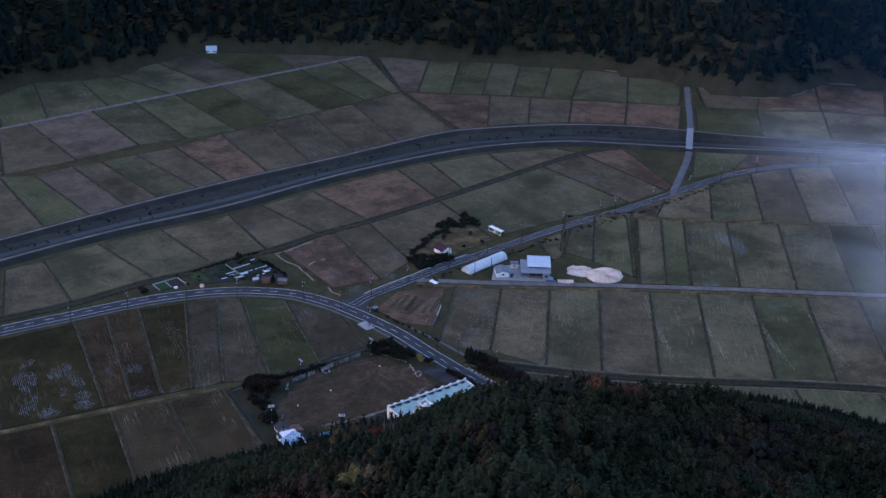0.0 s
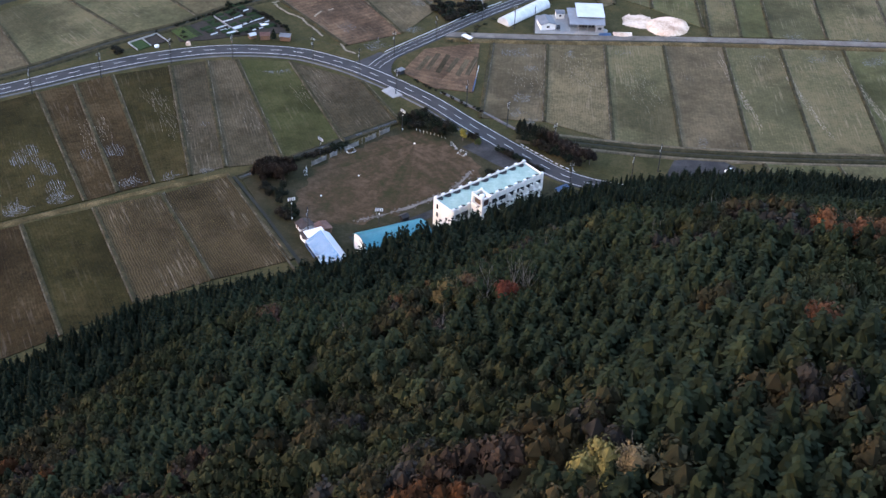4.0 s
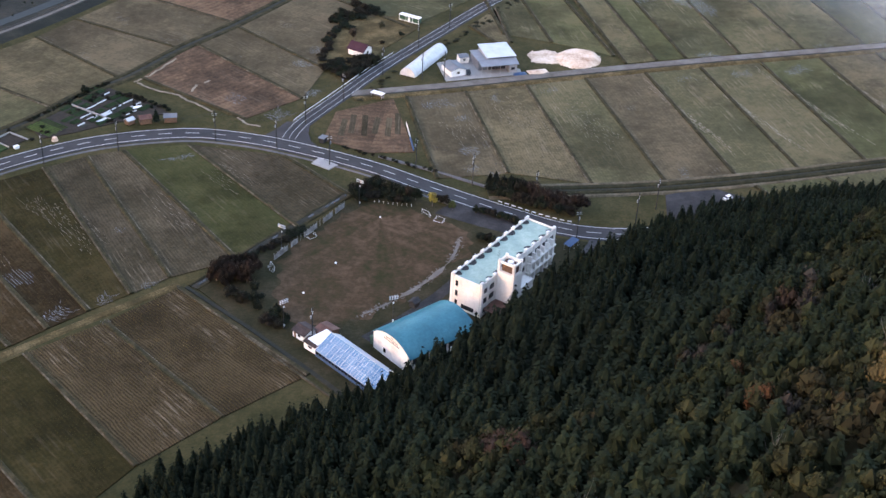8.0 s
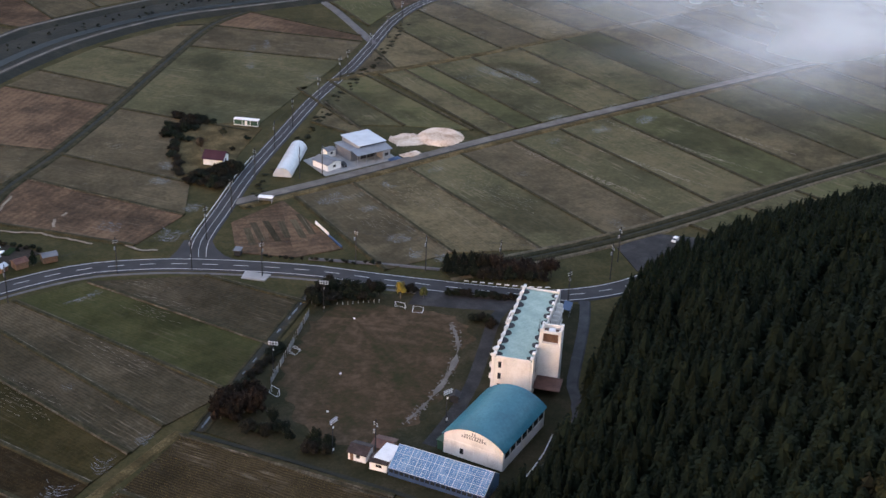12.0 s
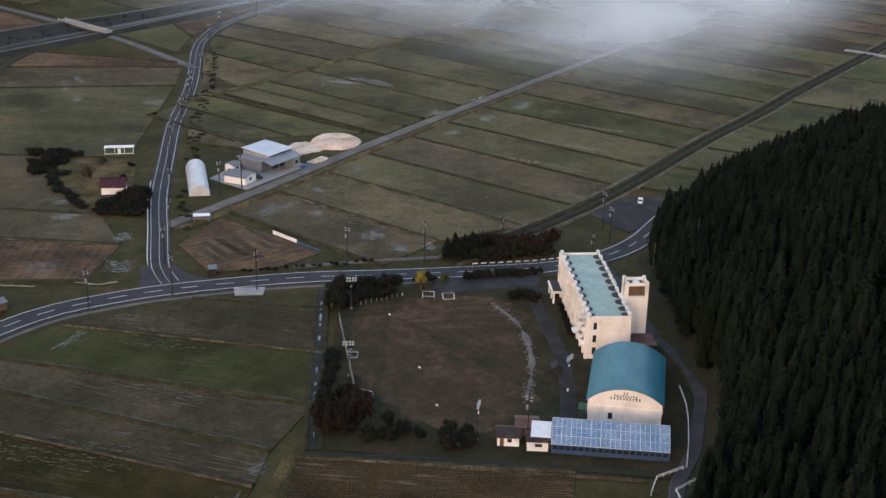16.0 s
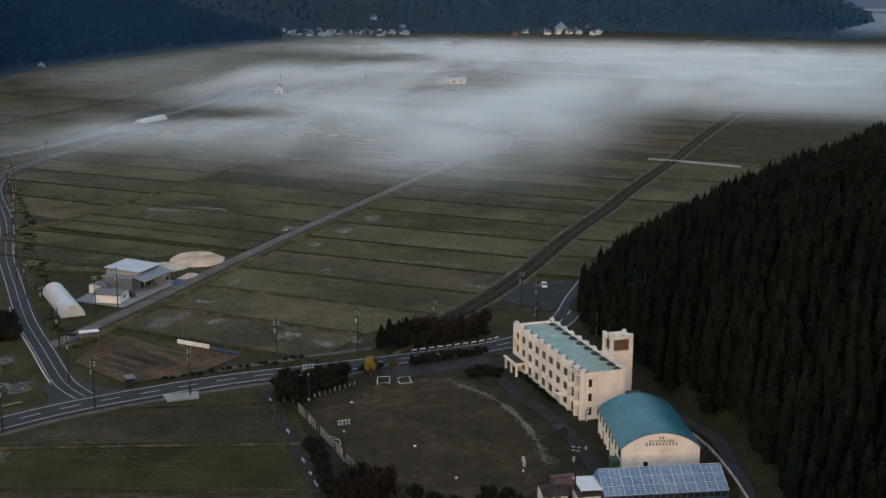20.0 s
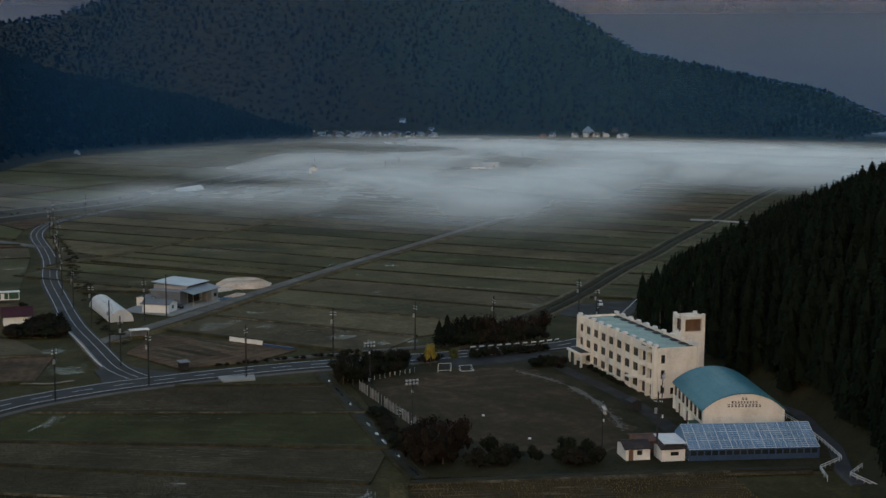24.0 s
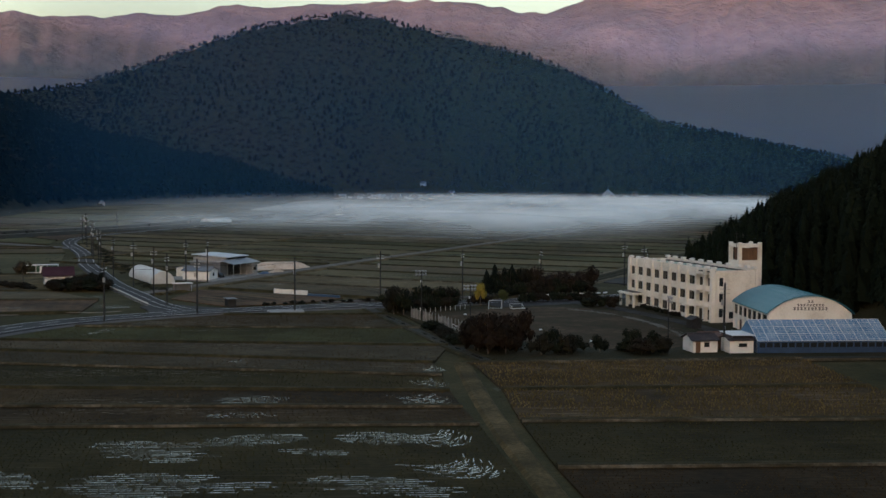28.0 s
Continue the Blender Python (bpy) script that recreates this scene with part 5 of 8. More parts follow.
def sweep(line, y0, y1, thick):
    """A curved sheet: a line of (x, z) carried from y0 to y1."""
    s = Shape()
    n = len(line)
    s.v += [(x, y, z + d) for d in (0, -thick) for y in (y0, y1) for x, z in line]
    for k in range(n - 1):
        s.f += [(k, k + 1, n + k + 1, n + k), (2 * n + k, 3 * n + k, 3 * n + k + 1, 2 * n + k + 1), (k, 2 * n + k, 2 * n + k + 1, k + 1), (n + k, n + k + 1, 3 * n + k + 1, 3 * n + k)]
    s.f += [(0, n, 3 * n, 2 * n), (n - 1, 3 * n - 1, 4 * n - 1, 2 * n - 1)]
    return s


# ---- the school: three storeys along the sports field ----
S_LEN, S_WID, S_TOP = 43.4, 10.9, 11.9
school = empty("school_building", "cream three-storey concrete school with a teal flat roof", "building", pose(6.0, -55.9, 0.05, 0, 0, 36.3))
# the front looks to local +y; the core stands behind the frame of piers and spandrels
part("core", Shape().box(0.35, -S_WID + 0.3, 0, S_LEN - 0.35, -0.45, 11.0), CREAM, school)
part("roof", Shape().box(0.4, -S_WID + 0.4, 11.0, S_LEN - 0.4, -0.4, 11.12), TEAL_ROOF, school, "wet teal roof covering")
BAYS = [0.0, 3.7, 7.6] + [7.6 + (S_LEN - 7.6) * k / 8 for k in range(1, 9)]
for side in (0, 1):
    y_out, y_in = (0.0, -0.45) if side == 0 else (-S_WID + 0.0, -S_WID + 0.3)
    lo, hi = min(y_out, y_in), max(y_out, y_in)
    for k, x in enumerate(BAYS):
        w = 0.38 if 0 < k < 10 else 0.5
        x0 = max(0.0, min(S_LEN - 2 * w, x - w))
        part("pier", Shape().box(x0, lo - (0.18 if side else 0), 0, x0 + 2 * w, hi + (0.0 if side else 0.42), S_TOP), CREAM, school)
    for k, (a, b) in enumerate(zip(BAYS, BAYS[1:])):
        a2, b2 = (1.0 if k == 0 else a + 0.38), (S_LEN - 1.0 if k == 9 else b - 0.38)
        if side == 0 and k < 2:
            # balcony bays: open, with a rounded parapet on each storey
            for fl in range(3):
                z = 3.55 * fl
                line = [(x, 1.55 * math.sin(math.pi * (0.1 + 0.8 * (x - a2) / (b2 - a2))) - 0.2) for x in np.linspace(a2, b2, 9)]
                bal = Shape().prism([(x, -0.5) for x in (b2, a2)] + line, z + (3.4 if fl < 2 else 3.5), z + 3.62)
                if fl < 2:
                    n = len(line)
                    rail = Shape()
                    rail.v += [(x, y - o, z + 3.62 + h) for h in (0, 0.95) for o in (0, 0.12) for x, y in line]
                    for j in range(n - 1):
                        rail.f += [(j, j + 1, 2 * n + j + 1, 2 * n + j), (n + j + 1, n + j, 3 * n + j, 3 * n + j + 1), (2 * n + j, 2 * n + j + 1, 3 * n + j + 1, 3 * n + j)]
                    ob = part("balcony", bal, CREAM, school)
                    part("parapet", rail, CREAM, ob)
                else:
                    part("eave", bal, CREAM, school)
                window(school, pose((a2 + b2) / 2, -0.43, z + 0.35, 0, 0, 180), b2 - a2 - 0.5, 2.3, 3, False)
        else:
            for z0, z1 in ((0, 0.85), (2.85, 4.35), (6.35, 7.85), (9.85, 11.35)):
                part("spandrel", Shape().box(a2, lo, z0, b2, hi, z1), CREAM, school)
            for z in (0.85, 4.35, 7.85):
                if side == 0:
                    window(school, pose((a2 + b2) / 2, -0.36, z, 0, 0, 180), b2 - a2, 2.0, 2)
                else:
                    window(school, pose((a2 + b2) / 2, -S_WID + 0.22, z), b2 - a2, 2.0, 2)
        # flat dark half-disc between the piers, and the white cap on each pier
        xm, rr = (a2 + b2) / 2, (b2 - a2) / 2 - 0.1
        sg, y0 = (-1, -0.05) if side == 0 else (1, -S_WID + 0.05)
        disc = [(xm + rr * math.cos(q), y0 + sg * 2.1 * math.sin(q)) for q in np.linspace(0, math.pi, 11)]
        part("roof_hood", Shape().prism(disc if sg > 0 else disc[::-1], 11.13, 11.3), DARK_METAL, school, "flat dark half-disc on the roof")
        part("hood_rim", Shape().prism([(xm + q * rr, y0 + sg * v) for q, v in ((-1.06, 0.02), (1.06, 0.02), (1.06, 0.22), (-1.06, 0.22))][::sg], 11.36, 11.86), CREAM, school)
    for k, x in enumerate(BAYS):
        yy = -0.35 if side == 0 else -S_WID + 0.4
        xc = min(max(0.6, x), S_LEN - 0.6)
        part("vent_cap", Shape().box(xc - 0.62, yy - 0.4, S_TOP + 0.005, xc + 0.62, yy + 0.4, S_TOP + 0.5), WHITE, school, "white boxed pier cap")
# end walls
for x0, x1, name in ((0.0, 0.35, "end_wall"), (S_LEN - 0.35, S_LEN, "end_wall")):
    part(name, Shape().box(x0, -S_WID + 0.62, 0, x1, -0.75, 11.6), CREAM, school)
    xa = -0.06 if x0 == 0 else S_LEN
    for z in (0.4, 3.75, 7.3):
        part("wall_panel", Shape().box(xa, -S_WID + 1.4, z, xa + 0.06, -3.6, z + 3.0), CREAM, school)
for z in (1.2, 4.6, 8.1):
    window(school, pose(-0.02, -1.9, z, 0, 0, -90), 0.9, 1.9, 1, False)
window(school, pose(-0.08, -6.2, 0.9, 0, 0, -90), 4.6, 1.5, 5, False)
# entrance porch at the far end
porch = part("porch_roof", Shape().box(34.2, 0.25, 3.1, 42.6, 3.4, 3.5).box(34.5, 0.5, 3.5, 42.3, 3.1, 3.62), CREAM, school, "flat cream entrance canopy")
for x in (34.6, 38.3, 42.0):
    part("porch_column", Shape().box(x - 0.25, 2.6, 0, x + 0.25, 3.1, 3.1), CREAM, porch)
part("porch_top", Shape().box(34.6, 0.6, 3.63, 42.2, 3.0, 3.7), DARK_METAL, porch, "dark roofing felt")
part("side_canopy", Shape().box(9.0, 0.2, 2.9, 12.2, 1.8, 3.1), CREAM, school)
# water tower on the back
tower = part("tower", Shape().box(8.2, -16.9, 0, 12.9, -10.9, 13.2), CREAM, school, "cream stair tower")
for x in (8.2, 12.2):
    for y in (-16.9, -11.7):
        part("tower_column", Shape().box(x, y, 13.2, x + 0.7, y + 0.8, 17.35), CREAM, tower)
part("tower_beam", Shape().box(8.9, -16.8, 16.2, 12.2, -16.3, 16.9).box(8.9, -11.5, 16.2, 12.2, -11.0, 16.9).box(8.3, -16.1, 16.2, 8.8, -11.7, 16.9).box(12.3, -16.1, 16.2, 12.8, -11.7, 16.9), CREAM, tower)
tank = part("slatted_screen", Shape().box(9.2, -16.2, 13.2, 11.9, -11.8, 16.0), RUST_ROOF, tower, "rust-brown slatted tank screen")
for k in range(14):
    y = -16.2 + 4.4 * k / 14
    part("slat", Shape().box(9.08, y + 0.03, 13.3, 9.19, y + 0.26, 16.0), WOOD, tank)
part("tank_lid", Shape().tube((10.5, -14, 16.0), (10.5, -14, 16.6), 1.0, 0.9, 14), WHITE, tower)
mast = part("antenna", Shape().tube((8.9, -10.6, 13.2), (8.9, -10.6, 20.0), 0.06, 0.04, 6), DARK_METAL, tower)
for z, w in ((19.4, 0.9), (18.6, 1.3), (17.8, 0.7)):
    part("antenna_arm", Shape().tube((8.9 - w, -10.6, z), (8.9 + w, -10.6, z), 0.03, 0.03, 5), DARK_METAL, mast)
part("back_stair", Shape().box(14.5, -14.5, 0, 25.0, -10.95, 3.2), CREAM, school)
for k in range(6):
    part("buttress", Shape().box(26.0 + 2.7 * k, -12.6, 0, 26.5 + 2.7 * k, -11.0, 9.6), CREAM, school)
part("back_gallery", Shape().box(25.5, -12.7, 3.3, 41.5, -11.05, 3.7).box(25.5, -12.7, 6.9, 41.5, -11.05, 7.3), CREAM, school)
part("link_roof", Shape().box(1.0, -18.5, 2.8, 8.0, -11.2, 3.05), RUST_ROOF, school, "rusty roof between school and gym")

# ---- gymnasium with a vaulted roof ----
GW, GL = 8.35, 24.5
gym = empty("gymnasium", "cream gymnasium with a blue vaulted metal roof", "building", pose(-19.7, -78.1, 0.05, 0, 0, 22 - 90))
# local y runs along the building, x across; the front gable stands at y = 0
WALL_Z, RISE_G = 5.6, 3.5
ln = arch_line(GW, RISE_G, WALL_Z)
poly = [(-GW, 0.0)] + [(x, z) for x, z in ln] + [(GW, 0.0)]
for y0, y1 in ((0.0, 0.3), (GL - 0.3, GL)):
    g_ = Shape()
    n = len(poly)
    g_.add([(x, y, z) for y in (y0, y1) for x, z in poly], [tuple(range(n)), tuple(range(2 * n - 1, n - 1, -1))] + [(k, n + k, n + (k + 1) % n, (k + 1) % n) for k in range(n)])
    part("gable_wall", g_, CREAM, gym)
for x0, x1 in ((-GW, -GW + 0.3), (GW - 0.3, GW)):
    part("side_wall", Shape().box(x0, 0.3, 0, x1, GL - 0.3, WALL_Z - 0.05), CREAM, gym)
gr = part("roof", sweep(arch_line(GW + 0.45, RISE_G + 0.1, WALL_Z + 0.05, 24), -0.45, GL + 0.4, 0.14), BLUE_ROOF, gym, "blue vaulted sheet-metal roof")
for k in range(1, 30):
    y = -0.4 + (GL + 0.75) * k / 30
    part("roof_seam", sweep(arch_line(GW + 0.46, RISE_G + 0.11, WALL_Z + 0.075, 12), y, y + 0.05, 0.03), BLUE_ROOF, gr)
for k in range(7):
    y = 2.2 + 3.35 * k
    for sx, turn in ((-GW, -90), (GW, 90)):
        window(gym, pose(sx - 0.03 * (1 if sx < 0 else -1), y, 3.2, 0, 0, turn), 2.5, 1.9, 3, True)
    part("buttress", Shape().box(-GW - 0.3, y + 1.45, 0, -GW, y + 1.85, WALL_Z - 0.1), CREAM, gym)
    if k in (1, 3, 5):
        part("side_door", Shape().box(-GW - 0.05, y - 0.8, 0, -GW - 0.003, y + 0.8, 2.3), RUST_ROOF, gym, "brown side door")
for k in range(5):
    x = -GW + 0.5 + (2 * GW - 1) * k / 4
    part("pilaster", Shape().box(x - 0.2, -0.12, 0, x + 0.2, -0.003, 4.3), CREAM, gym)
part("cornice", Shape().box(-GW + 0.1, -0.1, 4.32, GW - 0.1, -0.003, 4.5), CREAM, gym)
window(gym, pose(-3.2, -0.04, 1.2), 1.0, 1.5, 1, False)
sign = part("sign", Shape().box(-3.9, -0.06, 6.15, 3.9, -0.004, 8.35), CREAM, gym)
for row, (n, w, z, h) in enumerate(((2, 0.55, 7.75, 0.5), (9, 0.5, 7.05, 0.46), (10, 0.58, 6.3, 0.58))):
    for k in range(n):
        x = (k - (n - 1) / 2) * w * 1.22
        part("letter_bar", Shape().box(x - w * 0.42, -0.09, z, x + w * 0.42, -0.062, z + h * 0.22).box(x - w * 0.3, -0.088, z + h * 0.4, x + w * 0.4, -0.062, z + h * 0.58)
             .box(x - w * 0.42, -0.09, z + h * 0.76, x + w * 0.36, -0.062, z + h).box(x - w * 0.1, -0.086, z + h * 0.22, x + w * 0.08, -0.062, z + h * 0.76), INK, sign)
part("entrance_box", Shape().box(-GW - 2.0, 0.4, 0, -GW - 0.31, 3.2, 2.6).box(-GW - 2.2, 0.2, 2.6, -GW - 0.31, 3.4, 2.75), GREEN_PAINT, gym, "small green lean-to")

# ---- greenhouse along the gym's front ----
gh = empty("greenhouse", "long blue-glazed greenhouse with white bars and blue tarpaulin skirt", "greenhouse", pose(-37.5, -68.8, 0.05, 0, 0, 295.6))
# local x along its length (25.6 m), local -y towards the fields
GHL = 25.7
fr = part("frame", Shape().box(0, -2.95, 0, 0.1, 2.9, 2.2).box(GHL - 0.1, -2.95, 0, GHL, 2.9, 2.2), WHITE, gh)
part("skirt", Shape().box(0, -3.0, 0, GHL, -2.9, 2.1), TARP, gh, "blue tarpaulin side wall")
part("skirt", Shape().box(0, 6.1, 0, GHL, 6.2, 3.2), TARP, gh, "blue tarpaulin side wall")
for x in (0.0, GHL - 0.1):
    e = Shape()
    e.add([(x, -2.9, 0), (x, 6.1, 0), (x, 6.1, 3.3), (x, 3.0, 5.5), (x, -2.9, 2.2), (x + 0.1, -2.9, 0), (x + 0.1, 6.1, 0), (x + 0.1, 6.1, 3.3), (x + 0.1, 3.0, 5.5), (x + 0.1, -2.9, 2.2)],
          [(0, 4, 3, 2, 1), (5, 6, 7, 8, 9), (0, 1, 6, 5), (1, 2, 7, 6), (2, 3, 8, 7), (3, 4, 9, 8), (4, 0, 5, 9)])
    part("end_wall", e, GLAZING, gh)
NB = 12
slope_len = math.hypot(5.95, 3.3)
for k in range(NB):
    for j in range(3):
        a, b = GHL * k / NB + 0.04, GHL * (k + 1) / NB - 0.04
        u, v = j / 3, (j + 1) / 3
        p = [(a, -2.95 + 5.95 * u, 2.2 + 3.3 * u), (b, -2.95 + 5.95 * u, 2.2 + 3.3 * u), (b, -2.95 + 5.95 * v, 2.2 + 3.3 * v), (a, -2.95 + 5.95 * v, 2.2 + 3.3 * v)]
        sh = Shape().add(p + [(x, y, z - 0.03) for x, y, z in p], [(0, 1, 2, 3), (7, 6, 5, 4), (0, 4, 5, 1), (1, 5, 6, 2), (2, 6, 7, 3), (3, 7, 4, 0)])
        part("pane", sh, GLAZING, gh)
for k in range(NB + 1):
    x = min(max(0.03, GHL * k / NB), GHL - 0.03)
    part("glazing_bar", Shape().tube((x, -3.0, 2.2), (x, 3.0, 5.53), 0.05, 0.05, 5), WHITE, gh)
for k in range(NB):
    x = GHL * (k + 0.5) / NB
    part("thin_bar", Shape().tube((x, -3.0, 2.21), (x, 3.0, 5.52), 0.022, 0.022, 4), WHITE, gh)
for k in range(12):
    if k % 4:
        u = k / 12
        part("thin_purlin", Shape().tube((0, -2.95 + 5.95 * u, 2.22 + 3.3 * u), (GHL, -2.95 + 5.95 * u, 2.22 + 3.3 * u), 0.022, 0.022, 4), WHITE, gh)
for k in range(18):
    part("side_pane", Shape().box(0.35 + 1.4 * k, -3.04, 1.05, 1.45 + 1.4 * k, -3.005, 1.9), GLASS, gh)
for u in (0.0, 1 / 3, 2 / 3, 1.0):
    part("purlin", Shape().tube((0, -2.95 + 5.95 * u, 2.23 + 3.3 * u), (GHL, -2.95 + 5.95 * u, 2.23 + 3.3 * u), 0.045, 0.045, 5), WHITE, gh)
back = Shape()
p = [(0, 3.05, 5.5), (GHL, 3.05, 5.5), (GHL, 6.3, 3.25), (0, 6.3, 3.25)]
part("back_roof", back.add(p + [(x, y, z - 0.06) for x, y, z in p], [(0, 1, 2, 3), (7, 6, 5, 4), (0, 4, 5, 1), (1, 5, 6, 2), (2, 6, 7, 3), (3, 7, 4, 0)]), PALE_ROOF, gh, "white sheet roof slope")
awn = tagged(new("white_awning"), "flat white sheet awning beside the greenhouse", "awning")
awn.matrix_world = pose(-37.5, -68.8, 0.05, 0, 0, 295.6)
part("sheet", Shape().box(-4.6, -2.0, 3.1, -0.15, 5.2, 3.2), WHITE, awn)
for x in (-4.4, -0.4):
    for y in (-1.8, 5.0):
        part("post", Shape().tube((x, y, 0), (x, y, 3.1), 0.06, 0.06, 6), METAL, awn)


def gable_house(name, label, m, w, d, h, ridge, roof_mat, wall_mat, over=0.5, wins=(), door=None, category="building", group=""):
    """A small gabled building: w along the ridge (x), d deep (y)."""
    ob = empty(name, label, category, m, group)
    s = Shape()
    for x0, x1 in ((-w / 2, -w / 2 + 0.2), (w / 2 - 0.2, w / 2)):
        s.add([(x, y, z) for x in (x0, x1) for y, z in ((-d / 2, 0), (d / 2, 0), (d / 2, h), (0, ridge - 0.12), (-d / 2, h))],
              [(4, 3, 2, 1, 0), (5, 6, 7, 8, 9), (0, 1, 6, 5), (1, 2, 7, 6), (2, 3, 8, 7), (3, 4, 9, 8), (4, 0, 5, 9)])
    s.box(-w / 2 + 0.2, -d / 2, 0, w / 2 - 0.2, -d / 2 + 0.2, h).box(-w / 2 + 0.2, d / 2 - 0.2, 0, w / 2 - 0.2, d / 2, h)
    part("wall", s, wall_mat, ob)
    k = (ridge - h) / (d / 2)
    for sg in (-1, 1):
        p = [(-w / 2 - over, 0, ridge), (w / 2 + over, 0, ridge), (w / 2 + over, sg * (d / 2 + over), h - k * over), (-w / 2 - over, sg * (d / 2 + over), h - k * over)]
        q = Shape().add(p + [(x, y, z + 0.13) for x, y, z in p], [(0, 1, 2, 3) if sg > 0 else (3, 2, 1, 0), (7, 6, 5, 4) if sg > 0 else (4, 5, 6, 7), (0, 4, 5, 1), (1, 5, 6, 2), (2, 6, 7, 3), (3, 7, 4, 0)])
        part("roof_slope", q, roof_mat, ob)
    part("ridge_cap", Shape().box(-w / 2 - over, -0.16, ridge + 0.05, w / 2 + over, 0.16, ridge + 0.2), roof_mat, ob)
    for x, z, ww, hh, sd in wins:
        mm = {"s": pose(x, -d / 2 - 0.02, z), "n": pose(x, d / 2 + 0.02, z, 0, 0, 180), "w": pose(-w / 2 - 0.02, x, z, 0, 0, -90), "e": pose(w / 2 + 0.02, x, z, 0, 0, 90)}[sd]
        window(ob, mm, ww, hh, 2, False)
    if door:
        x, ww, hh = door
        part("door", Shape().box(x - ww / 2, -d / 2 - 0.06, 0.02, x + ww / 2, -d / 2 - 0.004, hh), WOOD, ob)
    return ob


# sheds by the greenhouse
DARK_BROWN_ROOF = mat("dark_brown_roof", (0.018, 0.013, 0.012), (0.036, 0.024, 0.021), (0.07, 0.05, 0.045), scale=0.4, fine=3, rough=0.7, bump=0.2, dist=0.03, obj=False)
gable_house("storage_shed", "small white shed with a dark brown gabled roof", pose(-40.8, -59.7, 0.05, 0, 0, 300), 4.8, 5.0, 2.3, 3.2, DARK_BROWN_ROOF, WHITE, 0.4, [(0.3, 1.0, 1.0, 0.9, "s")], (-1.4, 0.9, 2.0), "shed")
gable_house("storage_shed", "small white shed with a dark flat-pitched roof and a window", pose(-39.4, -66.3, 0.05, 0, 0, 300), 4.6, 4.2, 2.4, 2.9, DARK_BROWN_ROOF, WHITE, 0.35, [(0.2, 1.1, 1.6, 0.7, "s")], None, "shed")
gable_house("storage_shed", "low shed under a rust-red sheet roof", pose(-34.5, -61.0, 0.05, 0, 0, 300), 5.0, 5.2, 2.2, 2.8, RUST_ROOF, WOOD, 0.3, [], None, "shed")
gable_house("storage_shed", "little grey shed beside the worn path", pose(-4.8, -53.3, 0.05, 0, 0, 38), 2.6, 2.2, 1.9, 2.4, DARK_METAL, DARK_METAL, 0.35, [], None, "shed")

# ---- farm sheds across the road ----
wh = empty("warehouse", "blue-grey farm warehouse with a raised pale sheet roof", "building", pose(77.5, 101.8, 0.05, 0, 0, -2))
GREY_WALL = mat("grey_sheet_wall", (0.2, 0.205, 0.21), (0.33, 0.335, 0.34), scale=0.3, fine=3, rough=0.7, bump=0.1, dist=0.02, obj=False)
SLATE_ROOF = mat("slate_grey_sheet", (0.15, 0.165, 0.185), (0.21, 0.23, 0.255), scale=0.25, fine=3, rough=0.5, bump=0.1, dist=0.02, obj=False)
part("main_hall", Shape().box(1.0, 4.4, 0, 13.2, 16.8, 5.6), GREY_WALL, wh)
part("upper_roof", Shape().add([(0.5, 3.8, 5.65), (13.7, 3.8, 5.65), (13.7, 17.3, 6.3), (0.5, 17.3, 6.3), (0.5, 3.8, 5.85), (13.7, 3.8, 5.85), (13.7, 17.3, 6.5), (0.5, 17.3, 6.5)],
     [(3, 2, 1, 0), (4, 5, 6, 7), (0, 1, 5, 4), (1, 2, 6, 5), (2, 3, 7, 6), (3, 0, 4, 7)]), PALE_ROOF, wh, "pale blue sheet roof")
part("front_roof", Shape().add([(-3.2, -0.6, 3.75), (13.6, -0.6, 3.75), (13.6, 4.35, 4.9), (-3.2, 4.35, 4.9), (-3.2, -0.6, 3.9), (13.6, -0.6, 3.9), (13.6, 4.35, 5.05), (-3.2, 4.35, 5.05)],
     [(3, 2, 1, 0), (4, 5, 6, 7), (0, 1, 5, 4), (1, 2, 6, 5), (2, 3, 7, 6), (3, 0, 4, 7)]), SLATE_ROOF, wh, "slate-grey sheet porch roof")
part("side_bay", Shape().box(-3.0, 4.4, 0, 0.95, 15.5, 4.2), GREY_ROOF, wh)
part("side_roof", Shape().box(-3.4, 4.36, 4.25, 0.98, 16.0, 4.45), SLATE_ROOF, wh)
part("front_wall", Shape().box(9.4, 0.2, 0, 13.0, 4.3, 3.7), GREY_WALL, wh)
window(wh, pose(11.2, 0.17, 1.2), 1.6, 1.1, 2, False)
part("clerestory", Shape().box(1.4, 4.32, 5.08, 12.8, 4.39, 5.5), GLASS, wh)
# Dark panels put in for the shade inside the open bays.
for k in range(5):
    part("roller_door", Shape().box(1.6 + 1.55 * k, 4.3, 0.1, 3.0 + 1.55 * k, 4.385, 3.4), DARK_METAL, wh)
for x in (-2.9, 1.2, 5.3, 9.3):
    part("porch_post", Shape().tube((x, -0.3, 0), (x, -0.3, 3.75), 0.1, 0.1, 6), METAL, wh)
gable_house("office_shed", "white single-storey shed with a grey sheet roof", pose(63.9, 107.2, 0.05, 0, 0, 98), 8.6, 7.0, 2.7, 3.7, GREY_ROOF, WHITE, 0.45, [(0, 1.0, 1.4, 1.0, "s"), (2.3, 1.0, 1.4, 1.0, "s"), (0, 1.0, 1.3, 1.0, "w")], (-2.4, 1.0, 2.0))
gable_house("outbuilding", "small cream hut beside the warehouse", pose(71.5, 117.0, 0.05, 0, 0, 0), 4.0, 4.0, 2.6, 3.1, GREY_ROOF, CREAM, 0.3, [(0, 1.1, 1.0, 0.9, "s")])
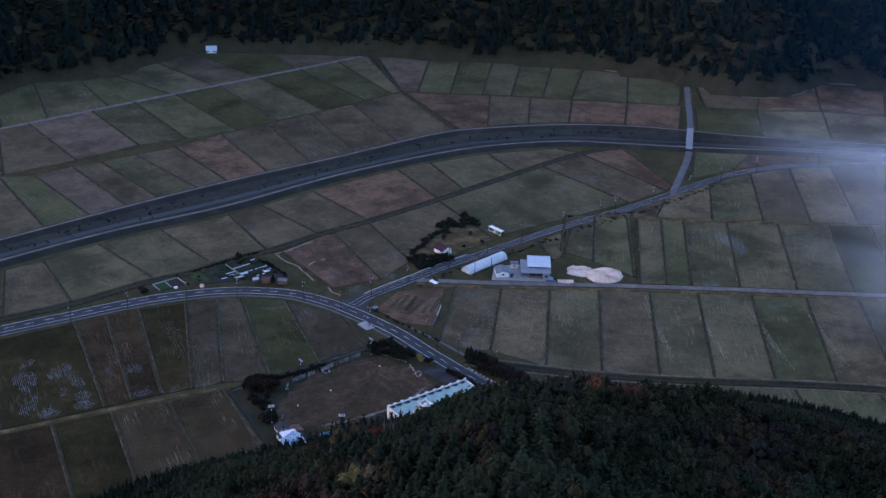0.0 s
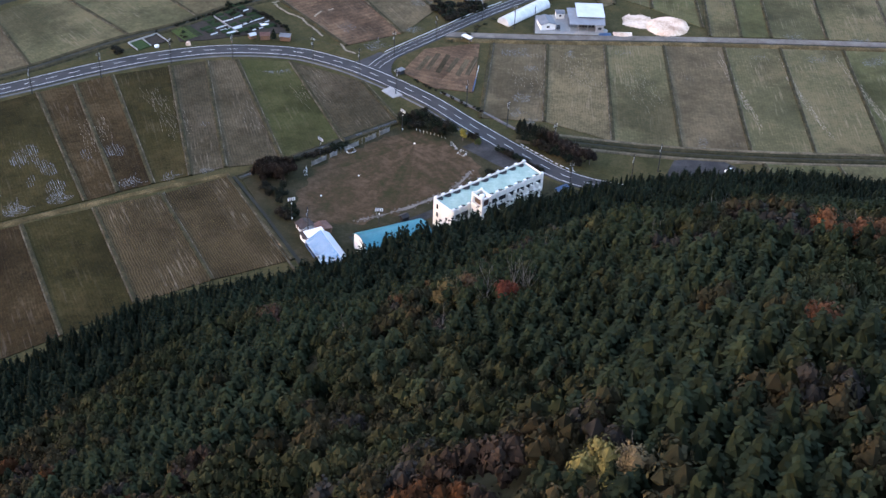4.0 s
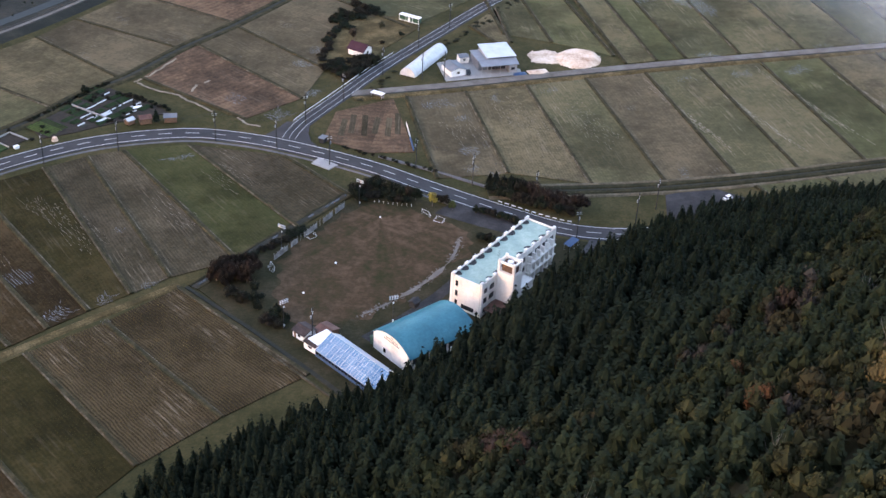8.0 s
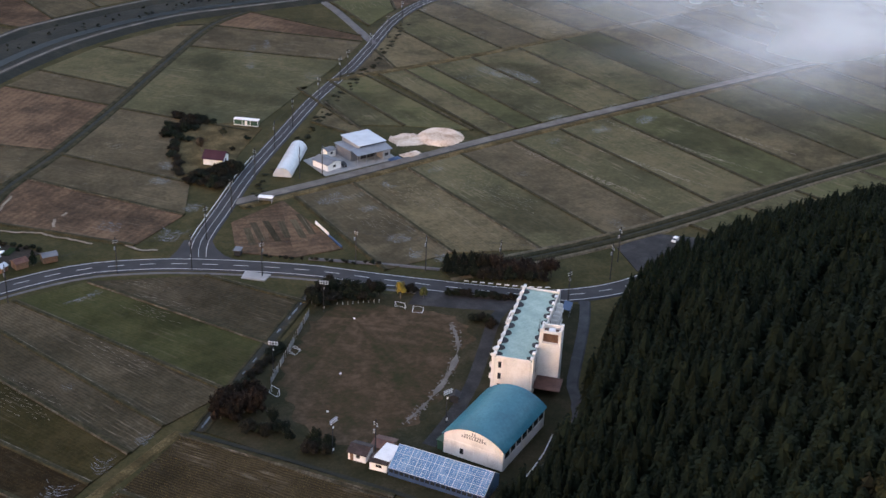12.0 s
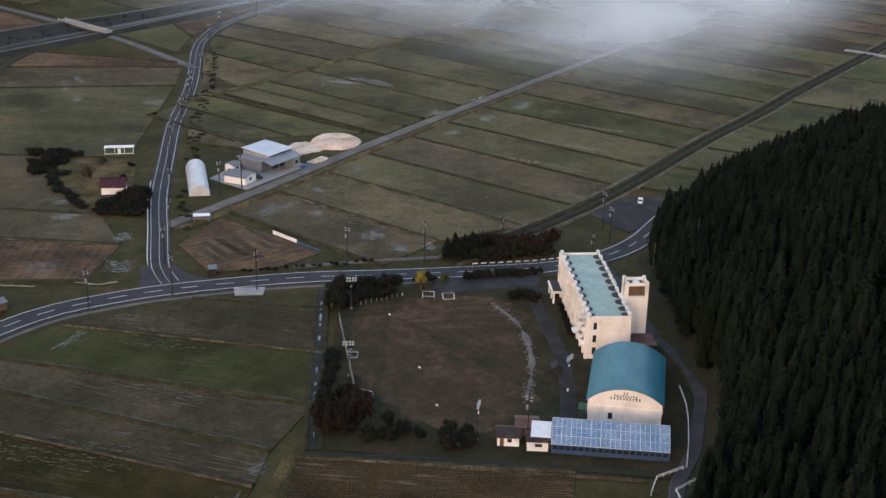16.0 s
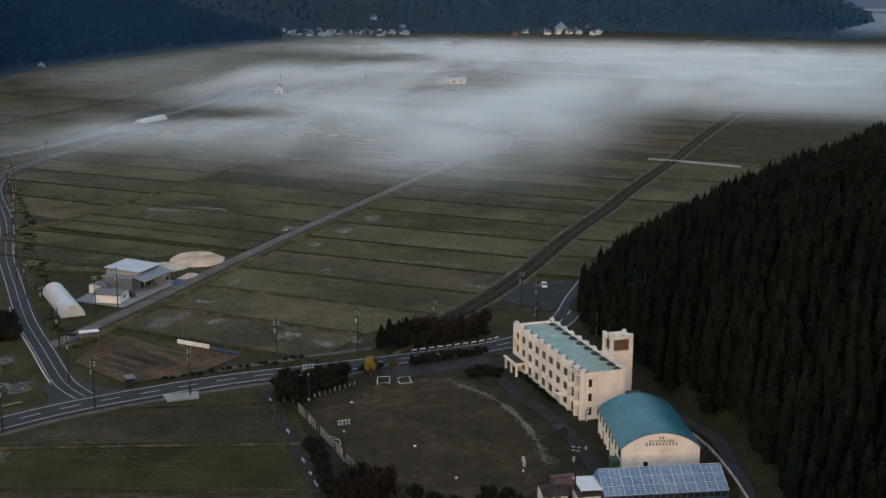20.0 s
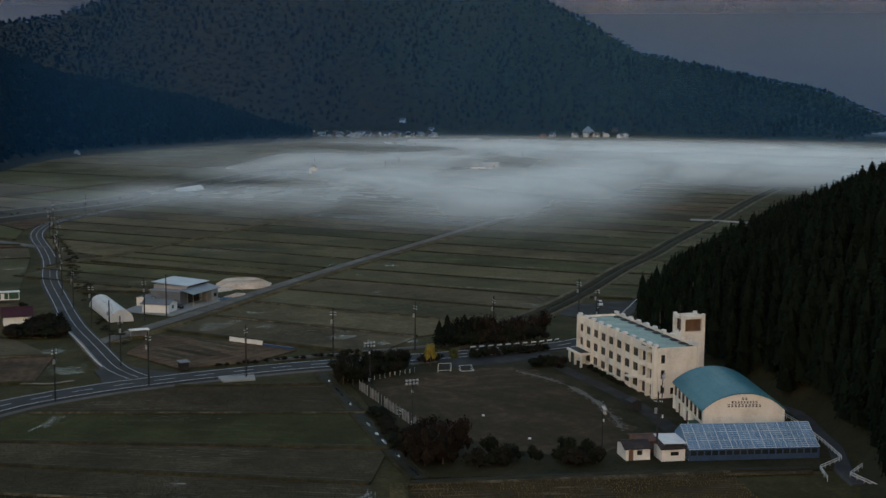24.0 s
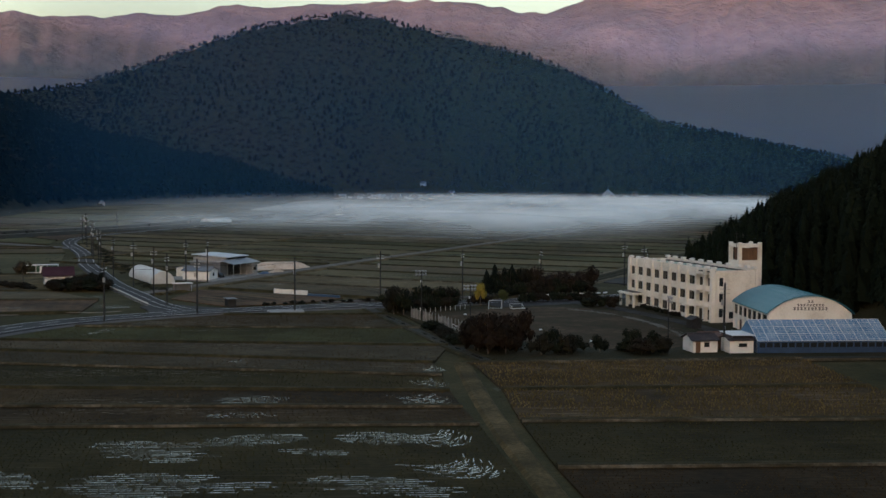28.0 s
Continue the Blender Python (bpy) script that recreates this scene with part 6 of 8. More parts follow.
hoop = empty("tunnel_greenhouse", "long white plastic-film tunnel greenhouse", "greenhouse", pose(43.6, 107.7, 0.05, 0, 0, 45 - 90))
part("film", sweep(arch_line(3.5, 3.0, 0.6, 16), 0, 31, 0.04), PLASTIC, hoop)
for y in (0.0, 31.0):
    e = [(x, y, z) for x, z in arch_line(3.46, 2.96, 0.6, 16)]
    part("end_sheet", Shape().add([(-3.46, y, 0), *e, (3.46, y, 0), (-3.46, y + 0.05, 0), *[(x, yy + 0.05, z) for x, yy, z in e], (3.46, y + 0.05, 0)], [tuple(range(19)), tuple(range(37, 18, -1))]), PLASTIC, hoop)
part("side_skirt", Shape().box(-3.52, 0, 0, -3.44, 31, 0.62).box(3.44, 0, 0, 3.52, 31, 0.62), PLASTIC, hoop)
for k in range(16):
    y = 0.4 + 30.2 * k / 15
    part("hoop", sweep(arch_line(3.53, 3.03, 0.62, 12), y, y + 0.06, 0.04), METAL, hoop)
gable_house("farmhouse", "small white house with a maroon gabled roof", pose(30.5, 134.5, 0.05, 0, 0, 130), 7.8, 6.6, 2.9, 4.9, PURPLE_ROOF, WHITE, 0.6, [(-1.5, 0.9, 1.6, 1.3, "s"), (1.8, 0.9, 1.6, 1.3, "s"), (0, 0.9, 1.4, 1.2, "w"), (0, 0.9, 1.4, 1.2, "e")], None, "house")
con = empty("green_container", "long dark green shed with white edging", "shed", pose(62.9, 164.9, 0.05, 0, 0, -49))
part("body", Shape().box(-5.2, -1.2, 0.15, 5.2, 1.2, 2.5), GREEN_PAINT, con)
part("roof", Shape().box(-5.4, -1.4, 2.5, 5.4, 1.4, 2.68), WHITE, con)
for x in (-5.25, -1.7, 1.8, 5.05):
    part("corner_post", Shape().box(x, -1.26, 0, x + 0.2, -1.205, 2.5), WHITE, con)
part("base_rail", Shape().box(-5.2, -1.27, 0, 5.25, -1.21, 0.3), WHITE, con)
part("door_panel", Shape().box(-0.5, -1.25, 0.3, 0.6, -1.205, 2.2), WHITE, con)
fs = empty("roadside_shelter", "small open shelter with a flat white roof", "shelter", pose(25.6, 90.5, 0.05, 0, 0, -48))
part("roof", Shape().box(-2.7, -1.3, 2.1, 2.7, 1.3, 2.28), WHITE, fs)
part("back_wall", Shape().box(-2.4, 0.9, 0, 2.4, 1.0, 2.1), GREY_ROOF, fs)
for x in (-2.4, 2.4):
    part("post", Shape().tube((x, -1.0, 0), (x, -1.0, 2.1), 0.06, 0.06, 6), METAL, fs)
fence = empty("panel_fence", "low fence of white sheets and blue tarpaulin", "fence", pose(29.6, 64.5, 0.05, 0, 0, -100))
for k in range(8):
    part("panel", Shape().box(1.4 * k, -0.04, 0.1, 1.4 * k + 1.34, 0.04, 1.35 - 0.04 * (k % 3)), WHITE, fence)
for k in range(9):
    part("fence_post", Shape().tube((1.4 * k - 0.03, 0.06, 0), (1.4 * k - 0.03, 0.06, 1.4), 0.035, 0.035, 5), METAL, fence)
part("tarpaulin", Shape().box(11.3, -0.25, 0.0, 21.5, 0.25, 0.6), TARP, fence)


def heap_height(P):
    u, v = (P[:, 0] - 122.5) * 0.8 + (P[:, 1] - 109.0) * 0.6, (P[:, 1] - 109.0) * 0.8 - (P[:, 0] - 122.5) * 0.6
    d1 = np.hypot(u / 10.5, v / 9.0) + 0.06 * bumps(P, 5.0, 6.0)
    d2 = np.hypot((P[:, 0] - 109) / 7.5, (P[:, 1] - 114) / 7.0) + 0.45 * bumps(P, 3.5, 8.0)
    n = bumps(P, 2.2, 3.0) * 0.16 + bumps(P, 6.0, 4.0) * 0.3
    return 0.0 + np.maximum(1.25 * np.clip((1.0 - d1) / 0.22, 0, 1) ** 0.8 * (1 + 0.4 * n), 0.35 * np.clip((1.05 - d2) / 0.4, 0, 1) * (1 + n)) + 0.25 * n * np.clip(1.2 - np.minimum(d1, d2), 0, 1) - 1.2 * (np.minimum(d1, d2) > 1.08)


tagged(new("sand_mound", grid_mesh("sand_heap", np.arange(90, 139, 0.8), np.arange(97, 126, 0.8), heap_height, SAND)), "wide flat-topped heap of pale sand", "sand heap")


# ---- trees and shrubs near the road and the school ----
trng = np.random.default_rng(11)
LEAF_HI = [leafy_template(trng, 13, 80) for _ in range(4)]
CONE_HI = [conifer_template(trng, 12, 9, 1.0, 0.24) for _ in range(3)]


def tinted(name, V, F, colour, material, shade=0.22):
    per = trng.uniform(1 - shade, 1 + shade, (len(V) + 3) // 4).repeat(4)[:len(V), None]
    return raw_mesh(name, V, F, material, np.array([colour]) * per)


def limbs(h, spread, n, r):
    """A tapered trunk with rising limbs."""
    s = Shape().tube((0, 0, -0.3), (0, 0, h * 0.45), r, r * 0.7, 7).tube((0, 0, h * 0.45), (0.1, 0.05, h * 0.8), r * 0.7, r * 0.25, 6)
    for k in range(n):
        a = k * 2.4 + trng.uniform(-0.4, 0.4)
        z = h * trng.uniform(0.28, 0.6)
        q = (spread * math.cos(a) * trng.uniform(0.5, 0.9), spread * math.sin(a) * trng.uniform(0.5, 0.9), z + h * trng.uniform(0.18, 0.35))
        s.tube((0, 0, z), q, r * 0.4, r * 0.12, 5)
        for _ in range(2):
            e = (q[0] * trng.uniform(1.05, 1.4), q[1] * trng.uniform(1.05, 1.4), q[2] + h * trng.uniform(0.05, 0.18))
            s.tube(q, e, r * 0.14, r * 0.05, 4)
    return s


def tree(x, y, h, w, colour, label, kind="leafy", name="tree", bare=0.0, low=False):
    ob = empty(name, label, "tree" if name == "tree" else "shrub", pose(x, y, float(plain(x)), 0, 0, float(trng.uniform(0, 360))))
    if name == "tree":
        part("trunk", limbs(h, w * 0.42, 7, 0.035 * h ** 0.8), BARK, ob)
    if kind == "cone":
        V, F = CONE_HI[trng.integers(3)]
        part("crown", tinted("crown", V * np.array([h * w, h * w, h]), F, colour, NEEDLES), None, ob)
        return ob
    V, F = LEAF_HI[trng.integers(4)]
    if low:
        V = (V - np.array([0, 0, 0.22])) * np.array([1, 1, 1.3])
        V[:, 2] = np.maximum(V[:, 2], 0.02)
    if name != "tree":
        V = V - np.array([0, 0, 0.28])
        V[:, 2] = np.maximum(V[:, 2], 0.0)
    if bare:
        keep = np.repeat(trng.random(len(F) // 2) > bare, 2)
        F = F[keep]
    part("crown", tinted("crown", V * np.array([w, w, h * (1.0 if name == "tree" else 1.4)]), F, colour, LEAVES), None, ob)
    return ob


tree(19.6, 2.6, 6.4, 3.6, (0.3, 0.25, 0.05), "young ginkgo tree in yellow autumn leaf", bare=0.3)
tree(25.5, -1.5, 4.2, 3.2, (0.08, 0.09, 0.03), "small olive-green tree beside the car park")
DARKS = [(0.014, 0.018, 0.011), (0.019, 0.018, 0.012), (0.016, 0.021, 0.012), (0.023, 0.019, 0.013)]


def belt(line, gap, spread, h0, h1, w0, w1, label, name="tree", bare=0.0, tones=DARKS):
    """A dense run of overlapping trees or shrubs along a line."""
    n = max(2, round(length(line) / gap))
    for k in range(n):
        x, y = along(line, (k + 0.5) / n)
        tree(x + trng.uniform(-spread, spread), y + trng.uniform(-spread, spread), trng.uniform(h0, h1), trng.uniform(w0, w1), tones[trng.integers(len(tones))], label, name=name, bare=bare, low=name == "tree")


for x, y, h in ((43, 8.4, 7.6), (44.5, 6.6, 9.0), (46.8, 4.6, 8.2), (48.6, 3.0, 8.8), (50.5, 1.2, 7.4)):
    tree(x, y, h, 1.25, (0.011, 0.015, 0.011), "dark pointed cedar beside the road", "cone")
belt([(47, 6.5), (54, 0.5)], 2.4, 1.2, 6.8, 9.2, 5.0, 7.0, "dark evergreen roadside tree")
belt([(55, 0), (62, -6), (71, -14)], 3.2, 1.4, 6.0, 9.0, 5.5, 8.0, "leafless roadside tree with dense brown twigs", bare=0.5, tones=[(0.034, 0.026, 0.02), (0.028, 0.022, 0.018)])
belt([(44, 3.5), (54, -5.5), (65, -15)], 3.2, 0.8, 3.5, 5.5, 4.5, 6.0, "dark low tree in the clump beside the road")
BROWNS = [(0.028, 0.013, 0.009), (0.022, 0.014, 0.01), (0.018, 0.016, 0.011)]


def thicket(poly, n, h0, h1, w0, w1, label, name="tree", tones=DARKS):
    """Overlapping trees or shrubs filling a patch of ground; poly runs clockwise."""
    P = np.array(poly + poly[:1], float)
    lo, hi = P.min(0), P.max(0)
    put = []
    for _ in range(4000):
        q = trng.uniform(lo, hi)
        if len(put) < n and away([q], P)[0] > 0 and all(np.hypot(*(q - o)) > 0.32 * w0 for o in put):
            put.append(q)
            tree(float(q[0]), float(q[1]), trng.uniform(h0, h1), trng.uniform(w0, w1), tones[trng.integers(len(tones))], label, name=name, low=name == "tree")


thicket([(-62, -25), (-54, -18), (-48, -21), (-50, -30), (-57, -31)], 10, 5.6, 8.0, 6.0, 8.5, "broad dark rust-brown tree at the sports field's edge", tones=[(0.023, 0.016, 0.011), (0.027, 0.017, 0.011), (0.02, 0.015, 0.01)])
thicket([(-59, -31), (-50, -30), (-46.5, -42), (-44, -52), (-49, -55), (-55, -42)], 12, 2.8, 5.2, 3.6, 6.0, "low dark green tree at the sports field's edge")
belt([(-52, -17), (-44, -11.5), (-36, -7), (-26, -0.5)], 3.0, 0.8, 1.4, 2.6, 3.6, 5.4, "dark tangled shrub along the sheet fence", name="shrub")
belt([(-7, 13.5), (2.5, 19.5), (10, 12), (15.5, 6.5)], 2.3, 1.1, 4.4, 6.4, 5.0, 6.8, "dark tree in the belt between road and sports field")
belt([(-4, 11.5), (4, 13.5), (12, 5.5)], 2.8, 0.9, 2.4, 3.8, 3.8, 5.2, "low dark tree at the sports field's end")
belt([(22, 6.5), (26, 1.5)], 2.2, 0.6, 2.6, 3.8, 3.0, 4.2, "dark olive tree beside the car park")
belt([(33, -3.5), (41, -11.5), (50, -20.5)], 2.2, 0.6, 1.8, 3.4, 2.8, 4.4, "dense dark green shrub between road and car park", name="shrub")
belt([(28, -21.5), (32, -25), (31, -29)], 2.4, 0.8, 2.6, 3.4, 3.8, 5.0, "dense dark green shrub before the school entrance", name="shrub")
for x, y, h, w in ((-46, -46, 1.6, 3.0), (-47, -51, 1.8, 2.6), (33, -48, 1.4, 2.4)):
    tree(x, y, h, w, DARKS[int(x + 80) % 4], "dense dark green shrub", name="shrub")
belt([(31.8, -35.3), (15.7, -47.1)], 1.6, 0.3, 0.9, 1.5, 1.6, 2.4, "low clipped dark shrub along the school front", name="shrub")
# round the farmhouse
thicket([(8, 124), (22, 129), (30, 128.5), (38, 126), (25, 113), (18, 107.5)], 34, 2.2, 4.0, 4.0, 6.0, "dark bush in the thicket before the farmhouse", name="shrub")
thicket([(24, 168), (44, 192), (52, 181), (44, 172), (33, 160)], 24, 2.0, 3.6, 4.2, 6.2, "dark bush in the thicket on the bank", name="shrub")
belt([(13, 131), (17, 141), (20, 149), (25, 158), (31, 166), (37, 173), (44, 176), (53, 174)], 2.6, 1.2, 1.4, 2.6, 3.6, 5.4, "dark bush on the bank round the farmhouse", name="shrub")
for x, y, h, w in ((54, 150, 1.8, 3.4), (43, 143, 1.6, 2.6)):
    tree(x, y, h, w, DARKS[int(x * 3) % 4], "dark bush on the grass behind the farmhouse", name="shrub")
tree(31.5, 147.5, 7.5, 6.0, (0.05, 0.04, 0.028), "thin half-bare tree behind the farmhouse", bare=0.7)
tree(47, 157, 5.0, 4.0, (0.05, 0.05, 0.03), "small half-bare tree on the mound", bare=0.6)
# verge growth along the branch road and fields
BR_E = sides(BRANCH, -6.8)
for k in range(90):
    x, y = along(cut(BR_E, 42, 300), k / 89)
    x, y = x + trng.uniform(-0.6, 3.6), y - trng.uniform(-0.6, 3.6)
    if not (46 < x < 92 and y < 134 and y > 94) and math.hypot(x - 44, y - 102) > 9:
        tree(x, y, trng.uniform(0.25, 0.8), trng.uniform(1.4, 3.8), ((0.03, 0.03, 0.016), (0.036, 0.033, 0.018), (0.026, 0.027, 0.014))[k % 3], "weedy dull green shrub on the road verge", name="shrub")
for k in range(16):
    x, y = (-4 + k * 1.9 + trng.uniform(-1, 1), 44.5 - k * 1.75 + 3.2)
    tree(x + 4.5, y + 4.5, trng.uniform(0.6, 1.3), trng.uniform(1.5, 2.6), DARKS[k % 4], "weedy dark shrub on the road verge", name="shrub")
# single bright trees on the hill
for x, y, h, w, c, lab in ((10.5, -342, 8.0, 6.5, (0.15, 0.132, 0.045), "tall tree in pale yellow autumn leaf"), (13.5, -344, 7.5, 5.5, (0.12, 0.098, 0.054), "tall tree in pale straw-coloured autumn leaf"),
                           (68, -250.5, 8.5, 9.0, (0.13, 0.056, 0.024), "broad tree in orange-brown autumn leaf"), (74, -252, 8.0, 8.0, (0.12, 0.052, 0.024), "broad tree in orange autumn leaf"),
                           (80, -250, 8.0, 8.5, (0.11, 0.054, 0.025), "broad tree in orange-brown autumn leaf"), (43.4, -313, 8.0, 6.5, (0.1, 0.044, 0.022), "spreading tree in rust-brown autumn leaf"),
                           (0.5, -244.8, 9.0, 8.5, (0.085, 0.066, 0.027), "broad tree in tawny yellow-brown leaf"), (3.9, -241.5, 9.0, 6.0, (0.075, 0.047, 0.026), "tree in pale brown autumn leaf"), (10.6, -250.5, 8.2, 5.6, (0.11, 0.034, 0.02), "small tree in red autumn leaf"), (-10, -230, 8.0, 5.0, (0.095, 0.047, 0.022), "small tree in orange-brown leaf"), (44.6, -100.9, 10.5, 7.0, (0.06, 0.03, 0.017), "broad russet tree among the cedars"),
                           (-2.8, -213, 6.5, 4.0, (0.12, 0.066, 0.03), "small orange-brown autumn tree"), (-39.9, -201, 7.0, 8.0, (0.055, 0.034, 0.024), "broad brown autumn tree among the cedars"),
                           (-94.6, -142.5, 8.0, 8.0, (0.055, 0.036, 0.024), "broad brown tree at the wood's foot"), (-38, -208, 7.0, 8.0, (0.06, 0.036, 0.024), "broad brown autumn tree among the cedars"),
                           (13.8, -320.5, 6.0, 3.0, (0.17, 0.06, 0.04), "small red-brown autumn tree")):
    ob = tree(x, y, h, w, c, lab)
    ob.location.z = float(hill_height(np.array([(x, y)]))[0])


# leafless pale trees standing over the canopy
TWIG = mat("pale_dead_wood", (0.075, 0.072, 0.065), (0.14, 0.135, 0.12), scale=0.8, fine=5, bump=0.4, dist=0.03, obj=False)
for x, y, h in ((12, -247.2, 13), (7.3, -245.6, 10.5), (13.7, -247.8, 12), (14.6, -249.9, 10.5), (6.5, -251.2, 9), (7.6, -234.1, 10), (-20.4, -248.7, 9.5), (-39.9, -234, 8), (23.4, -209.5, 9), (52.8, -229, 11), (56.2, -225.2, 10), (40, -236, 9), (-2, -258, 8)):
    bt = empty("tree", "leafless pale tree with thin bare branches", "tree", pose(x, y, float(hill_height(np.array([(x, y)]))[0]), 0, 0, float(trng.uniform(0, 360))))
    part("trunk", limbs(h, 2.2, 9, 0.12), TWIG, bt)


# bare trunks showing at the wood's edge
TRUNK_PALE = mat("pale_bark", (0.09, 0.08, 0.068), (0.16, 0.145, 0.125), scale=0.8, fine=5, bump=0.4, dist=0.03, obj=False)
for x, y, h in ((72.5, -49.5, 8.5), (74.2, -51.5, 9.5), (75.6, -52.8, 8.0), (76.4, -55.6, 9.0), (77.8, -57.5, 10.0), (78.6, -60.0, 8.8), (79.6, -61.6, 9.6)):
    z = float(hill_height(np.array([(x, y)]))[0])
    tr = empty("tree", "tall cedar with a bare pale trunk at the wood's edge", "tree", pose(x - 2.5, y + 2.8, z - 1.2))
    part("trunk", Shape().tube((0, 0, -0.4), (0.15, 0.1, h), 0.17, 0.09, 7), TRUNK_PALE, tr)
    V, F = CONE_HI[trng.integers(3)]
    part("crown", tinted("crown", V * np.array([4.2, 4.2, 6.5]) + np.array([0.15, 0.1, h - 1.6]), F, (0.01, 0.017, 0.0105), NEEDLES), None, tr)


# ---- poles, lamps and wires ----
OLD_POST = mat("weathered_post", (0.018, 0.018, 0.018), (0.036, 0.035, 0.034), scale=0.8, fine=5, rough=0.85, bump=0.2, dist=0.02, obj=False)
pole = empty("utility_pole", "dark weathered concrete utility pole with crossarms", "utility pole", pose(-7.4, 40.1, 0), "roadside utility poles")
part("shaft", Shape().tube((0, 0, -0.3), (0, 0, 12.8), 0.21, 0.15, 8), OLD_POST, pole)
for z in (11.5, 10.8):
    part("crossarm", Shape().box(-0.9, -0.05, z, 0.9, 0.05, z + 0.09), METAL, pole)
    for x in (-0.8, -0.4, 0.4, 0.8):
        part("insulator", Shape().tube((x, 0, z + 0.09), (x, 0, z + 0.28), 0.05, 0.04, 6), WHITE, pole)
part("transformer", Shape().tube((0.35, 0.25, 8.6), (0.35, 0.25, 9.6), 0.28, 0.28, 10), METAL, pole)
part("step_bolt", Shape().tube((-0.4, 0, 7.4), (0.4, 0, 7.4), 0.025, 0.025, 5), DARK_METAL, pole)
POLES = [(-23.3, 57.1), (-44, 67.9), (-79.5, 68.5), (-106, 64.5), (-134, 50.5), (-160, 36), (22.5, 30.5), (38.4, 13.6), (56, -3), (59.2, -31.5), (84, -26), (11.4, 90.5), (34, 111.5), (56.7, 133.5), (77.7, 152.5), (104, 171.5), (129.4, 191.5), (139.1, 199),
         (166, 217), (193, 239), (218, 259), (246, 277), (292, 290), (48.5, 103), (57.5, 101), (-39.5, -63.9), (96, -18), (-8, 74.5)]
for x, y in POLES:
    copy_thing(pole, pose(x, y, float(plain(x)), 0, 0, float(trng.uniform(0, 180))))
WIRES = [[(-160, 36), (-134, 50.5), (-106, 64.5), (-79.5, 68.5), (-44, 67.9), (-23.3, 57.1), (-7.4, 40.1), (22.5, 30.5), (38.4, 13.6), (56, -3), (84, -26)],
         [(-23.3, 57.1), (-8, 74.5), (11.4, 90.5), (34, 111.5), (56.7, 133.5), (77.7, 152.5), (104, 171.5), (129.4, 191.5), (166, 217), (193, 239), (218, 259), (246, 277), (292, 290)]]
for run in WIRES:
    for a, b in zip(run, run[1:]):
        for off in (-0.8, 0.8):
            pts = [(a[0] + (b[0] - a[0]) * k / 6, a[1] + (b[1] - a[1]) * k / 6 + off * 0.6, float(plain(a[0])) + 11.75 - 0.9 * (1 - (k / 3 - 1) ** 2)) for k in range(7)]
            s = Shape().path(pts, 0.018)
            tagged(part("overhead_wire", s, DARK_METAL), "thin sagging black overhead wire between poles", "wire", "overhead wires")

flood = empty("floodlight_mast", "tall dark mast with a double row of floodlights", "floodlight", pose(-45.9, -54.6, 0.05, 0, 0, 20), "sports field floodlights")
part("mast", Shape().tube((0, 0, -0.3), (0, 0, 10.2), 0.16, 0.09, 8), DARK_METAL, flood)
for z in (9.5, 10.2):
    part("lamp_bar", Shape().box(-1.3, -0.05, z - 0.05, 1.3, 0.05, z + 0.05), METAL, flood)
    for x in (-1.15, -0.4, 0.4, 1.15):
        lamp = part("lamp_head", Shape().tube((x, 0.05, z + 0.05), (x, -0.42, z - 0.12), 0.12, 0.3, 10), METAL, flood)
        part("lens", Shape().tube((x, -0.42, z - 0.12), (x, -0.45, z - 0.13), 0.28, 0.28, 10), WHITE, lamp)
part("control_box", Shape().box(-0.22, -0.35, 1.0, 0.22, -0.1, 1.7), WHITE, flood)
part("repeater_box", Shape().box(-0.18, -0.32, 7.6, 0.18, -0.08, 8.1), WHITE, flood)
for x, y, turn in ((-37.3, -13.5, 130), (-5.0, 9.0, 130), (-14.0, -60.7, 0)):
    copy_thing(flood, pose(x, y, 0.05, 0, 0, turn))

# goals, fences, rails and small things on the school ground
goal = empty("football_goal", "small white tubular goal without a net", "goal", pose(15.4, -2.6, 0.07, 0, 0, -60), "football goals")
for x in (-1.6, 1.6):
    part("goal_post", Shape().tube((x, 0, 0), (x, 0, 2.05), 0.05, 0.05, 6), WHITE, goal)
    part("back_stay", Shape().tube((x, 0, 2.05), (x, 1.0, 0.05), 0.035, 0.035, 6), WHITE, goal)
    part("ground_bar", Shape().tube((x, 0, 0.06), (x, 1.0, 0.06), 0.035, 0.035, 6), WHITE, goal)
part("crossbar", Shape().tube((-1.6, 0, 2.05), (1.6, 0, 2.05), 0.05, 0.05, 6), WHITE, goal)
part("rear_bar", Shape().tube((-1.6, 1.0, 0.06), (1.6, 1.0, 0.06), 0.035, 0.035, 6), WHITE, goal)
copy_thing(goal, pose(-42.2, -22.4, 0.07, 0, 0, 98))
copy_thing(goal, pose(19.6, -6.5, 0.1, 90, 0, -50))
copy_thing(goal, pose(-26, -5.5, 0.1, 90, 0, 30))
OLD_SHEET = mat("weathered_sheet", (0.07, 0.068, 0.064), (0.17, 0.165, 0.155), (0.3, 0.29, 0.27), scale=0.5, fine=2.5, rough=0.8, bump=0.3, dist=0.03, obj=False)
net = empty("panel_fence", "weathered grey corrugated sheet fence with gaps", "fence", pose(-40.5, -17.5, 0.05, 0, 0, 41.5))
for k in range(22):
    if k in (4, 7, 8, 13, 14, 18):
        continue
    part("panel", Shape().box(1.85 * k, -0.04, 0.05, 1.85 * k + 1.8, 0.04, 2.0 + 0.1 * ((k * 7) % 3)), OLD_SHEET, net)
for k in range(23):
    part("fence_post", Shape().tube((1.85 * k - 0.02, 0.09, 0), (1.85 * k - 0.02, 0.09, 2.5), 0.05, 0.05, 6), METAL, net)
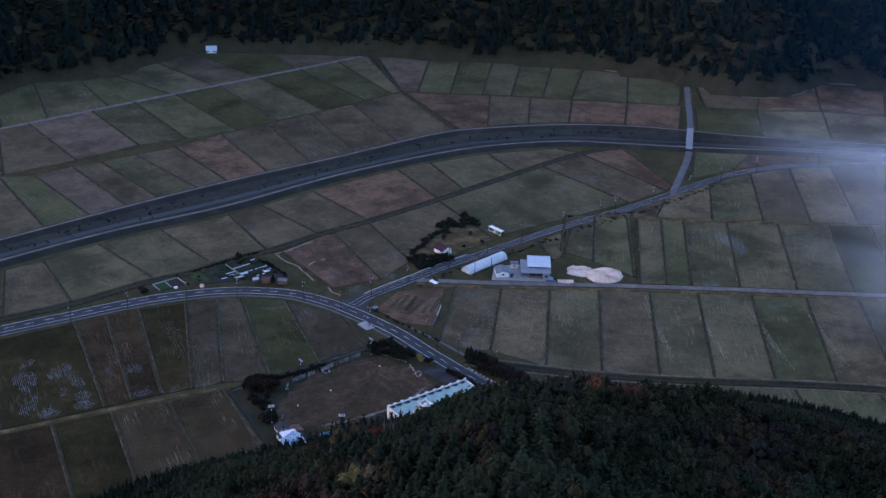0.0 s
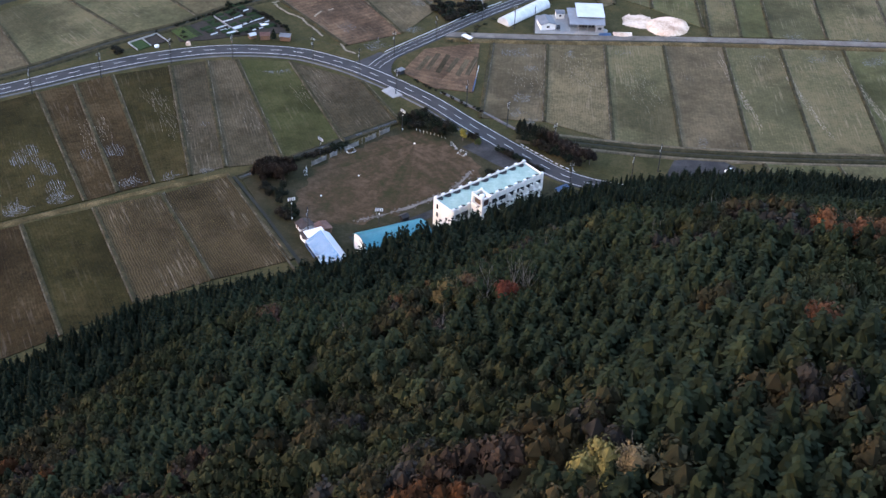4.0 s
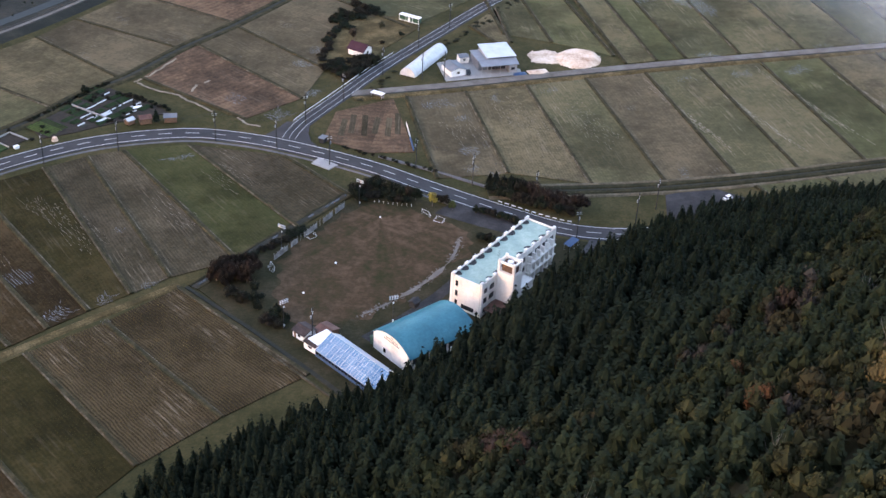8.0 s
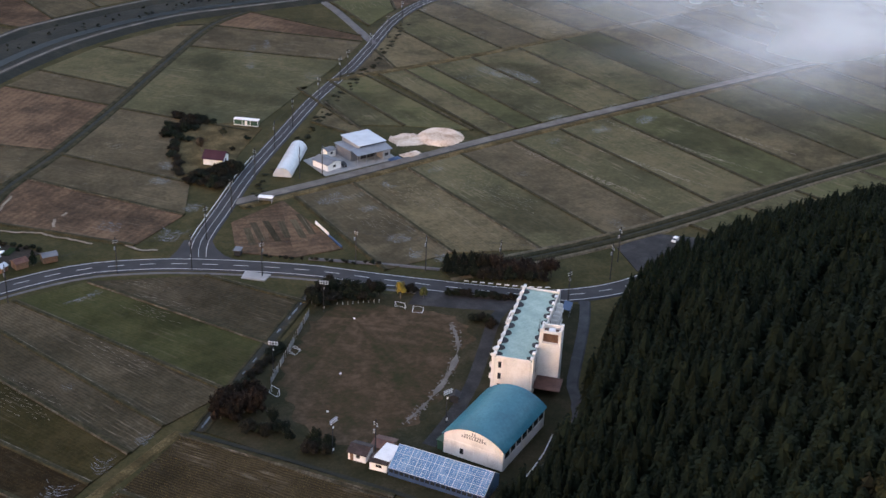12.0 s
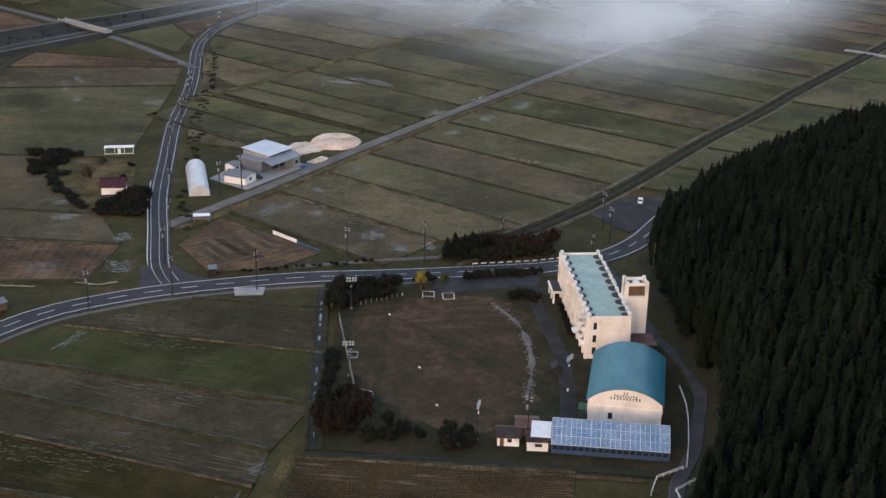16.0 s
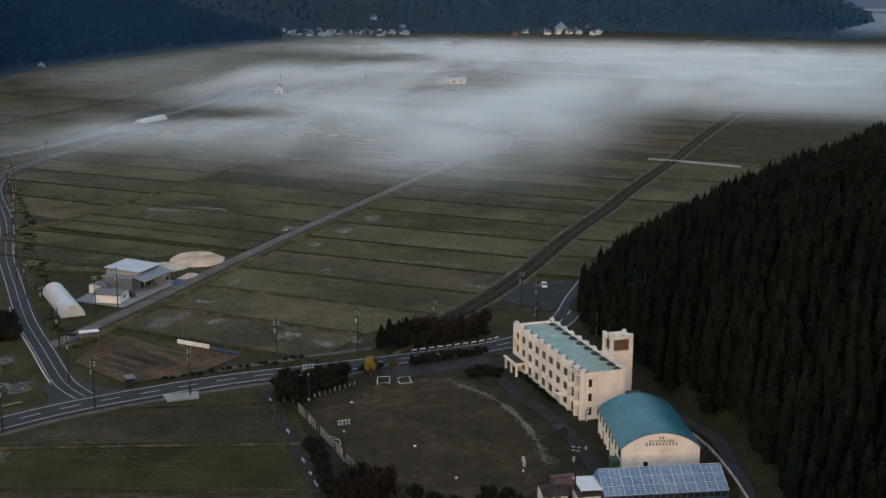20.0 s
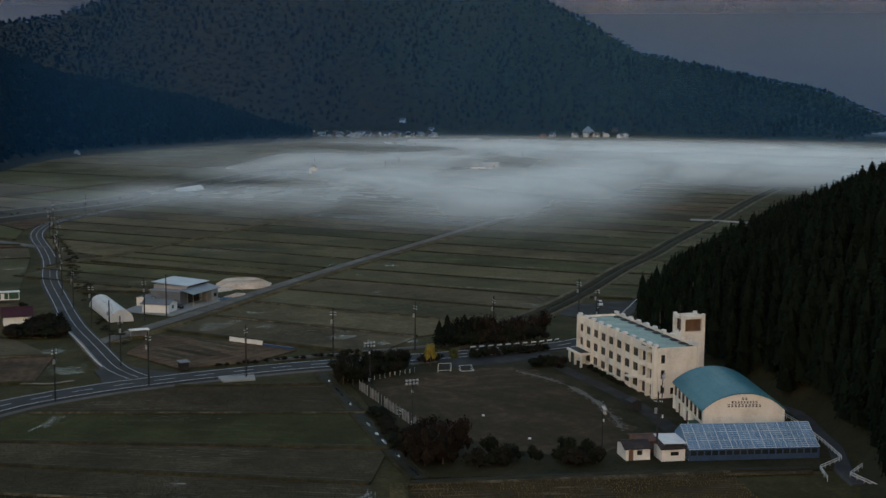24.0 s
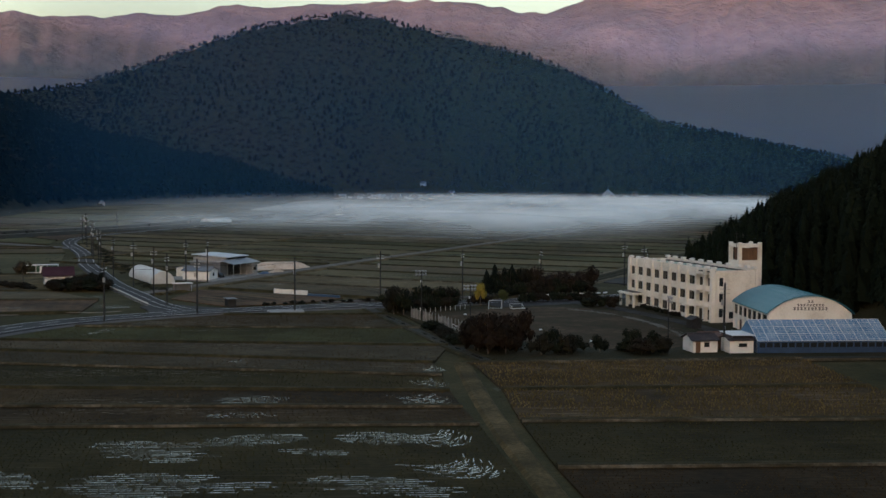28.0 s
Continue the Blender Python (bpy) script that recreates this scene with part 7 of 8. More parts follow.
WEST_DITCH = smooth_line([(3, 25), (-22.4, 6.8), (-48, -11.4), (-68, -26.5)], 3)
tagged(part("ditch", band(WEST_DITCH, 1.2, -1.2, 0.1, 0.15), BED), "narrow dark ditch beside the school ground", "ditch", kind="structure")
for a, b in ((8, 14), (16, 21), (22, 24), (30, 33), (48, 51), (56, 58), (61, 65), (71, 74), (80, 86)):
    run = cut(WEST_DITCH, a, b)
    run = [mix(p, q, u) for p, q in zip(run, run[1:]) for u in (0.0, 0.25, 0.5, 0.75)] + [run[-1]]
    wide = [0.06 + 0.34 * math.sin(math.pi * (k + 0.15) / (len(run) - 0.7)) ** 0.5 * frng.uniform(0.5, 1.1) for k in range(len(run))]
    ux, uy = run[-1][0] - run[0][0], run[-1][1] - run[0][1]
    ul = math.hypot(ux, uy)
    edge = [(x - uy / ul * w, y + ux / ul * w) for (x, y), w in zip(run, wide)] + [(x + uy / ul * w * 0.8, y - ux / ul * w * 0.8) for (x, y), w in zip(run[::-1], wide[::-1])]
    tagged(part("ditch_water", Shape().prism(edge[::-1], 0.09, 0.125), WATER_STILL), "still water lying in the ditch", "puddle", kind="structure")
for o in (1.6, -1.6):
    tagged(part("bank", band(WEST_DITCH, o + 0.35, o - 0.35, 0.28, 0.4, 0.3), DYKE), "dark turf edge of the ditch", "bank", kind="structure")
tagged(part("ditch", band([(-70, -25.5), (-56, -51), (-42, -79), (-36, -92)], 0.7, -0.7, 0.06, 0.1), BED), "narrow dark ditch beside the straw field", "ditch", kind="structure")
tagged(part("field_edge", band([(-72.5, -24.5), (-51.5, -67.5), (-39, -92.5)], 0.3, -0.3, 0.3, 0.4, 0.2), STRAW_EDGE), "pale straw edge of the golden field", "bank", kind="structure")
for k in range(9):
    x, y = 12.5 - k * 1.45, 4.2 + k * 0.75
    tagged(part("low_post", Shape().tube((x, y, 0), (x, y, 1.1), 0.05, 0.05, 6), WHITE), "short white wooden post at the sports field's end", "post", "posts along the sports field")
rail_run = [(4.2, -82.0), (-3, -86.5), (-9.8, -89.8), (-20, -94), (-29.3, -97.3)]
rail_run2 = [(-30.5, -97.0), (-37.3, -93.8), (-41, -94.6), (-43.7, -95.3)]
rail_run3 = [(-33.2, -101.1), (-39.7, -97.9 - 1.2), (-46, -104)]
for run in (rail_run, rail_run2, rail_run3):
    gr_ = empty("guard_rail", "low white pipe guard rail beside the lane", "guard rail", pose(run[0][0], run[0][1], 0.1))
    o = run[0]
    for a, b in zip(run, run[1:]):
        for z in (0.45, 0.85):
            part("rail", Shape().tube((a[0] - o[0], a[1] - o[1], z), (b[0] - o[0], b[1] - o[1], z), 0.07, 0.07, 6), WHITE, gr_)
        n = max(1, round(math.hypot(b[0] - a[0], b[1] - a[1]) / 2))
        for k in range(n + 1):
            x, y = a[0] + (b[0] - a[0]) * k / n - o[0], a[1] + (b[1] - a[1]) * k / n - o[1]
            part("rail_post", Shape().tube((x, y, -0.2), (x, y, 0.9), 0.06, 0.06, 6), WHITE, gr_)
# white guard rail plates beside the clump on the main road
ga = empty("guard_rail", "row of short white guard rail plates beside the main road", "guard rail")
GA = sides(cut(MAIN, 448, 478), 4.3)
for k in range(11):
    p, q = along(GA, (k + 0.12) / 11), along(GA, (k + 0.7) / 11)
    part("rail_plate", Shape().path([(*p, 0.75), (*q, 0.75)], 0.16, 4), WHITE, ga)
    part("rail_post", Shape().tube((*p, -0.1), (*p, 0.8), 0.06, 0.06, 5), METAL, ga)
# guard rail along the branch road's west side
gb = empty("guard_rail", "long white steel guard rail along the branch road", "guard rail")
GRL = cut(sides(BRANCH, 3.5), 14, 92)
for k in range(39):
    p, q = along(GRL, k / 39 + 1e-4), along(GRL, (k + 1) / 39)
    part("rail", Shape().tube((*p, 0.72), (*q, 0.72), 0.12, 0.12, 5), WHITE, gb)
    part("rail_post", Shape().tube((*p, -0.2), (*p, 0.8), 0.06, 0.06, 5), METAL, gb)
for x, y in ((0, 0), (-22, -24), (-36, -38)):
    tagged(part("marker_disc", Shape().tube((x, y, 0.06), (x, y, 0.3), 0.34, 0.28, 10), WHITE), "small white marker on the sports field", "marker", "markers on the field")


# ---- the farm yard's loose things ----
def car(m, colour_mat, label):
    ob = empty("car", label, "car", m)
    body = Shape()
    prof = [(-1.85, 0.35), (-1.9, 0.75), (-1.7, 0.95), (-1.2, 1.02), (-0.75, 1.5), (1.3, 1.55), (1.8, 1.1), (1.88, 0.6), (1.85, 0.35)]
    n = len(prof)
    body.add([(x, y, z) for y in (-0.78, 0.78) for x, z in prof], [tuple(range(n)), tuple(range(2 * n - 1, n - 1, -1))] + [(k, n + k, n + (k + 1) % n, (k + 1) % n) for k in range(n)])
    part("body", body, colour_mat, ob)
    for y in (-0.79, 0.75):
        part("side_window", Shape().add([(x, yy, z) for yy in (y, y + 0.04) for x, z in ((-1.05, 1.06), (-0.7, 1.42), (1.2, 1.46), (1.5, 1.06))], [(0, 3, 2, 1), (4, 5, 6, 7), (0, 1, 5, 4), (1, 2, 6, 5), (2, 3, 7, 6), (3, 0, 4, 7)]), GLASS, ob)
    part("windscreen", Shape().add([(-1.21, y, 1.03) for y in (-0.7, 0.7)] + [(-0.78, y, 1.49) for y in (0.7, -0.7)] + [(-1.24, y, 1.04) for y in (-0.7, 0.7)] + [(-0.81, y, 1.5) for y in (0.7, -0.7)],
         [(3, 2, 1, 0), (4, 5, 6, 7), (0, 1, 5, 4), (1, 2, 6, 5), (2, 3, 7, 6), (3, 0, 4, 7)]), GLASS, ob)
    for x in (-1.2, 1.2):
        for y in (-0.82, 0.62):
            wheel = part("wheel", Shape().tube((x, y, 0.3), (x, y + 0.2, 0.3), 0.3, 0.3, 12), DARK_METAL, ob)
            part("rim", Shape().tube((x, y - 0.01, 0.3), (x, y + 0.21, 0.3), 0.17, 0.17, 8), METAL, wheel)
    for y in (-0.6, 0.4):
        part("headlight", Shape().box(-1.92, y, 0.65, -1.88, y + 0.22, 0.8), WHITE, ob)
    return ob


car(pose(69.5, 104.0, 0.06, 0, 0, 80), DARK_METAL, "small dark car parked beside the office shed")
car(pose(124.5, -18.5, 0.08, 0, 0, 20), WHITE, "white car parked on the gravel lot")
tarp_pile = tagged(new("tarpaulin", grid_mesh("tarpaulin", np.linspace(88, 94, 16), np.linspace(97.8, 101, 12), lambda P: 0.05 + 0.7 * np.clip(1 - np.hypot((P[:, 0] - 91) / 2.9, (P[:, 1] - 99.4) / 1.5), 0, 1) ** 0.6 * (1 + 0.5 * bumps(P, 0.8, 2.0)), TARP)),
                   "crumpled blue tarpaulin over a low pile", "tarpaulin")
tagged(new("gravel_mound", grid_mesh("gravel_mound", np.linspace(95, 104, 16), np.linspace(96.5, 102, 12), lambda P: 0.02 + 0.9 * np.clip(1 - np.hypot((P[:, 0] - 99.5) / 4.4, (P[:, 1] - 99.4) / 2.5), 0, 1) * (1 + 0.4 * bumps(P, 1.2, 5.0)), SAND)),
       "low pale mound of gravel beside the farm track", "gravel mound")
box = empty("roadside_hut", "small dark hut at the junction", "hut", pose(-5.2, 58.5, 0.05, 0, 0, 45))
part("body", Shape().box(-1.4, -1.0, 0, 1.4, 1.0, 1.9), DARK_METAL, box)
part("roof", Shape().box(-1.7, -1.3, 1.9, 1.7, 1.3, 2.05), GREY_ROOF, box)

bs_ = empty("cycle_shed", "small open shed with a blue sheet roof behind the school", "shed", pose(56.0, -34.5, 0.1, 0, 0, 36))
part("roof", Shape().add([(-3, -1.3, 2.1), (3, -1.3, 2.1), (3, 1.3, 2.5), (-3, 1.3, 2.5), (-3, -1.3, 2.2), (3, -1.3, 2.2), (3, 1.3, 2.6), (-3, 1.3, 2.6)], [(3, 2, 1, 0), (4, 5, 6, 7), (0, 1, 5, 4), (1, 2, 6, 5), (2, 3, 7, 6), (3, 0, 4, 7)]), TARP, bs_, "faded blue sheet roof")
for x in (-2.8, 0, 2.8):
    for y in (-1.1, 1.1):
        part("post", Shape().tube((x, y, 0), (x, y, 2.15 + 0.15 * (y + 1.1)), 0.05, 0.05, 6), METAL, bs_)

# vegetable garden: a triangle of small beds between the road and the field bank
CABBAGE = mat("bright_leaf_crop", (0.035, 0.06, 0.016), (0.06, 0.098, 0.026), scale=0.8, fine=5.0, bump=0.6, dist=0.08, spec=0.1, obj=False)
DARK_CROP = mat("dark_leaf_crop", (0.016, 0.028, 0.012), (0.032, 0.05, 0.02), scale=0.8, fine=5.0, bump=0.6, dist=0.08, spec=0.1, obj=False)
DARK_SOIL = mat("dark_garden_soil", (0.022, 0.019, 0.015), (0.04, 0.033, 0.026), scale=0.5, fine=3.0, bump=0.5, dist=0.08, spec=0.1, obj=False)
GREENS_LAWN = mat("low_green_crop", (0.02, 0.038, 0.012), (0.034, 0.056, 0.019), scale=0.6, fine=3.0, bump=0.6, dist=0.08, spec=0.1, obj=False)
OLD_WHITE = mat("weathered_white", (0.2, 0.2, 0.195), (0.34, 0.34, 0.33), scale=0.5, fine=3.0, rough=0.8, bump=0.15, dist=0.02, obj=False)
grd = random.Random(5)
GARDEN = np.array([(-110, 97), (-91, 117.5), (-81, 128), (-61, 104), (-57, 95.5), (-78, 92), (-94, 87), (-105, 85), (-110, 97)], float)


def ridge_row(w, l, h, n, rr):
    """One raised crop row: a lumpy ridge."""
    s = Shape()
    for k in range(n + 1):
        y = -l / 2 + l * k / n
        q = h * rr.uniform(0.7, 1.2)
        s.v += [(-w / 2, y, 0), (-w / 4 * rr.uniform(0.7, 1.2), y, q), (w / 4 * rr.uniform(0.7, 1.2), y, q * rr.uniform(0.8, 1.1)), (w / 2, y, 0)]
    for k in range(n):
        a = 4 * k
        s.f += [(a + m, a + m + 1, a + m + 5, a + m + 4) for m in range(3)]
    return s


ROWS = [[ridge_row(0.55, l, h, 8, grd).mesh("crop_ridge", m) for l in (3.6, 5.4)] for h, m in ((0.3, CABBAGE), (0.35, DARK_CROP), (0.6, DARK_CROP), (0.25, PLASTIC))]
tagged(part("garden_ground", Shape().prism([tuple(p) for p in GARDEN[:-1]][::-1], -0.3, 0.07), DARK_SOIL), "dark trodden soil of the vegetable garden", "ground", kind="structure")


def within(x, y, poly):
    odd = False
    for (ax, ay), (bx, by) in zip(poly[:-1], poly[1:]):
        if (ay > y) != (by > y) and x < ax + (bx - ax) * (y - ay) / (by - ay):
            odd = not odd
    return odd


for r in range(-8, 14):
    for c in range(-8, 16):
        # ranks run along the white wall, rows across it
        x, y = -92.4 + 3.9 * c * 0.629 + 6.2 * (r + 0.5) * 0.777, 110.1 - 3.9 * c * 0.777 + 6.2 * (r + 0.5) * 0.629
        if not all(within(x + u * 2.2, y + v * 2.2, GARDEN) for u, v in ((1, 0), (-1, 0), (0, 1), (0, -1))) or x < -95 or grd.random() < 0.05:
            continue
        long_ = grd.random() < 0.7
        w, l = grd.uniform(2.6, 3.5), (5.6 if long_ else 3.8)
        ob = tagged(part("vegetable_plot", Shape().box(-w / 2, -l / 2, -0.1, w / 2, l / 2, 0.08), BED if grd.random() < 0.5 else DARK_SOIL), "small raised vegetable bed with dark leafy rows", "garden bed", "vegetable plots")
        ob.matrix_world = pose(x, y, 0.05, 0, 0, -51 + grd.uniform(-3, 3))
        kind = grd.choice((1, 1, 2, 2, 1, 2, 1, 3, 1, 3))
        for k in range(int(w / 0.85)):
            if kind == 3 and k:
                break
            q = part("crop_ridge", ROWS[kind][1 if long_ else 0], None, ob)
            q.location = (-w / 2 + 0.5 + 0.85 * k, 0, 0.08)
for k in range(46):
    x, y = grd.uniform(-106, -58), grd.uniform(88, 126)
    if within(x, y, GARDEN):
        tree(x, y, grd.uniform(0.6, 1.7), grd.uniform(1.2, 2.8), DARKS[k % 4], "dark bushy plant in the vegetable garden", name="shrub")
belt([(-110, 99), (-96, 111), (-86, 119.5), (-76, 128)], 2.6, 0.5, 0.8, 1.7, 1.8, 2.8, "dark weedy shrub on the garden's bank", name="shrub")
belt([(-75, 116), (-68, 111), (-60, 103), (-56, 97)], 2.4, 0.6, 1.0, 2.0, 2.0, 3.2, "dark weedy shrub beside the garden path", name="shrub")
tree(-86.5, 119.4, 4.2, 3.6, (0.016, 0.02, 0.011), "small dark tree on the garden's bank")
tree(-62.9, 88.6, 5.6, 1.35, (0.01, 0.016, 0.01), "small dark cypress between the garden sheds", "cone")
gable_house("garden_shed", "small grey-roofed shed at the garden's end", pose(-57.6, 88.6, 0.05, 0, 0, -8), 4.6, 3.4, 2.3, 3.0, GREY_ROOF, WOOD, 0.3, [], None, "shed")
gable_house("garden_shed", "dark brown timber shed in the vegetable garden", pose(-67.0, 89.6, 0.05, 0, 0, 4), 4.2, 3.6, 2.2, 3.0, RUST_ROOF, WOOD, 0.3, [], None, "shed")
gable_house("garden_shed", "low lilac-roofed tool shed in the vegetable garden", pose(-72.8, 89.8, 0.05, 0, 0, 30), 3.0, 2.4, 1.8, 2.4, PALE_ROOF, WOOD, 0.25, [], None, "shed")
tagged(new("tarpaulin", grid_mesh("tarpaulin", np.linspace(-70, -66.4, 10), np.linspace(102, 104.2, 8), lambda P: 0.1 + 0.4 * np.clip(1.3 - np.hypot((P[:, 0] + 68.2) / 1.9, (P[:, 1] - 103.1) / 1.2), 0, 1) * (1 + 0.4 * bumps(P, 0.7, 2.0)), WHITE)), "white plastic sheet over a garden bed", "tarpaulin")
wl = empty("garden_wall", "low white wall across the vegetable garden", "wall", pose(-92.4, 110.1, 0.05, 0, 0, -51))
part("wall_body", Shape().box(0, -0.1, 0, 20.5, 0.1, 0.7), CONCRETE, wl)
part("coping", Shape().box(-0.1, -0.16, 0.7, 20.6, 0.16, 0.78), OLD_WHITE, wl)
# rows of greens at the garden's west end, then two walled plots
greens = tagged(part("vegetable_plot", Shape().box(-5.2, -6.6, -0.1, 5.2, 6.6, 0.06), DARK_SOIL), "long vegetable bed with bright green leafy rows", "garden bed", "vegetable plots")
greens.matrix_world = pose(-102.6, 93.2, 0.07, 0, 0, 39)
LONG_ROWS = [ridge_row(0.5, 12.0, 0.32, 20, grd).mesh("crop_ridge", m) for m in (CABBAGE, DARK_CROP)]
for k in range(10):
    q = part("crop_ridge", LONG_ROWS[0 if k < 7 else 1], None, greens)
    q.location = (-4.6 + 1.0 * k, 0.3 * (k % 3), 0.06)
for corners, crop, lab in (([(-127.2, 82.4), (-122.2, 86.3), (-117.3, 80.2), (-122.2, 76.2)], GREENS_LAWN, "low green crop inside white walls"), ([(-121.6, 86.7), (-116.5, 91.2), (-111.0, 85.0), (-116.8, 80.6)], DARK_SOIL, "dark dug plot inside white walls")):
    tagged(part("walled_plot", Shape().prism(corners[::-1], -0.2, 0.16), crop), lab, "garden bed", "vegetable plots")
for a, b in (((-127.9, 82.5), (-116.4, 92.0)), ((-116.2, 91.8), (-110.3, 84.8)), ((-122.0, 86.6), (-117.2, 80.0)), ((-127.7, 82.2), (-122.6, 76.0))):
    l_ = math.hypot(b[0] - a[0], b[1] - a[1])
    pw = empty("garden_wall", "low white wall round a garden plot", "wall", pose(a[0], a[1], 0.05, 0, 0, math.degrees(math.atan2(b[1] - a[1], b[0] - a[0]))))
    part("wall_body", Shape().box(0, -0.1, -0.1, l_, 0.1, 0.5), CONCRETE, pw)
    part("coping", Shape().box(-0.05, -0.16, 0.5, l_ + 0.05, 0.16, 0.57), OLD_WHITE, pw)
bin_ = empty("garden_bin", "small white lidded bin beside the walled plot", "bin", pose(-114.6, 79.2, 0.02, 0, 0, 30))
part("body", Shape().box(-0.9, -0.6, 0, 0.9, 0.6, 0.9), WHITE, bin_)
part("lid", Shape().box(-1.0, -0.7, 0.9, 1.0, 0.7, 1.0), WHITE, bin_)
for x, y in ((-86.0, 97.1), (-82.8, 94.5), (-80.4, 99.4)):
    tagged(part("cloche", sweep(arch_line(0.7, 0.5, 0.06, 8), -2.2, 2.2, 0.03), PLASTIC), "low plastic-covered garden row", "cloche", "cloches").matrix_world = pose(x, y, 0.09, 0, 0, -57)
for x, y, h, w in ((-130.4, 73.6, 2.6, 5.5), (-132.5, 76.0, 2.2, 4.5), (-108.8, 84.0, 1.3, 2.2), (-116.6, 92.8, 1.8, 1.6)):
    tree(x, y, h, w, DARKS[1], "dark bushy shrub beside the walled plots", name="shrub")
for x, y in ((-100.9, 82.2),):
    tagged(part("straw_bale", Shape().tube((x, y, 0.0), (x, y, 1.3), 1.2, 0.9, 12), SAND), "round pale straw stack beside the road", "straw stack", "straw stacks")


# ---- standing water and pale ruts in the harvested paddies ----
def ruts(name, x, y, wide, long, turn, n, material, label, bend=0.0, thin=0.075):
    """Short broken strips side by side, as tractor ruts leave them."""
    s = Shape()
    for k in range(n):
        u = (k + 0.5) / n - 0.5
        lo = -long / 2 * grd.uniform(0.3, 1.0)
        end = long / 2 * grd.uniform(0.3, 1.0)
        while lo < end:
            step = grd.uniform(0.4, 2.4)
            hi = min(end, lo + step)
            c0, c1 = bend * (lo / long * 2) ** 2, bend * (hi / long * 2) ** 2
            w = thin * grd.uniform(0.6, 1.6)
            xx = u * wide + grd.gauss(0, wide / n * 0.3)
            s.add([(xx - w + c0, lo, 0), (xx + w + c0, lo, 0), (xx + w + c1, hi, 0), (xx - w + c1, hi, 0)], [(0, 1, 2, 3)])
            lo = hi + grd.uniform(0.2, 1.6)
    ob = part(name, s, material)
    ob.matrix_world = pose(x, y, float(plain(x)) + 0.05, 0, 0, turn)
    return tagged(ob, label, "puddles" if material is PALE_WATER else "ruts", kind="stuff")


# Rut water: the sky's white gleam is put into the pale base colour.
PALE_WATER = mat("pale_gleam_water", (0.08, 0.077, 0.07), (0.13, 0.127, 0.118), (0.21, 0.205, 0.195), scale=0.5, fine=2.0, rough=0.2, bump=0.05, dist=0.02, spec=0.5, obj=False)
PALE_MUD = mat("pale_straw_mud", (0.11, 0.09, 0.062), (0.18, 0.15, 0.108), (0.28, 0.24, 0.18), scale=0.3, fine=2.0, bump=0.3, dist=0.05, obj=False)


def wet_rows(x, y, wide, long, turn, gap=0.85, thin=0.095):
    """Fine lines of water lying between the stubble rows, in a patch with ragged ends."""
    s = Shape()
    n = max(3, int(wide / gap))
    lean = grd.uniform(-0.35, 0.35) * long
    for k in range(n):
        u = (k + 0.5) / n * 2 - 1
        half = long / 2 * math.sqrt(1 - u * u) * grd.uniform(0.55, 1.05)
        lo, end = lean * u - half, lean * u + half * grd.uniform(0.7, 1.0)
        xx = u * wide / 2 + grd.gauss(0, 0.06)
        while lo < end:
            hi = min(end, lo + grd.uniform(1.0, 5.5))
            w = thin * grd.uniform(0.35, 1.5)
            s.add([(xx - w, lo, 0), (xx + w, lo, 0), (xx + w * grd.uniform(0.4, 1), hi, 0), (xx - w * grd.uniform(0.4, 1), hi, 0)], [(0, 1, 2, 3)])
            lo = hi + grd.uniform(0.1, 0.9)
    ob = part("rut_puddles", s, PALE_WATER)
    ob.matrix_world = pose(x, y, 0.05, 0, 0, turn)
    return tagged(ob, "fine lines of standing water between stubble rows", "puddles", kind="stuff")


for x, y, w, l in ((-152.6, -12.2, 12, 17), (-167, -20, 11, 24), (-118.8, -7.3, 9, 13), (-142.7, -20.1, 7, 15), (-129, -11, 4, 12), (-136, -34, 8, 14), (-158, -44, 10, 15), (-170, -6, 8, 8), (-85.4, 13.5, 4, 4.5), (-146, -30, 4, 10), (-164, -30, 5, 9)):
    wet_rows(x, y, w, l, 24)
for x, y, w, l, turn, n, b in ((-134.2, -41.7, 8, 9, 50, 12, 4), (-148, -50, 8, 10, 60, 13, 4), (-109.5, -30.3, 8, 9, 40, 10, 3), (-95.2, -26.5, 6, 6, 50, 8, 3), (-81.4, -21.9, 5, 5, 50, 8, 3), (-96, -38, 3, 3, 30, 4, 1), (-60, 58, 2.5, 14, 100, 4, 1),
                               (46.3, 79.5, 12, 9, 5, 15, 3), (71.5, 78.7, 3, 8, 10, 4, 3), (52.4, 65, 6, 6, 5, 7, 2), (46.4, 38.4, 7, 9, 60, 8, 0), (42.2, 25, 6, 6, 30, 8, 3), (47.8, 18, 6, 5, 50, 8, 3), (96.7, 81, 8, 5, 10, 7, 1), (158.8, 79, 8, 6, 5, 7, 2),
                               (185.6, 78, 9, 8, 5, 10, 3), (212, 76, 12, 9, 20, 14, 3), (180.6, 100, 9, 8, 5, 11, 3), (211, 96, 12, 8, 5, 14, 3), (240, 97, 10, 7, 5, 8, 2), (126, 95, 8, 5, 0, 6, 2), (118, 3, 9, 5, 80, 8, 1), (4.4, 129.6, 8, 10, 45, 10, 3), (13, 141, 7, 9, 45, 8, 3), (0.9, 100.6, 7, 7, 45, 9, 3),
                               (-17, 84, 9, 11, 40, 12, 3), (-30, 102, 7, 12, 30, 6, 0), (186, 166, 14, 6, 0, 10, 0), (260, 94, 12, 6, 0, 9, 2), (305, 94, 12, 6, 0, 9, 2), (350, 91, 12, 6, 0, 9, 2), (123, 206, 8, 8, 30, 7, 2)):
    ruts("rut_puddles", x, y, w, l, turn, round(n * 1.4), PALE_WATER, "thin strips of standing water in tractor ruts", b)
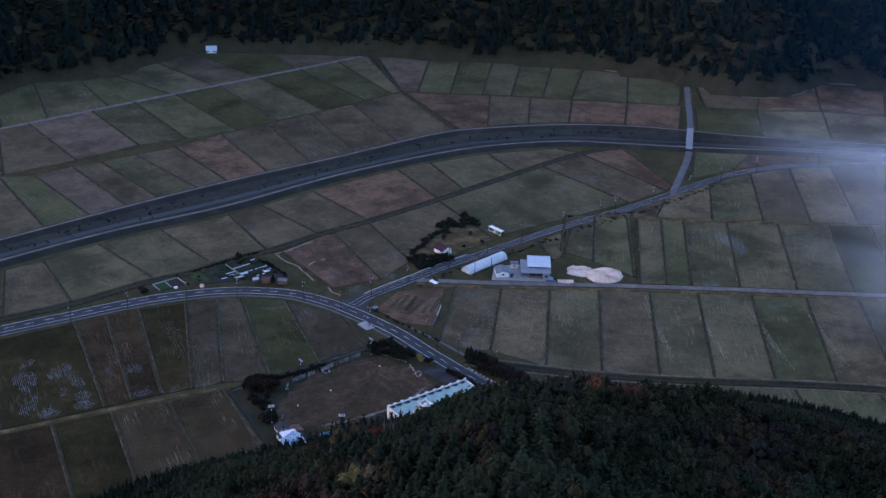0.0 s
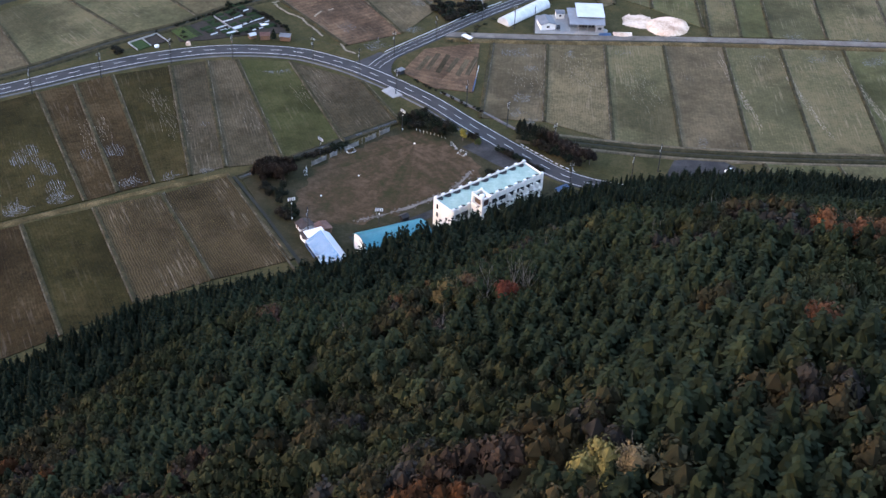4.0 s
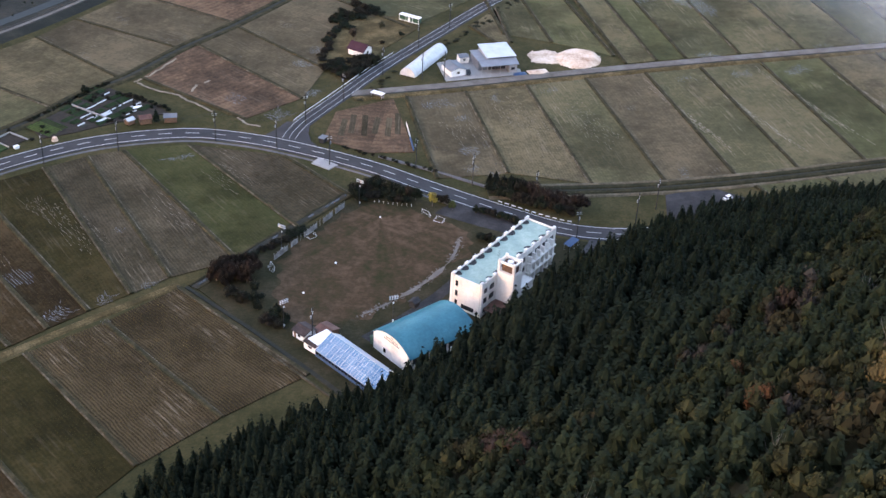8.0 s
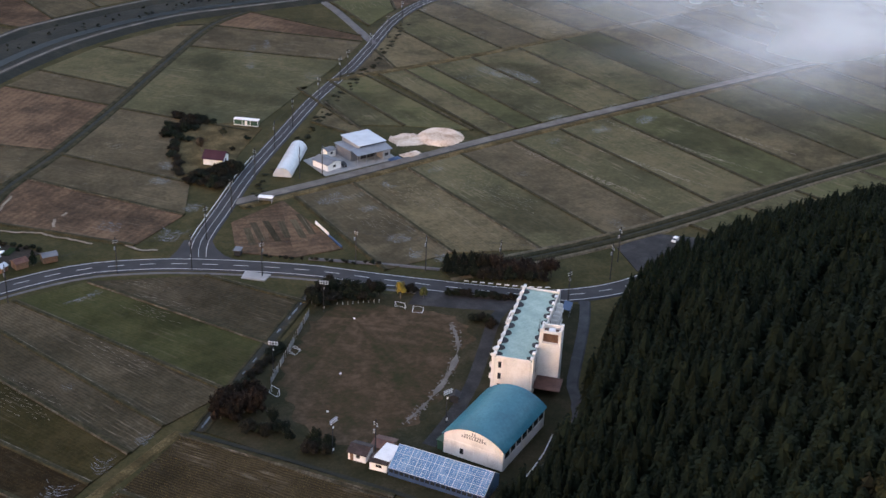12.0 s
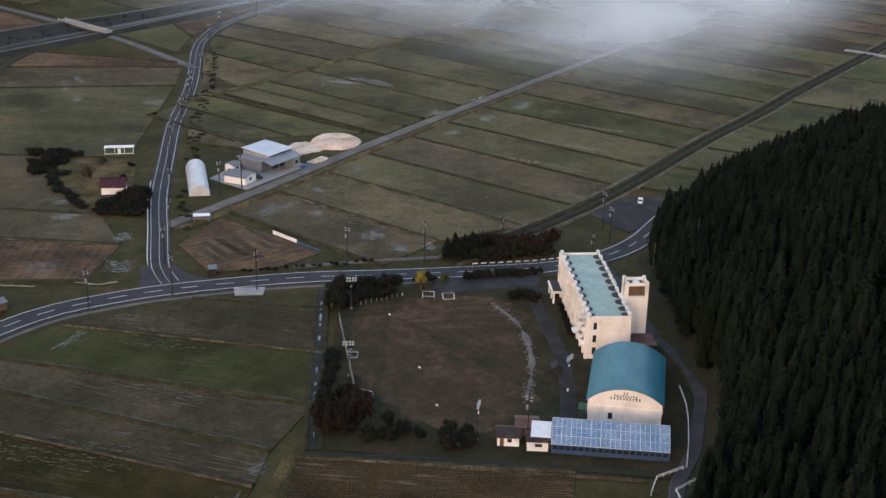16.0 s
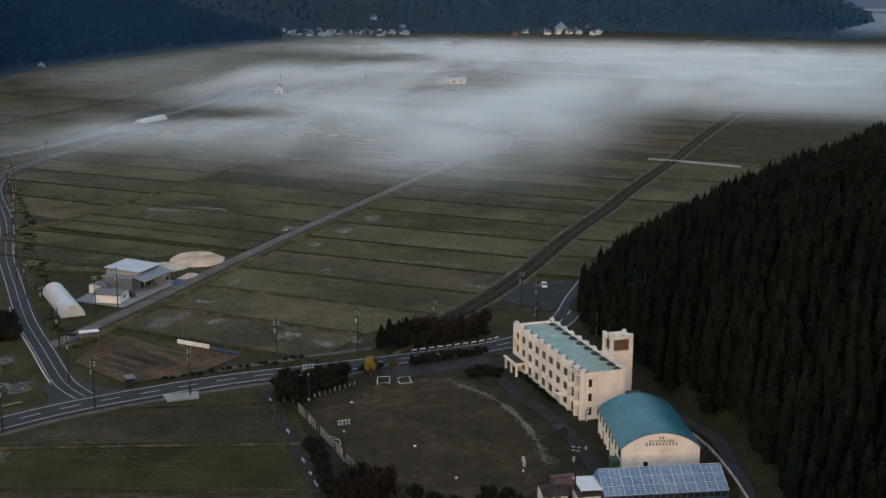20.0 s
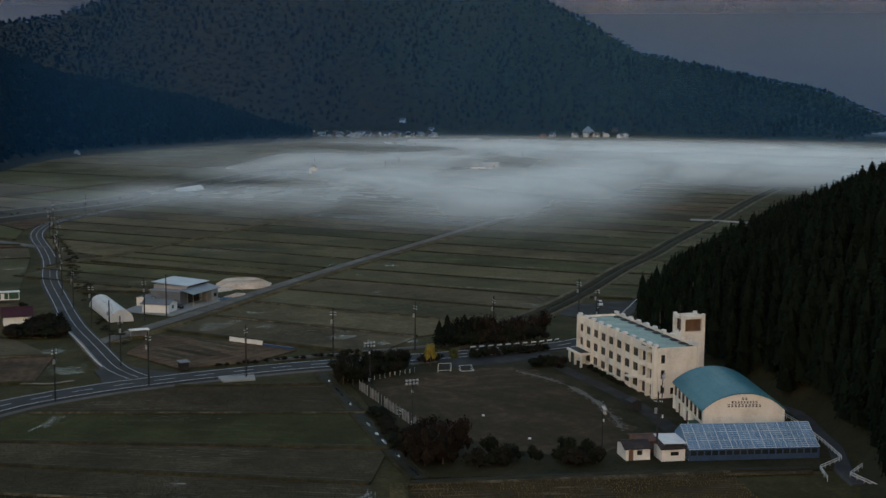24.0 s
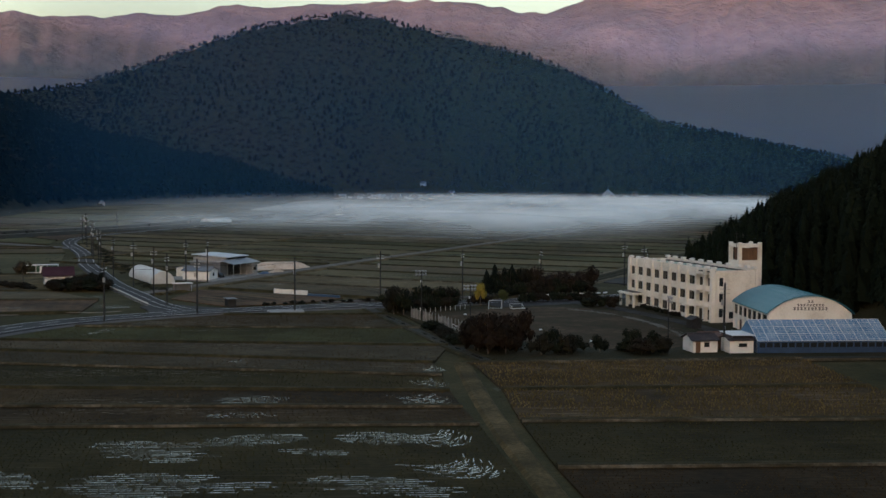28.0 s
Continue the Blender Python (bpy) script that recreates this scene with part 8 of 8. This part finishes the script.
for x, y, w, l, turn in ((121, 257, 22, 7, 60), (133, 262, 16, 6, 60), (108, 236, 10, 6, 50), (365, 140, 20, 70, -6), (205, 160, 18, 34, -6)):
    wet_rows(x, y, w, l, turn, 1.1, 0.15)
for k, x in enumerate((145, 171.5, 201, 231)):
    ruts("pale_ruts", x - 2, 45, 3.0, 80, 5, 5, PALE_MUD, "broken pale straw ruts along a paddy bank", 1.0, 0.14)
for x, y, w, l, turn, n in ((-45, 40, 12, 26, 28, 9), (-66, 20, 10, 40, 25, 6), (-100, 20, 12, 40, 22, 9), (-128, 5, 12, 40, 20, 9), (-110, 35, 8, 20, 20, 7), (75, 60, 14, 40, 5, 8), (100, 50, 14, 50, 5, 10), (50, 55, 14, 26, 5, 8), (-40, 55, 3, 24, 30, 3)):
    ruts("pale_ruts", x, y, w, l, turn, n, PALE_MUD, "thin pale straw lines left by the harvester", grd.uniform(-2, 2), 0.05)
for run in ([(-47.1, 146.2), (-52.0, 139.6), (-56.1, 135.2), (-62.5, 129.2), (-66.5, 127)], [(-65.5, 125.7), (-60.6, 118.5), (-52.4, 111.6), (-48.5, 104.8), (-40.6, 92.9)],
            [(-45.6, 112.1), (-42.8, 118.6)], [(-39.2, 119.8), (-36.4, 121.2)], [(-32.3, 86.7), (-30.6, 80.7), (-25.8, 75.9)]):
    run = [(x + grd.uniform(-0.5, 0.5), y + grd.uniform(-0.5, 0.5)) for x, y in smooth_line(run, 1.6)]
    tagged(part("pale_rut", band(run, 0.55, -0.45, 0.09, 0.04), PALE_MUD), "pale washed-out rut across the brown field", "rut", kind="structure")


# ---- village, lone farm buildings and the town far off ----
far_kinds = []
for roof, wall, w, d, h in ((GREY_ROOF, WHITE, 8.5, 6.5, 3.8), (DARK_METAL, WHITE, 7.5, 6, 3.8), (RUST_ROOF, WOOD, 9, 6.5, 3.6), (PALE_ROOF, CREAM, 8, 5.5, 3.0)):
    far_kinds.append((roof, wall, w, d, h))
protos = [gable_house("village_house", lab, pose(1420 + 12 * k, 640 - 46 * k, -0.2, 0, 0, 60), w, d, h, h + 2.8, roof, wall, 0.8, [(-3, 1.0, 1.8, 1.4, "s"), (2.5, 1.0, 1.8, 1.4, "s"), (0, 1.0, 1.6, 1.4, "w")], None, "house", "village houses")
          for k, ((roof, wall, w, d, h), lab) in enumerate(zip(far_kinds, ("white village house with a grey gabled roof", "white village house with a dark gabled roof", "brown timber village house with a rusty roof", "low cream village house with a pale roof")))]
vr = random.Random(21)
spots_v = []
foot_line = [(1425, 700), (1450, 640), (1490, 555), (1530, 430), (1595, 335), (1630, 250)]
while len(spots_v) < 84:
    if len(spots_v) < 72:
        x, y = along(foot_line, (0.42 * vr.random() ** 1.3 if len(spots_v) < 56 else 0.7 + 0.3 * vr.random()))
        x, y = x + vr.uniform(-100, 14), y + vr.uniform(-16, 16)
    else:
        x, y = 1900 + 400 * vr.random(), -330 + 190 * vr.random()
    if all(math.hypot(x - a, y - b) > 14 for a, b in spots_v):
        spots_v.append((x, y))


def village_z(x, y):
    P = np.array([(x, y)], float)
    return float(max(plain(x), middle_height(P)[0]))


for k, (x, y) in enumerate(spots_v):
    copy_thing(protos[k % 4], pose(x, y, village_z(x, y) - 0.4, 0, 0, vr.choice((50, 60, 70, 150, 160))))
for x, y, turn in ((-215, 521, 15), (-172, 540, 10), (-151, 560, 0), (-92, 560, 5), (-80, 562, 5), (-54, 560, 0), (-40, 561, 0), (-28, 563, 5), (-318, 430, 20), (788, 640, 30), (660, 328, 20)):
    copy_thing(protos[vr.randrange(4)], pose(x, y, float(plain(x)), 0, 0, turn))
hall = gable_house("farm_hall", "long white hall standing alone in the misty fields", pose(783, 221, 0, 0, 0, 105), 24, 9, 4.2, 5.6, PALE_ROOF, WHITE, 0.5, [(-8, 1.2, 2.5, 1.6, "n"), (-2, 1.2, 2.5, 1.6, "n"), (4, 1.2, 2.5, 1.6, "n"), (9, 1.2, 2.5, 1.6, "n")])
copy_thing(hoop, pose(443, 325, 0.05, 0, 0, -88))
temple = empty("temple", "small temple with a steep pyramid roof above the village", "temple", pose(1606, 310, village_z(1606, 310) - 0.3, 0, 0, 10))
part("hall", Shape().box(-7, -7, 0, 7, 7, 6), WHITE, temple)
part("roof", Shape().add([(-10, -10, 5.6), (10, -10, 5.6), (10, 10, 5.6), (-10, 10, 5.6), (0, 0, 15)], [(0, 1, 4), (1, 2, 4), (2, 3, 4), (3, 0, 4), (3, 2, 1, 0)]), PALE_ROOF, temple, "pale steep pyramid roof")
part("finial", Shape().tube((0, 0, 14.6), (0, 0, 16.5), 0.25, 0.05, 6), METAL, temple)
for x, y in ((560, 280), (650, 262), (715, 275), (770, 215), (850, 205), (881, 92), (1010, 175), (700, 345), (790, 355), (860, 365), (960, 350), (1050, 335), (1120, 295), (1180, 180)):
    copy_thing(pole, pose(x, y, float(plain(x)), 0, 0, 30))
sp = np.array([(x + vr.uniform(-14, 14), y + vr.uniform(-14, 14)) for x, y in spots_v[:72] for _ in range(2)] + [(1000, 350), (1150, 348), (1162, 356)])
wood("village_tree_clump", sp, lambda P: np.maximum(plain(P[:, 0]), middle_height(P)), 4, 9, 0.6, "dark garden trees between the village houses")
# shrubs in the river bed
rb = np.array([(p[0] + vr.uniform(-8, 8), p[1] + vr.uniform(-8, 8)) for k in range(420) for p in [along(between_banks(0.62), (k + 0.5) / 420)]])
wood("river_scrub", rb, lambda P: plain(P[:, 0]) - 0.2, 1.2, 3.6, 1.0, "dark scrub and reeds along the river")
